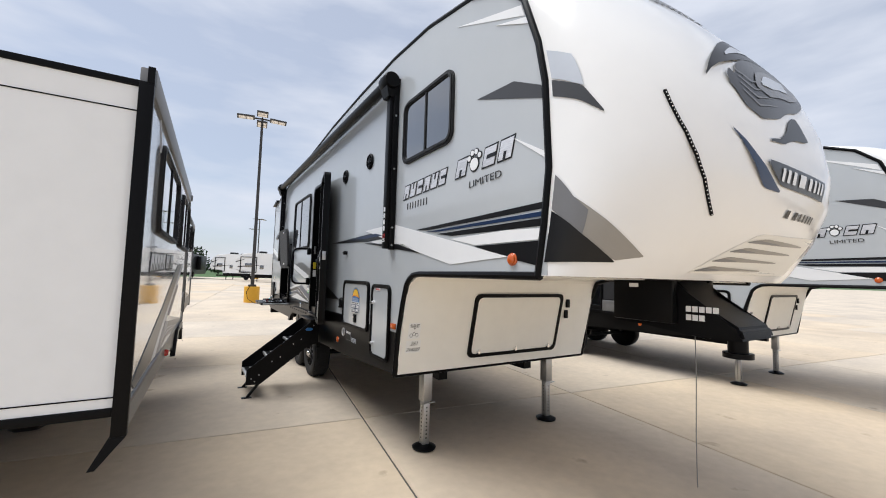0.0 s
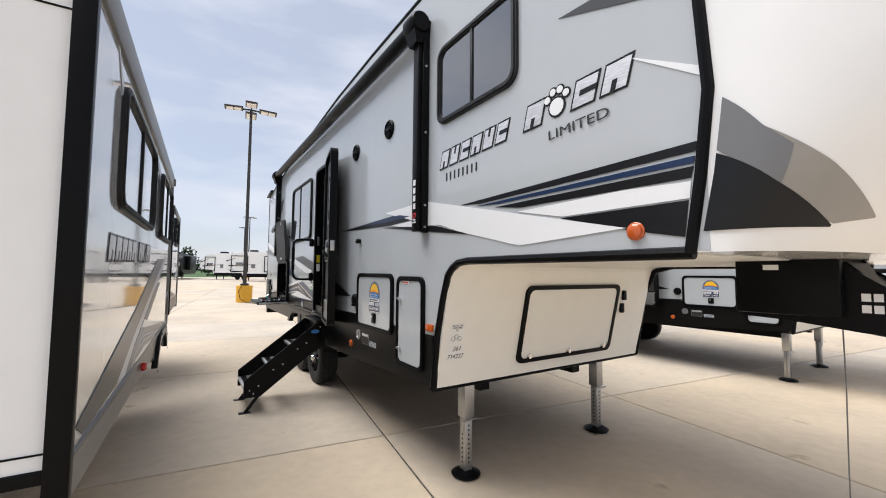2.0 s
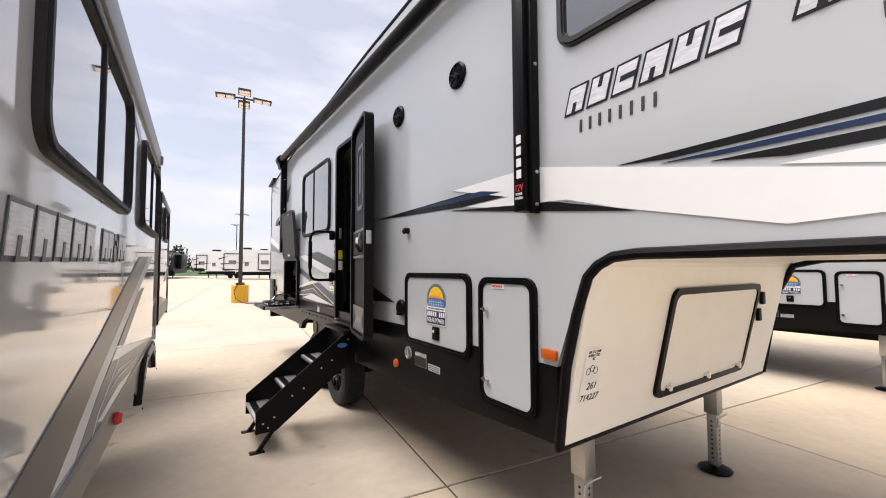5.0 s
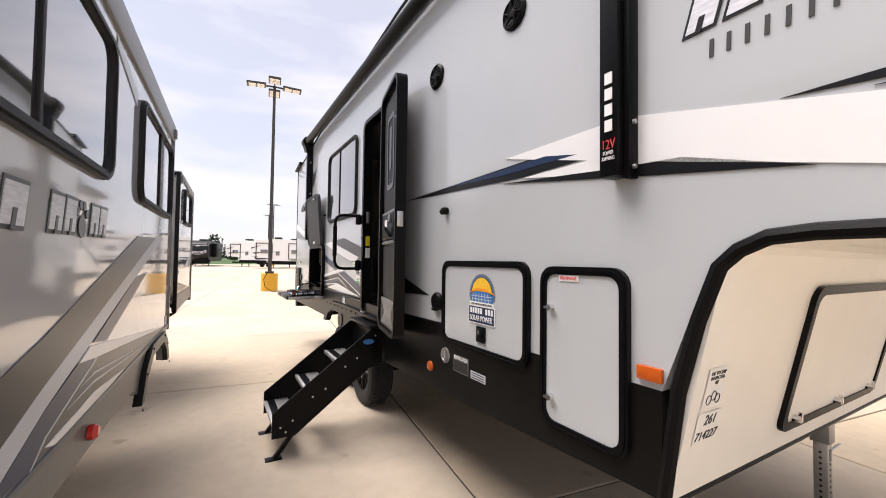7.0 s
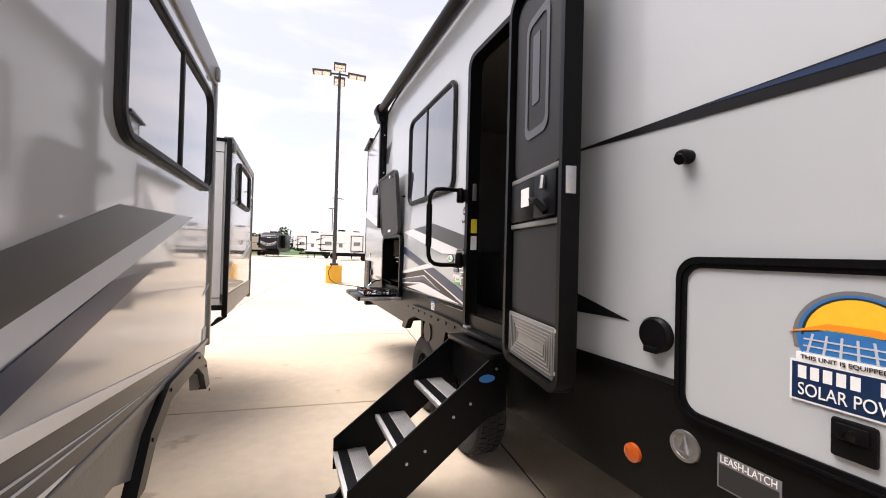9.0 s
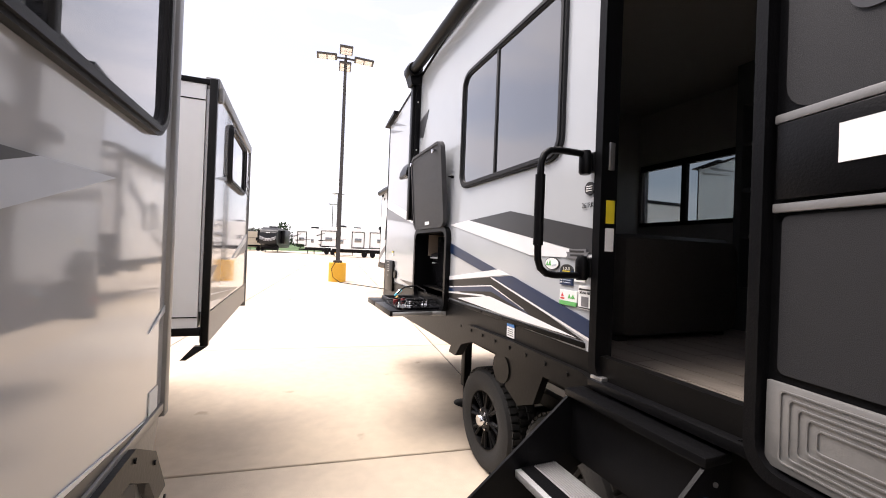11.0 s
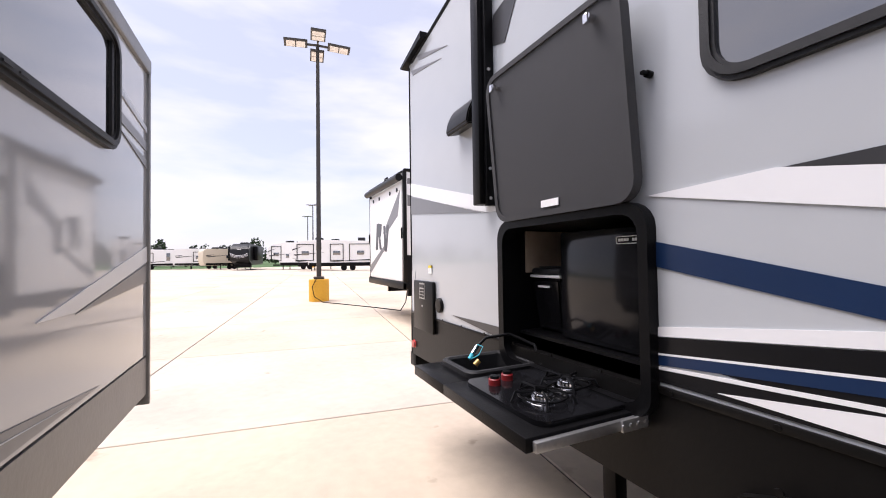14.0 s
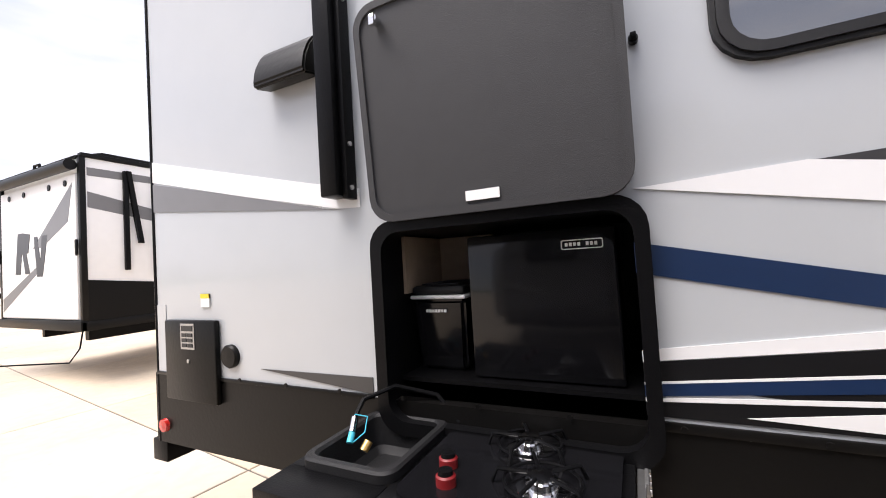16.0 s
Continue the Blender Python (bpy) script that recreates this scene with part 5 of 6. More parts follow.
tagged(m.done("lid_latch", CHROME), kind="stuff").parent = lid
m = Mesh()
m.box((WX - 0.068, 8.262, 1.79), (WX - 0.0635, 8.366, 1.82))
m.done("lid_label", PAPER).parent = lid
m = Mesh()
m.cyl((WX - 0.002, 7.895, 2.17), (WX - 0.022, 7.895, 2.17), 0.012, n=14).box((WX - 0.045, 7.888, 2.164), (WX - 0.02, 7.902, 2.176), 0.002)
m.done("lid_catch", BLACK).parent = lid

# slide-out tray with sink and hob
T0, T1, TY0, TY1, TZ = 1.225, 1.95, 7.965, 8.83, 1.06
TRAY = thing("slide_out_tray", pose(1.6, 8.4, TZ), "black slide-out cooking tray with sink and gas hob", "kitchen tray")
m = Mesh()
K0, K1, KY0, KY1 = 1.345, 1.715, 8.495, 8.795      # the sink's rim
m.box((T0, TY0, TZ - 0.045), (T1, KY0 + 0.012, TZ), 0.004)
m.box((T0, KY0 + 0.012, TZ - 0.045), (K0 + 0.012, TY1, TZ), 0.004)
m.box((K1 - 0.012, KY0 + 0.012, TZ - 0.045), (T1, 8.70, TZ), 0.004)
m.box((K0 + 0.012, KY1 - 0.012, TZ - 0.045), (K1 - 0.012, TY1, TZ), 0.004)
m.done("tray_board", BLACK, TRAY)
m = Mesh()
# a moulded basin: outer lip, rounded rim, sloping walls, flat floor
loops = [[(x, y, TZ + h) for x, y in rrect(K0 + i, K1 - i, KY0 + i, KY1 - i, max(0.045 - i * 0.4, 0.02))]
         for i, h in ((0.0, 0.001), (0.0, 0.024), (0.006, 0.031), (0.022, 0.031), (0.030, 0.022), (0.040, -0.07), (0.062, -0.09))]
rows = [[m.bm.verts.new(p) for p in lp] for lp in loops]
for a, b in zip(rows, rows[1:]):
    for i in range(len(a)):
        m.bm.faces.new((a[i], a[(i + 1) % len(a)], b[(i + 1) % len(a)], b[i]))
m.bm.faces.new(rows[-1])
m.done("sink", PLASTIC, TRAY)
m = Mesh()
m.prism(rrect(1.30, 1.76, 7.99, 8.47, 0.05), "z", TZ + 0.001, TZ + 0.018)
m.done("hob_plate", BLACKGLOSS, TRAY)
for cx, cy in ((1.44, 8.15), (1.62, 8.22)):
    m = Mesh()
    for i in range(5):
        a = i * math.tau / 5 + 0.4
        m.tube([(cx + 0.03 * math.cos(a), cy + 0.03 * math.sin(a), TZ + 0.052), (cx + 0.1 * math.cos(a), cy + 0.1 * math.sin(a), TZ + 0.052), (cx + 0.115 * math.cos(a), cy + 0.115 * math.sin(a), TZ + 0.018)], 0.005, 6)
    m.tube([(cx + 0.085 * math.cos(i * math.tau / 20), cy + 0.085 * math.sin(i * math.tau / 20), TZ + 0.036) for i in range(21)], 0.004, 6)
    m.done("pan_support", BLACK, TRAY)
    m = Mesh()
    m.lathe((cx, cy, TZ + 0.018), (0, 0, 1), [(0.06, 0.0), (0.058, 0.004), (0.038, 0.006), (0.036, 0.022), (0.028, 0.024), (0.028, 0.032), (0.0, 0.034)], 24)
    m.done("burner", CHROME, TRAY)
for cx, cy in ((1.38, 8.36), (1.46, 8.39)):
    m = Mesh()
    m.lathe((cx, cy, TZ + 0.018), (0, 0, 1), [(0.024, 0.0), (0.024, 0.022), (0.02, 0.026), (0.0, 0.026)], 18)
    kb = m.done("knob", REDKNOB, TRAY)
    m = Mesh()
    m.lathe((cx, cy, TZ + 0.044), (0, 0, 1), [(0.019, 0.0), (0.017, 0.010), (0.0, 0.011)], 18)
    k2 = m.done("knob_cap", BLACK)
    k2.parent = kb
m = Mesh()
m.box((T0 + 0.02, TY0 - 0.022, TZ - 0.04), (WX - 0.02, TY0 - 0.004, TZ - 0.008), 0.003)
m.box((WX - 0.12, TY0 - 0.03, TZ - 0.044), (T1, TY0 - 0.02, TZ - 0.004), 0.003)
for i in range(6):
    m.cyl((1.58 + i * 0.035, TY0 - 0.03, TZ - 0.024), (1.58 + i * 0.035, TY0 - 0.034, TZ - 0.024), 0.008, n=8)
m.done("drawer_runner", STEEL, TRAY)
m = Mesh()
m.tube([(1.70, 8.46, TZ + 0.03), (1.73, 8.55, TZ + 0.10), (1.68, 8.68, TZ + 0.135), (1.58, 8.74, TZ + 0.115), (1.52, 8.73, TZ + 0.08)], 0.008, 8)
m.done("hose", BLACK, TRAY)
m = Mesh()
m.cyl((1.52, 8.73, TZ + 0.08), (1.485, 8.715, TZ + 0.05), 0.011)
m.done("hose_nozzle", CHROME, TRAY)
m = Mesh()
m.cyl((1.485, 8.715, TZ + 0.05), (1.465, 8.71, TZ + 0.028), 0.010)
m.tube([(1.47, 8.70, TZ + 0.03), (1.50, 8.68, TZ + 0.05), (1.53, 8.69, TZ + 0.085), (1.52, 8.73, TZ + 0.09)], 0.002, 6)
m.done("hose_tip", CYAN, TRAY)
m = Mesh()
m.cyl((1.47, 8.665, TZ + 0.01), (1.49, 8.66, TZ + 0.03), 0.013)
m.done("brass_fitting", BRASS, TRAY)

FR = thing("mini_fridge", pose(2.0, 8.21, 1.205), "black compact refrigerator in the outdoor kitchen bay", "refrigerator")
m = Mesh()
m.box((WX + 0.14, 7.975, 1.206), (WX + 0.52, 8.44, 1.69), 0.006)
m.done("body", BLACK, FR)
m = Mesh()
m.box((WX + 0.10, 7.975, 1.21), (WX + 0.137, 8.44, 1.69), 0.008)
m.done("door", BLACKGLOSS, FR)
m = Mesh()
m.ring(rrect(8.01, 8.13, 1.625, 1.655, 0.006), rrect(8.013, 8.127, 1.628, 1.652, 0.005), "x", WX + 0.096, WX + 0.1)
for i in range(8):
    if i != 4:
        m.box((WX + 0.096, 8.118 - i * 0.012, 1.635), (WX + 0.0995, 8.110 - i * 0.012, 1.646))
m.done("badge", PAPER, FR)
IM = thing("ice_maker", pose(1.95, 8.6, 1.205), "black countertop ice maker with a pale rim", "ice maker")
m = Mesh()
m.hexa([(WX + 0.16, 8.49, 1.206), (WX + 0.42, 8.49, 1.206), (WX + 0.42, 8.675, 1.206), (WX + 0.16, 8.675, 1.206),
        (WX + 0.12, 8.47, 1.475), (WX + 0.44, 8.47, 1.475), (WX + 0.44, 8.68, 1.475), (WX + 0.12, 8.68, 1.475)])
bmesh.ops.bevel(m.bm, geom=m.bm.edges[:], offset=0.015, segments=3, affect="EDGES")
m.done("body", BLACKGLOSS, IM)
m = Mesh()
m.box((WX + 0.115, 8.465, 1.476), (WX + 0.445, 8.685, 1.490), 0.006)
m.done("rim", PAPER, IM)
m = Mesh()
m.box((WX + 0.12, 8.47, 1.491), (WX + 0.44, 8.68, 1.525), 0.015).box((WX + 0.15, 8.50, 1.526), (WX + 0.38, 8.65, 1.532), 0.002)
m.done("lid", PLASTIC, IM)
m = Mesh()
for i in range(7):
    m.box((WX + 0.116, 8.62 - i * 0.012, 1.428), (WX + 0.122, 8.613 - i * 0.012, 1.438))
m.done("badge", PAPER, IM)

# ---- entry steps ----
ST = thing("entry_steps", pose(0.86, 6.1, 0), "black fold-down entry steps with ribbed aluminium treads", "steps")
SY0, SY1 = 5.72, 6.31
m = Mesh()
for y in (SY0, SY1 - 0.012):
    m.prism([(1.69, 0.965), (1.58, 0.955), (0.80, 0.36), (0.80, 0.17), (0.97, 0.17), (1.56, 0.62), (1.69, 0.66)], "y", y, y + 0.012)
st = m.done("stringer", BLACK, ST, smooth=False)
for i, (x, z) in enumerate(((0.80, 0.285), (1.06, 0.485), (1.32, 0.685))):
    m = Mesh()
    m.box((x, SY0 + 0.014, z - 0.03), (x + 0.20, SY1 - 0.014, z), 0.003)
    tr = m.done("tread", TREAD, ST)
    m = Mesh()
    m.box((x + 0.025, SY0 + 0.016, z), (x + 0.085, SY1 - 0.016, z + 0.003))
    m.done("grip_strip", BLACK).parent = tr
    m = Mesh()
    for k in range(9):
        m.box((x + 0.095 + k * 0.011, SY0 + 0.016, z), (x + 0.100 + k * 0.011, SY1 - 0.016, z + 0.003))
    m.done("ribs", STEEL).parent = tr
m = Mesh()
m.box((1.57, SY0 - 0.005, 0.955), (1.69, SY1 + 0.005, 0.985), 0.004).box((1.60, SY0, 0.70), (1.64, SY1, 0.955))
m.done("top_step", BLACK, ST)
m = Mesh()
for y in (SY0 + 0.02, SY1 - 0.05):
    m.hexa([(0.95, y, 0.20), (0.99, y, 0.20), (0.99, y + 0.03, 0.20), (0.95, y + 0.03, 0.20), (0.80, y, 0.0), (0.84, y, 0.0), (0.84, y + 0.03, 0.0), (0.80, y + 0.03, 0.0)])
    m.box((0.76, y - 0.02, 0.0), (0.88, y + 0.05, 0.012), 0.002)
m.done("step_leg", BLACK, ST)
m = Mesh()
for x, z in ((0.86, 0.25), (0.95, 0.29), (1.10, 0.45), (1.20, 0.50), (1.36, 0.66), (1.46, 0.72), (1.62, 0.90), (0.9, 0.21)):
    m.cyl((x, SY0 - 0.006, z), (x, SY0, z), 0.008, n=8)
tagged(m.done("bolts", STEEL, ST), kind="stuff")
m = Mesh()
m.prism([(1.56 + 0.05 * math.cos(i * math.tau / 20), 0.85 + 0.022 * math.sin(i * math.tau / 20)) for i in range(20)], "y", SY0 - 0.004, SY0 - 0.001)
m.done("maker_badge", BLUEV, ST)

# ---- inside the trailer, seen through the door ----
m = Mesh()
m.box((WX + 0.05, 4.9, 0.98), (FX - 0.05, 9.9, 1.024))
inner_floor = tagged(m.done("floor_inside", TANWOOD, None, smooth=False), "grey wood-look plank floor of the camper", "floor", kind="structure")
m = Mesh()
m.box((WX + 0.05, 4.85, 1.0), (FX - 0.05, 4.9, 3.3)).box((WX + 0.65, 7.3, 1.0), (WX + 0.70, 7.32, 1.1))
m.box((WX + 0.62, 8.16, 1.0), (FX - 0.05, 8.18, 3.3))
m.box((FX - 0.075, 4.9, 1.0), (FX - 0.055, 9.9, 1.9)).box((FX - 0.075, 4.9, 2.55), (FX - 0.055, 9.9, 3.3))
m.box((FX - 0.075, 4.9, 1.9), (FX - 0.055, 7.13, 2.55)).box((FX - 0.075, 8.12, 1.9), (FX - 0.055, 9.9, 2.55))
tagged(m.done("wall_inside", INNER, None, smooth=False), "dim interior wall panels of the camper", "wall", kind="structure")
m = Mesh()
m.box((WX + 0.05, 4.9, 3.12), (FX - 0.05, 9.9, 3.16))
tagged(m.done("ceiling", INNER, None, smooth=False), "low pale camper ceiling in shade", "ceiling", kind="structure")
m = Mesh()
m.box((2.42, 6.95, 1.06), (3.36, 7.62, 1.42), 0.06).box((2.34, 6.72, 1.05), (3.44, 6.98, 1.71), 0.09)
m.box((2.30, 6.84, 1.05), (2.50, 7.60, 1.58), 0.07).box((3.28, 6.84, 1.05), (3.48, 7.60, 1.58), 0.07).box((2.52, 6.98, 1.42), (3.26, 7.5, 1.52), 0.05)
for x in (2.42, 3.34):
    m.box((x - 0.04, 6.80, 1.031), (x + 0.04, 7.5, 1.06))
tagged(m.done("recliner_sofa", LEATHER), "dark upholstered recliner sofa on the plank floor", "sofa")
m = Mesh()
CX = FX - 0.45
m.box((CX, 5.4, 1.032), (FX - 0.08, 6.95, 1.36)).box((CX, 5.4, 2.78), (FX - 0.08, 6.95, 3.1)).box((CX, 6.9, 1.36), (FX - 0.08, 6.95, 2.78)).box((FX - 0.12, 5.4, 1.36), (FX - 0.08, 6.9, 2.78))
for z in (1.74, 2.1, 2.45):
    m.box((CX + 0.02, 5.4, z), (FX - 0.12, 6.9, z + 0.03))
for y in (5.9, 6.42):
    m.box((CX + 0.01, y, 2.1), (FX - 0.12, y + 0.03, 2.78))
tagged(m.done("entertainment_cabinet", CABINET, smooth=False), "dark laminate wall cabinet with open shelves", "cabinet")
m = Mesh()
m.box((CX - 0.02, 5.55, 1.37), (CX + 0.10, 6.75, 1.735), 0.01)
tagged(m.done("electric_fireplace", BLACKGLOSS), "glossy black electric fireplace set in the cabinet", "fireplace")
for o in (inner_floor, *[o for o in scene.objects if o.name in ("wall_inside", "ceiling", "recliner_sofa", "entertainment_cabinet", "electric_fireplace")]):
    o.matrix_basis = FIT
PLANK = Mesh()
for i in range(13):
    for k in range(6):
        PLANK.box((WX + 0.06 + i * 0.16, 4.92 + k * 0.9 + (i % 3) * 0.3, 1.0245), (WX + 0.215 + i * 0.16, min(5.815 + k * 0.9 + (i % 3) * 0.3, 9.9), 1.031))
pl = PLANK.done("planks", WOODF, None, smooth=False)
pl.matrix_basis = FIT
tagged(pl, "grey-brown wood-look vinyl planks", "floor", kind="structure")

# ---- the silver trailer across the aisle ----
NB = thing("silver_trailer", pose(-0.02, 4.6, 0, 0, 0, -1.5), "glossy silver-grey camper with its slide-outs open", "camper trailer", world_built=False)


def nb_decal(poly, material, lift=0.004, name="stripe", x=0.0):
    m = Mesh()
    m.prism(poly, "x", x + 0.001, x + lift)
    return m.done(name, material, NB, smooth=False)


S0, S1, SB, STOP = -1.93, 2.12, 0.97, 2.57
m = Mesh()
m.box((-0.05, S0 + 0.03, SB), (0.0, S1, STOP), 0.002)
m.done("slide_front", SILVER, NB, smooth=False)
m = Mesh()
m.box((-0.95, S0 + 0.02, SB - 0.03), (-0.052, S0 + 0.06, STOP + 0.03)).box((-0.95, S1 - 0.06, SB - 0.03), (-0.052, S1 - 0.02, STOP + 0.03))
m.box((-0.95, S0 + 0.06, STOP), (-0.052, S1 - 0.06, STOP + 0.03)).box((-0.95, S0 + 0.06, SB - 0.03), (-0.052, S1 - 0.06, SB))
m.done("slide_side", WHITEF, NB, smooth=False)
m = Mesh()
for z in (STOP - 0.10, SB + 0.02):
    m.box((-0.95, S0 + 0.016, z - 0.003), (-0.052, S0 + 0.0195, z + 0.003))
m.box((-0.95, S0 + 0.01, STOP + 0.03), (-0.02, S0 + 0.07, STOP + 0.065), 0.004).box((-0.95, S0 + 0.01, SB - 0.075), (-0.03, S0 + 0.07, SB - 0.031), 0.004)
m.done("slide_trim", BLACK, NB)
m = Mesh()
# front corner post with its fin and foot, and the long edges
m.box((-0.055, S0 - 0.012, 0.80), (0.012, S0 + 0.028, STOP + 0.05), 0.004)
m.hexa([(-0.06, S0 - 0.012, 0.80), (0.01, S0 - 0.012, 0.80), (0.01, S0 + 0.028, 0.80), (-0.06, S0 + 0.028, 0.80),
        (-0.13, S0 - 0.03, 0.66), (-0.10, S0 - 0.03, 0.66), (-0.10, S0 + 0.0, 0.66), (-0.13, S0 + 0.0, 0.66)])
m.prism([(S0 - 0.012, STOP + 0.05), (S0 + 0.09, STOP + 0.05), (S0 + 0.06, STOP + 0.10), (S0 - 0.012, STOP + 0.14)], "x", -0.02, 0.012)
m.done("corner_post", BLACK, NB)
m = Mesh()
m.box((-0.055, S1 - 0.01, SB - 0.05), (0.014, S1 + 0.035, STOP + 0.08), 0.004)
m.box((-0.06, S0 + 0.03, STOP), (0.016, S1 + 0.03, STOP + 0.15), 0.01)
m.box((-0.02, S0 + 0.03, SB - 0.03), (0.01, S1, SB + 0.0), 0.004)
m.box((0.0, 2.05, STOP + 0.02), (0.035, 2.10, STOP + 0.10), 0.004)
m.done("edge_rail", SKIRTL, NB)
m = Mesh()
m.prism([(S0 + 0.03, SB - 0.03), (S0 + 0.03, 0.80), (0.0, 0.80), (0.78, 0.78), (0.98, 0.70), (1.06, 0.70), (1.12, 0.80), (1.30, 0.90), (1.75, 0.90), (1.90, 0.80), (1.93, 0.70), (2.02, 0.70), (S1, 0.93), (S1, SB - 0.03)], "x", -0.045, -0.004)
m.done("skirt", SKIRTL, NB, smooth=False)
m = Mesh()
fo = [(0.88, 0.66), (1.02, 0.84), (1.25, 0.955), (1.80, 0.955), (1.98, 0.86), (2.10, 0.68)]
fi = [(0.97, 0.66), (1.08, 0.78), (1.28, 0.88), (1.76, 0.88), (1.92, 0.79), (2.00, 0.68)]
m.prism(fo + fi[::-1], "x", -0.02, 0.028)
for y, z in fo:
    m.cyl((0.028, y * 0.97 + 0.045, z - 0.03), (0.034, y * 0.97 + 0.045, z - 0.03), 0.008, n=8)
m.done("fender", SKIRT, NB)
m = Mesh()
m.lathe((0.012, -0.05, 0.87), (1, 0, 0), [(0.03, -0.012), (0.03, 0.006), (0.02, 0.02), (0.0, 0.02)], 16)
m.done("marker_light", REDLENS, NB)
for y0, y1, sp in ((-1.36, 0.08, -0.66), (0.68, 2.0, 1.36)):
    window(y0, y1, 1.87, 2.47, sp, NB, 0.0, 1, 0.10)
# stripes and plain name shapes
nb_decal([(-1.85, 1.04), (-1.75, 0.985), (-1.1, 1.0), (-0.516, 1.184), (1.35, 1.69), (0.745, 1.675), (-0.533, 1.326)], DECALG)
nb_decal([(-1.1, 1.0), (-0.85, 0.99), (-0.51, 1.112), (1.666, 1.70), (1.35, 1.69), (-0.516, 1.184)], DECALP, 0.0045)
nb_decal([(1.06, 1.457), (0.71, 1.44), (-0.054, 1.221), (0.134, 1.192)], DECALB, 0.005)
nb_decal([(-0.23, 1.177), (-0.51, 1.11), (-0.85, 0.99), (-0.60, 0.975), (-0.501, 1.031), (-0.026, 1.152)], DECALB, 0.0052)
nb_decal([(-0.013, 1.152), (-0.208, 1.176), (-0.081, 1.212), (1.943, 0.975)], DECALW, 0.005)
nb_decal([(-0.013, 1.150), (1.943, 0.972), (-0.60, 0.972), (-0.495, 1.028)], DECALG, 0.0035)
nb_decal([(-0.012, 1.152), (-0.50, 1.030), (-0.60, 0.974), (-0.585, 0.974), (-0.488, 1.026), (0.004, 1.146)], DECALP, 0.006, "pin_stripe")
nb_decal([(-0.195, 1.086), (-0.017, 1.100), (1.042, 0.998), (-0.017, 1.092)], DECALP, 0.006, "pin_stripe")
nb_decal([(-0.325, 1.050), (-0.028, 1.066), (1.35, 0.976), (-0.028, 1.057)], DECALP, 0.006, "pin_stripe")
nb_decal([(0.519, 0.982), (-0.007, 1.018), (-0.497, 0.998), (-0.42, 0.975), (0.252, 0.974)], DECALW, 0.006)
nb_decal([(-1.5, 2.58), (-1.36, 2.40), (-1.30, 2.36), (-1.34, 2.45)], DECALP)
nb_decal([(0.15, 2.55), (0.60, 2.45), (0.60, 2.38), (0.15, 2.50)], DECALP)
nb_decal([(2.14, 1.30), (1.95, 1.25), (2.14, 1.33)], DECALP)
for i, (ya, w) in enumerate([(-1.49 + 0.165 * k, 0.14) for k in range(5)] + [(-0.55, 0.115), (-0.43, 0.115), (-0.294, 0.0), (-0.165, 0.11), (-0.05, 0.11)]):
    if w == 0.0:
        mm = Mesh()
        for dy, dz, r in ((0, 0, 0.04), (0.05, 0.05, 0.017), (0.018, 0.075, 0.017), (-0.02, 0.075, 0.017), (-0.052, 0.048, 0.017)):
            mm.cyl((0.001, ya + 0.05 - dy, 1.665 + dz), (0.006, ya + 0.05 - dy, 1.665 + dz), r, n=12)
        mm.done("paw_emblem", DECALG, NB)
        continue
    zb = 1.615 + (ya + 1.5) * 0.014
    nb_decal([(ya, zb), (ya + w, zb), (ya + w + 0.03, zb + 0.13), (ya + 0.03, zb + 0.13)], DECALG, 0.004, "letter_shape")
    nb_decal([(ya + 0.012, zb + 0.012), (ya + w - 0.006, zb + 0.012), (ya + w + 0.018, zb + 0.118), (ya + 0.034, zb + 0.118)], CHROMEV, 0.006, "letter_shape")
    nb_decal([(ya + w * 0.42, zb), (ya + w * 0.58, zb), (ya + w * 0.58 + 0.014, zb + 0.055), (ya + w * 0.42 + 0.014, zb + 0.055)], DECALG, 0.0075, "letter_shape")
m = Mesh()
m.box((0.001, 1.98, 0.975), (0.004, 2.06, 1.05))
m.done("notice_label", PAPER, NB)
# body behind the slide-outs
m = Mesh()
m.box((-3.4, -1.6, 0.80), (-0.95, 5.6, 2.60), 0.06)
m.done("body", SILVER, NB)
m = Mesh()
m.box((-3.2, -1.5, 0.55), (-1.1, 5.4, 0.79))
for y in (1.25, 2.15):
    m.lathe((-1.25, y - 0.2, 0.355), (1, 0, 0), [(0.0, 0.0), (0.2, 0.0), (0.335, 0.0), (0.355, 0.04), (0.355, 0.18), (0.335, 0.22), (0, 0.22)], 28)
for y in (-1.3, 4.9):
    m.box((-1.5, y, 0.0), (-1.42, y + 0.08, 0.6))
m.done("chassis", BLACK, NB)
# second slide-out
R0, R1, RB, RT = 3.03, 4.78, 0.97, 2.42
XO = -0.03
m = Mesh()
m.box((XO - 0.05, R0 + 0.03, RB + 0.17), (XO, R1, RT), 0.002)
m.done("slide_front", SILVER, NB, smooth=False)
m = Mesh()
m.box((-0.95, R0 + 0.02, RB + 0.08), (XO - 0.052, R0 + 0.06, RT + 0.02)).box((-0.95, R1 - 0.06, RB + 0.08), (XO - 0.052, R1 - 0.02, RT + 0.02))
m.box((-0.95, R0 + 0.06, RT - 0.02), (XO - 0.052, R1 - 0.06, RT + 0.02)).box((-0.95, R0 + 0.06, RB + 0.08), (XO - 0.052, R1 - 0.06, RB + 0.11))
m.done("slide_side", WHITEF, NB, smooth=False)
m = Mesh()
m.box((-0.95, R0 + 0.01, RT + 0.02), (XO - 0.02, R0 + 0.07, RT + 0.05), 0.004).box((-0.95, R0 + 0.012, RB + 0.035), (XO - 0.03, R0 + 0.07, RB + 0.079), 0.004)
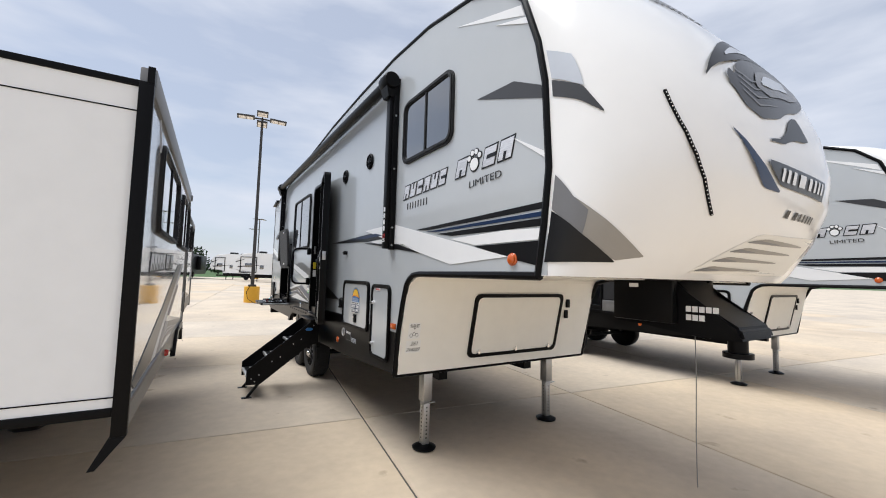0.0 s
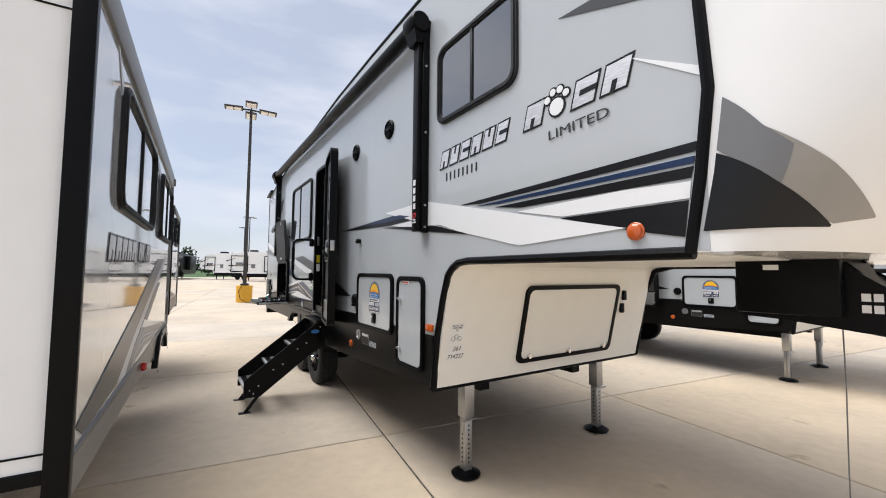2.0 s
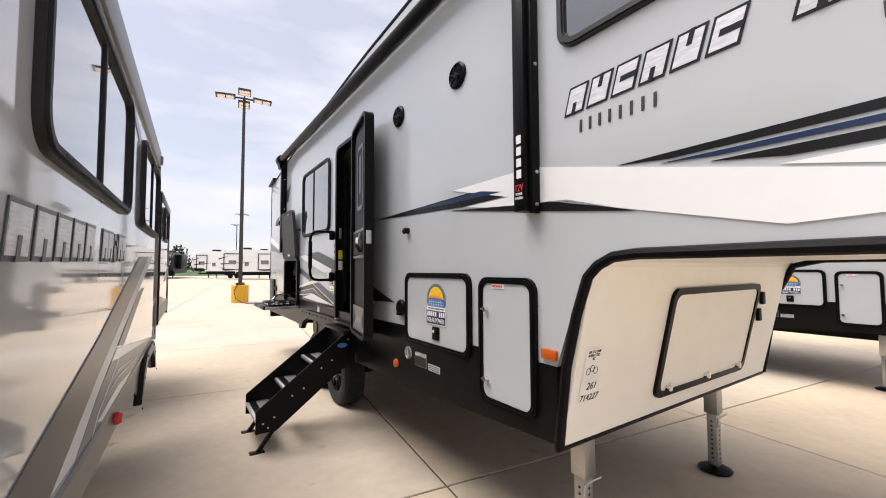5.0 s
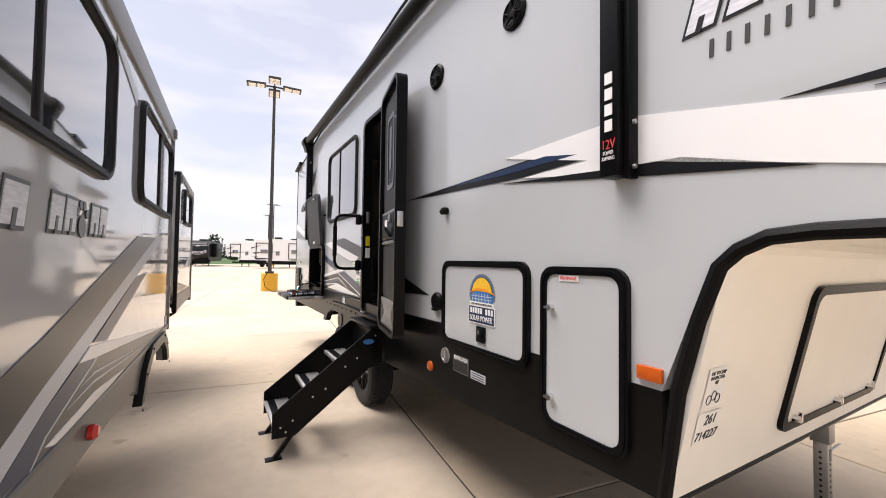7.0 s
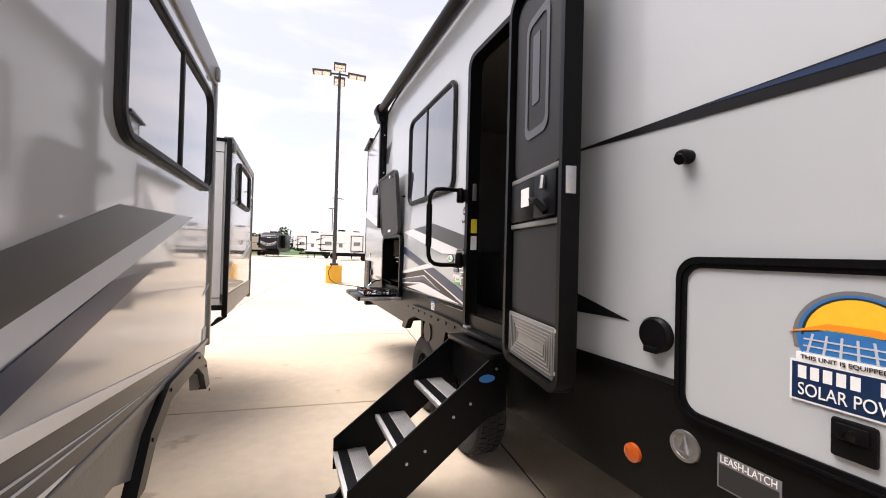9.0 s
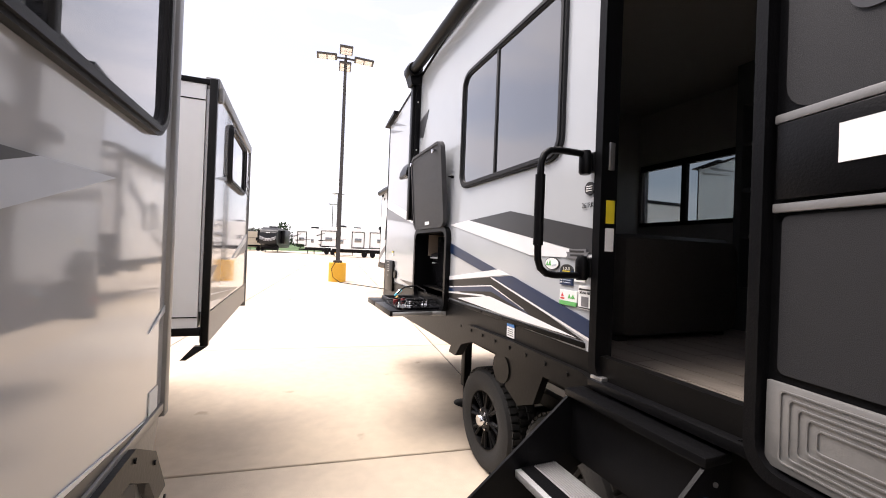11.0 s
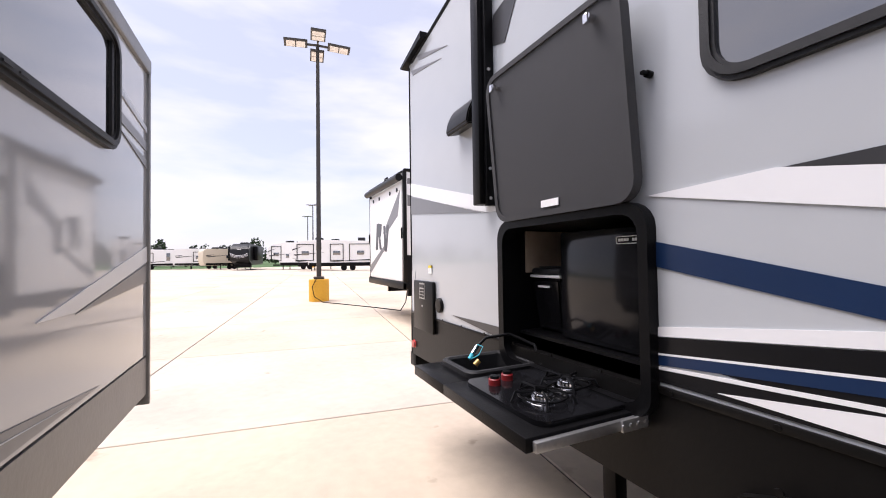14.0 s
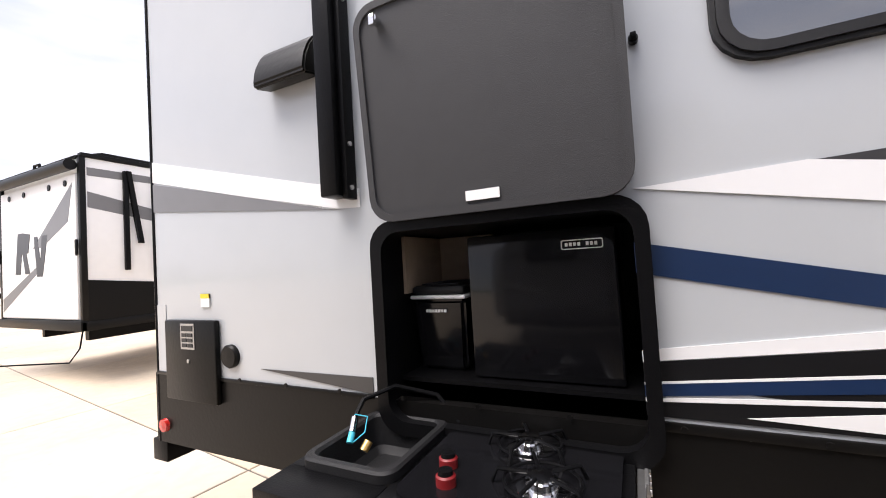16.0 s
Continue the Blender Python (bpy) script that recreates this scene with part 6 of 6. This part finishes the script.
for z in (RT - 0.07, RB + 0.14):
    m.box((-0.95, R0 + 0.016, z - 0.003), (XO - 0.052, R0 + 0.0195, z + 0.003))
m.done("slide_trim", BLACK, NB)
m = Mesh()
m.box((XO - 0.03, R0 - 0.006, RB - 0.02), (XO + 0.010, R0 + 0.028, RT + 0.05), 0.004)
m.hexa([(XO - 0.06, R0 - 0.012, RB - 0.02), (XO + 0.01, R0 - 0.012, RB - 0.02), (XO + 0.01, R0 + 0.028, RB - 0.02), (XO - 0.06, R0 + 0.028, RB - 0.02),
        (XO - 0.12, R0 - 0.03, RB - 0.09), (XO - 0.09, R0 - 0.03, RB - 0.09), (XO - 0.09, R0, RB - 0.09), (XO - 0.12, R0, RB - 0.09)])
m.done("corner_post", SKIRT, NB)
m = Mesh()
m.box((XO - 0.05, R1 - 0.005, RB - 0.05), (XO + 0.012, R1 + 0.02, RT + 0.05), 0.004)
m.done("corner_post", SKIRTL, NB)
m = Mesh()
m.box((XO - 0.06, R0 + 0.03, RT), (XO + 0.014, R1 + 0.02, RT + 0.07), 0.008)
m.prism([(R0 + 0.03, RB - 0.01), (R1 - 0.01, RB + 0.0), (R1 - 0.01, RB + 0.165), (R0 + 0.03, RB + 0.165)], "x", XO - 0.04, XO + 0.003)
m.done("edge_rail", SKIRTL, NB)
m = Mesh()
m.box((XO, R0 + 0.04, RT - 0.06), (XO + 0.03, R0 + 0.09, RT + 0.02), 0.004)
m.done("awning_bracket", SKIRTL, NB)
window(3.52, 4.36, 1.95, 2.37, 4.30, NB, XO, 1, 0.08)
nb_decal([(3.060, 1.91), (3.488, 1.99), (3.488, 1.955)], DECALM, 0.004, "stripe", XO)
nb_decal([(3.060, 1.33), (3.292, 1.40), (3.060, 1.40)], DECALB, 0.004, "stripe", XO)
nb_decal([(3.854, 1.42), (4.770, 1.63), (4.770, 1.56), (4.062, 1.42)], DECALW, 0.004, "stripe", XO)
nb_decal([(4.062, 1.415), (4.770, 1.55), (4.770, 1.47)], DECALM, 0.004, "stripe", XO)
nb_decal([(3.060, 1.145), (4.245, 1.16), (3.060, 1.28)], DECALM, 0.0035, "stripe", XO)
nb_decal([(3.060, 1.145), (3.512, 1.16), (3.060, 1.20)], DECALW, 0.005, "stripe", XO)
nb_decal([(3.060, 1.235), (4.062, 1.165), (3.060, 1.245)], DECALP, 0.005, "stripe", XO)
nb_decal([(4.306, 2.14), (4.770, 2.10), (4.770, 2.06), (4.306, 2.10)], DECALM, 0.004, "stripe", XO)


nb_decal([(4.42, 2.22), (4.77, 2.17), (4.77, 2.145), (4.42, 2.195)], DECALP, 0.004, "stripe", XO)
nb_decal([(4.42, 2.06), (4.77, 1.98), (4.77, 2.02)], DECALM, 0.004, "stripe", XO)


# ---- the same model parked beyond ----
copy_thing(RIG, Matrix.Translation((5.73, -0.30, 0)) @ pose(*RIG.matrix_basis.translation, -0.3, 0, 1.0))


# ---- light poles ----
def light_pole(x, y, h, turn):
    e = thing("light_pole", pose(x, y, 0, 0, 0, turn), "tall dark light pole with four flood heads on yellow base", "street lamp", world_built=False, group="yard light poles")
    m = Mesh()
    m.lathe((0, 0, -0.02), (0, 0, 1), [(0.0, 0.0), (0.36, 0.0), (0.36, 0.80), (0.345, 0.82), (0.0, 0.82)], 32)
    m.done("base", YELLOW, e)
    m = Mesh()
    m.box((-0.19, -0.19, 0.80), (0.19, 0.19, 0.90), 0.03)
    m.hexa([(-0.085, -0.085, 0.9), (0.085, -0.085, 0.9), (0.085, 0.085, 0.9), (-0.085, 0.085, 0.9), (-0.06, -0.06, h), (0.06, -0.06, h), (0.06, 0.06, h), (-0.06, 0.06, h)])
    m.box((-0.09, -0.12, 1.9), (0.09, -0.06, 2.15), 0.01)
    m.done("mast", POLE, e)
    for k in range(4):
        r = pose(0, 0, h, 0, 0, 90 * k)
        m = Mesh()
        m.box((0.05, -0.03, -0.05), (0.38, 0.03, 0.02), 0.005)
        m.box((0.36, -0.26, -0.03), (1.18, 0.26, 0.05), 0.02)
        bmesh.ops.transform(m.bm, matrix=r @ pose(0, 0, 0, 0, 3, 0), verts=m.bm.verts[:])
        hd = m.done("flood_head", POLE, e)
        m = Mesh()
        for j in range(2):
            m.box((0.44 + j * 0.35, -0.21, -0.045), (0.75 + j * 0.35, 0.21, -0.031), 0.004)
        bmesh.ops.transform(m.bm, matrix=r @ pose(0, 0, 0, 0, 3, 0), verts=m.bm.verts[:])
        m.done("lens", LENS).parent = hd
    return e


light_pole(2.57, 22.4, 9.55, -6)
light_pole(9.3, 80.0, 11.0, 20)
light_pole(10.6, 100.0, 11.0, 20)
m = Mesh()
m.tube([(2.45, 22.1, 0.85), (2.28, 22.0, 0.55), (2.35, 21.96, 0.2), (2.6, 21.7, 0.02), (3.2, 20.6, 0.015), (3.9, 19.2, 0.015), (4.3, 18.2, 0.02), (4.35, 17.9, 0.3), (4.4, 17.85, 0.75)], 0.014, 8)
tagged(m.done("power_cord", BLACK), "black power cord lying on the concrete", "power cord")

# ---- toy hauler with its ramp door towards the aisle ----
TX, TY, TW, TL = 3.55, 15.7, 3.0, 11.0
TH = thing("toy_hauler", pose(TX, TY, 0), "white toy hauler with grey swooshes and a rear ramp", "camper trailer", world_built=False)
m = Mesh()
m.box((0.03, 0.0, 0.92), (TL, TW, 3.55), 0.03)
m.done("body", WHITEF, TH)
m = Mesh()
m.box((-0.03, 0.10, 1.02), (0.028, TW - 0.1, 3.28), 0.01)
m.done("ramp_door", WHITEF, TH)
m = Mesh()
m.box((-0.04, -0.03, 0.84), (TL, 0.06, 0.98), 0.01).box((-0.05, -0.03, 0.84), (0.03, TW + 0.03, 1.0), 0.01)
m.box((-0.02, -0.02, 0.98), (0.06, 0.06, 3.56), 0.01).box((-0.02, TW - 0.06, 0.98), (0.06, TW + 0.02, 3.56), 0.01)
m.box((0.0, -0.03, 3.53), (TL, 0.08, 3.60), 0.01)
m.cyl((-0.10, 0.05, 3.40), (-0.10, TW - 0.05, 3.40), 0.085, n=18)
m.prism([(-0.05, 3.55), (0.3, 3.66), (TL, 3.66), (TL, 3.55)], "y", 0.03, TW - 0.03)
m.tube([(0.35, 2.4, 3.66), (0.35, 2.42, 3.86), (0.35, 2.62, 3.86), (0.35, 2.64, 3.66)], 0.025, 8)
m.prism([(0.06, 0.98), (4.0, 0.98), (4.0, 1.25), (0.06, 1.62)], "y", -0.012, 0.0)
m.done("trim", SKIRT, TH)
m = Mesh()
m.box((0.55, -0.07, 1.75), (0.62, -0.005, 3.4), 0.01)
m.hexa([(0.75, -0.09, 2.2), (0.82, -0.09, 2.2), (0.82, -0.03, 2.2), (0.75, -0.03, 2.2), (0.58, -0.09, 3.4), (0.65, -0.09, 3.4), (0.65, -0.03, 3.4), (0.58, -0.03, 3.4)])
m.box((1.0, -0.09, 1.72), (1.08, -0.02, 3.35), 0.01).box((1.02, -0.10, 1.85), (1.5, -0.02, 2.35), 0.02)
m.done("awning_arm", BLACK, TH)
def th_rear(poly, material, name="stripe", lift=0.004):
    m = Mesh()
    m.prism(poly, "x", -0.03 - lift, -0.029)
    return m.done(name, material, TH, smooth=False)
th_rear([(0.35, 2.55), (0.18, 3.15), (1.6, 2.2), (1.25, 2.2)], DECALM)
th_rear([(2.85, 1.12), (2.85, 1.35), (1.3, 1.95), (1.5, 1.75)], DECALM)
th_rear([(2.30, 1.78), (2.10, 1.78), (1.98, 2.50), (2.18, 2.50)], DECALG, "letter_shape", 0.006)
th_rear([(2.05, 2.12), (1.78, 2.14), (1.70, 2.46), (1.98, 2.50)], DECALG, "letter_shape", 0.007)
th_rear([(2.00, 2.14), (1.86, 2.14), (1.72, 1.78), (1.90, 1.78)], DECALG, "letter_shape", 0.0065)
th_rear([(1.45, 1.72), (1.25, 1.72), (1.05, 2.40), (1.25, 2.40), (1.32, 1.98), (1.42, 2.40), (1.55, 2.40)], DECALG, "letter_shape", 0.006)
m = Mesh()
for y in (0.4, 0.95, 1.9, 2.5):
    m.cyl((-0.032, y, 3.16), (-0.045, y, 3.16), 0.05, n=12)
for y in (0.06, 2.94):
    m.box((-0.06, y - 0.03, 2.0), (-0.03, y + 0.03, 2.25), 0.01)
m.box((1.3, -0.05, 0.90), (1.55, -0.032, 0.95))
tagged(m.done("door_hardware", BLACK, TH), kind="stuff")
def th_side(poly, material, name="stripe", lift=0.004):
    m = Mesh()
    m.prism(poly, "y", -lift, -0.001)
    return m.done(name, material, TH, smooth=False)
th_side([(0.08, 3.25), (3.0, 3.28), (3.0, 3.38), (0.08, 3.38)], DECALM)
th_side([(0.08, 2.75), (2.5, 2.35), (2.5, 2.5), (0.08, 3.0)], DECALM)
m = Mesh()
for x in (5.2, 6.1):
    m.lathe((x, 0.15, 0.36), (0, -1, 0), [(0.0, -0.2), (0.36, -0.2), (0.36, 0.0), (0.33, 0.03), (0.2, 0.02), (0.0, 0.02)], 24)
m.box((0.3, 0.6, 0.62), (TL, 0.72, 0.84)).box((0.3, 2.2, 0.62), (TL, 2.3, 0.84)).box((10.2, 0.5, 0), (10.3, 0.6, 0.7)).box((10.2, 2.2, 0), (10.3, 2.3, 0.7))
m.done("running_gear", BLACK, TH)


# ---- campers far across the yard ----
def far_camper(x, y, turn, length, h, body, label, dark=False, fifth=True, slides=((0.9, 2.6), (5.0, 7.6))):
    """Seen from its long side, which faces local -y; the nose is at local x = 0."""
    e = thing("parked_camper", pose(x, y, 0, 0, 0, turn), label, "camper trailer", world_built=False, group="campers across the yard")
    m = Mesh()
    if fifth:
        m.prism([(2.3, 0.75), (length, 0.75), (length, h - 0.25), (3.4, h), (1.2, h - 0.12), (0.35, h - 0.8), (0.0, 1.95), (0.35, 1.55), (2.2, 1.5)], "y", 0, 2.45)
    else:
        m.prism([(0.25, 0.65), (length, 0.65), (length, h - 0.05), (length - 0.3, h), (0.5, h), (0.05, h - 0.35), (0.0, 1.4)], "y", 0, 2.45)
    bmesh.ops.bevel(m.bm, geom=m.bm.edges[:], offset=0.06, segments=2, affect="EDGES")
    m.done("body", body, e)
    m = Mesh()
    for a, b in slides:
        m.ring(rrect(a, b, 1.25, h - 0.55, 0.02), rrect(a + 0.09, b - 0.09, 1.34, h - 0.64, 0.02), "y", -0.06, 0.0)
    m.box((2.4 if fifth else 0.4, -0.02, 0.70), (length, 0.02, 1.02))
    m.box((1.0, 0.3, 0.55), (length, 0.45, 0.75)).box((1.0, 2.0, 0.55), (length, 2.15, 0.75))
    for k in (0.56, 0.64):
        m.lathe((length * k + (k > 0.6) * 0.15, 0.0, 0.36), (0, 1, 0), [(0.0, 0.02), (0.22, 0.02), (0.34, 0.0), (0.37, 0.04), (0.37, 0.2), (0.0, 0.2)], 24)
    m.box((2.6, 0.3, 0.0), (2.7, 0.4, 0.7)).box((2.6, 2.0, 0.0), (2.7, 2.1, 0.7)).box((length - 0.6, 0.3, 0), (length - 0.5, 0.4, 0.7))
    m.done("trim_and_gear", BLACK, e)
    m = Mesh()
    for a, b in slides:
        m.box(((a + b) / 2 - 0.45, -0.07, 2.0), ((a + b) / 2 + 0.45, -0.02, 2.5), 0.03)
    m.box((length - 1.2, -0.03, 1.5), (length - 0.65, -0.005, 2.8), 0.03).box((3.4, -0.03, 1.75), (3.9, -0.005, 2.25), 0.03)
    tagged(m.done("window_glass", TINTED, e), kind="stuff")
    m = Mesh()
    m.prism([(0.5, 2.1), (4.5, 2.35), (2.5, 2.15), (0.7, 1.95)], "y", -0.016, -0.002)
    m.prism([(4.8, 1.15), (length - 1.3, 1.45), (length - 1.5, 1.35), (5.5, 1.1)], "y", -0.016, -0.002)
    m.prism([(0.3, 2.75), (1.6, 3.1), (1.0, 2.85), (0.35, 2.6)] if fifth else [(0.4, 2.3), (1.6, 2.4), (1.0, 2.2), (0.5, 2.2)], "y", -0.016, -0.002)
    m.done("side_stripe", DECALG if not dark else DECALP, e)
    m = Mesh()
    for k in (0.25, 0.42, 0.7, 0.88):
        m.box((length * k, 0.8, h - 0.2), (length * k + 0.9, 1.7, h + (0.28 if k in (0.25, 0.7) else 0.12)), 0.08)
    tagged(m.done("roof_unit", PLASTIC, e), kind="stuff")
    return e


far_camper(4.1, 60.5, -20, 12.0, 3.95, WHITEF, "long white fifth-wheel camper with black-framed slide-outs", slides=((0.9, 3.0), (5.0, 6.7), (7.4, 10.3)))
far_camper(1.6, 72.0, -38, 11.0, 4.0, WHITEF, "white fifth-wheel camper with dark curved stripes")
far_camper(-12.5, 86.0, 4, 9.5, 3.5, WHITEF, "white travel trailer parked on the grass edge", fifth=False, slides=((3.0, 6.5),))
far_camper(-7.3, 79.0, 22, 7.0, 3.3, CREAMRV, "cream travel trailer parked on the grass edge", fifth=False, slides=((4.0, 6.2),))
far_camper(-22.0, 88.0, 6, 9.5, 3.4, WHITEF, "white travel trailer parked by the trees", fifth=False, slides=((3.0, 6.5),))
far_camper(26.0, 4.0, -70, 11.0, 3.9, CREAMRV, "pale camper parked at the far side of the yard")
far_camper(30.0, -3.0, -80, 10.0, 3.8, WHITEF, "white camper with dark skirts at the yard edge")
far_camper(21.0, 52.0, -20, 12.0, 3.9, WHITEF, "white camper in a row across the yard")
# black motor coach seen from its nose
MC = thing("motor_coach", pose(-3.2, 71.0, 0, 0, 0, -12), "black fifth-wheel camper with curved silver nose stripes", "camper trailer", world_built=False, group="campers across the yard")
m = Mesh()
m.prism([(0.0, 2.1), (0.25, 1.3), (2.2, 1.0), (2.4, 0.7), (10.0, 0.7), (10.0, 3.7), (1.4, 3.85), (0.35, 3.2)], "x", 0, 2.5)
bmesh.ops.bevel(m.bm, geom=m.bm.edges[:], offset=0.15, segments=3, affect="EDGES")
m.done("body", DECALK, MC)
m = Mesh()
m.box((-0.9, 2.6, 1.4), (0.0, 5.0, 3.4), 0.03).box((2.5, 3.0, 1.4), (3.1, 5.5, 3.5), 0.03)
m.box((0.2, 2.3, 0.35), (2.3, 3.0, 1.1)).box((0.3, 2.6, 0.0), (0.4, 2.7, 0.5)).box((2.1, 2.6, 0.0), (2.2, 2.7, 0.5))
m.done("slide_out", BLACK, MC)
m = Mesh()
for k in range(3):
    m.tube([(0.1 + 2.3 * i / 12, -0.02 + 0.10 * abs(i / 6 - 1), 2.1 - 0.17 * k + 0.35 * (i / 6 - 1) ** 2) for i in range(13)], 0.05 - 0.012 * k, 6)
m.box((1.0, 0.05, 2.95), (1.5, 0.5, 3.1))
m.done("nose_stripe", CHROMEV, MC)
m = Mesh()
m.box((0.8, 2.5, 3.8), (1.9, 3.6, 4.1), 0.08)
m.done("roof_unit", PLASTIC, MC)

# ---- trees along the field ----
random.seed(4)


def far_tree(x, y, h, w):
    e = thing("tree", pose(x, y, -0.05), "dark green broadleaf tree along the field edge", "tree", world_built=False, group="trees along the field")
    m = Mesh()
    m.cyl((0, 0, 0), (0.1, 0, h * 0.5), 0.22, 0.1, 8)
    for k in range(4):
        a = k * 1.6 + x
        m.cyl((0.05, 0, h * 0.3), (w * 0.3 * math.cos(a), w * 0.3 * math.sin(a), h * 0.7), 0.09, 0.03, 6)
    m.done("trunk", BARK, e)
    m = Mesh()
    for k in range(420):
        a, r = random.uniform(0, math.tau), random.random() ** 0.5
        zz = random.random()
        rad = w * 0.5 * r * (1.0 - 0.55 * abs(zz - 0.35) ** 1.2) * (0.8 + 0.25 * math.sin(3 * a + x))
        c = Vector((rad * math.cos(a), rad * math.sin(a), h * (0.12 + 0.86 * zz * (0.85 + 0.15 * math.sin(2 * a + y)))))
        s = random.uniform(0.25, 0.55)
        u = Vector((random.gauss(0, 1), random.gauss(0, 1), random.gauss(0, 1))).normalized()
        v = u.orthogonal().normalized()
        q = u.cross(v)
        m.face([c + v * s, c + q * s * 0.6, c - v * s, c - q * s * 0.6])
        m.face([c + u * s, c + q * s * 0.5, c - u * s, c - q * s * 0.5])
    m.done("crown", LEAF, e, smooth=False)


for i in range(34):
    far_tree(-75 + i * 5.4 + random.uniform(-2, 2), 150 + random.uniform(-8, 12), random.uniform(4.5, 8.5), random.uniform(6, 9))
for i in range(7):
    far_tree(-30 + i * 3.2 + random.uniform(-1, 1), 112 + random.uniform(-4, 4), random.uniform(3.2, 5.2), random.uniform(4.5, 6))

# ---- concrete slabs, each a piece of the pavement ----
SLAB = 3.28


def slab_mesh(w):
    b = bmesh.new()
    bmesh.ops.create_cube(b, size=1)
    for v in b.verts:
        v.co = Vector((v.co.x * (w - 0.018), v.co.y * (SLAB - 0.018), -0.02 + v.co.z * 0.04))
    top = [ed for ed in b.edges if all(v.co.z > -0.001 for v in ed.verts)]
    bmesh.ops.bevel(b, geom=top, offset=0.006, segments=1, affect="EDGES")
    me = bpy.data.meshes.new("slab")
    b.to_mesh(me)
    b.free()
    me.materials.append(CONC)
    return me


TILT = radians(-7.2)
LINES = [0.0, 3.05, 6.5, 9.8, 13.1, 16.4, 19.7, 23.0, 26.3, 29.6]
LINES = [-3.84 - 3.28 * k for k in range(5, -1, -1)] + LINES
SLABS = {}


def yard(u, v, z):
    return Matrix.Translation((1.90 + u * math.cos(TILT) - v * math.sin(TILT), 4.50 + u * math.sin(TILT) + v * math.cos(TILT), z)) @ pose(0, 0, 0, 0, 0, -7.2)


m = Mesh()
m.box((LINES[0], -5 * SLAB, -0.004), (LINES[-1], 14 * SLAB, 0.0))
bed = m.done("joint_filler", JOINT, None, smooth=False)
bed.parent = pavement
bed.matrix_basis = yard(0, 0, -0.012)
for a, b in zip(LINES, LINES[1:]):
    w = round(b - a, 3)
    if w not in SLABS:
        SLABS[w] = slab_mesh(w)
    for k in range(-5, 14):
        s = new("slab", SLABS[w])
        s.parent = pavement
        s.matrix_basis = yard((a + b) / 2, (k + 0.5) * SLAB, 0)
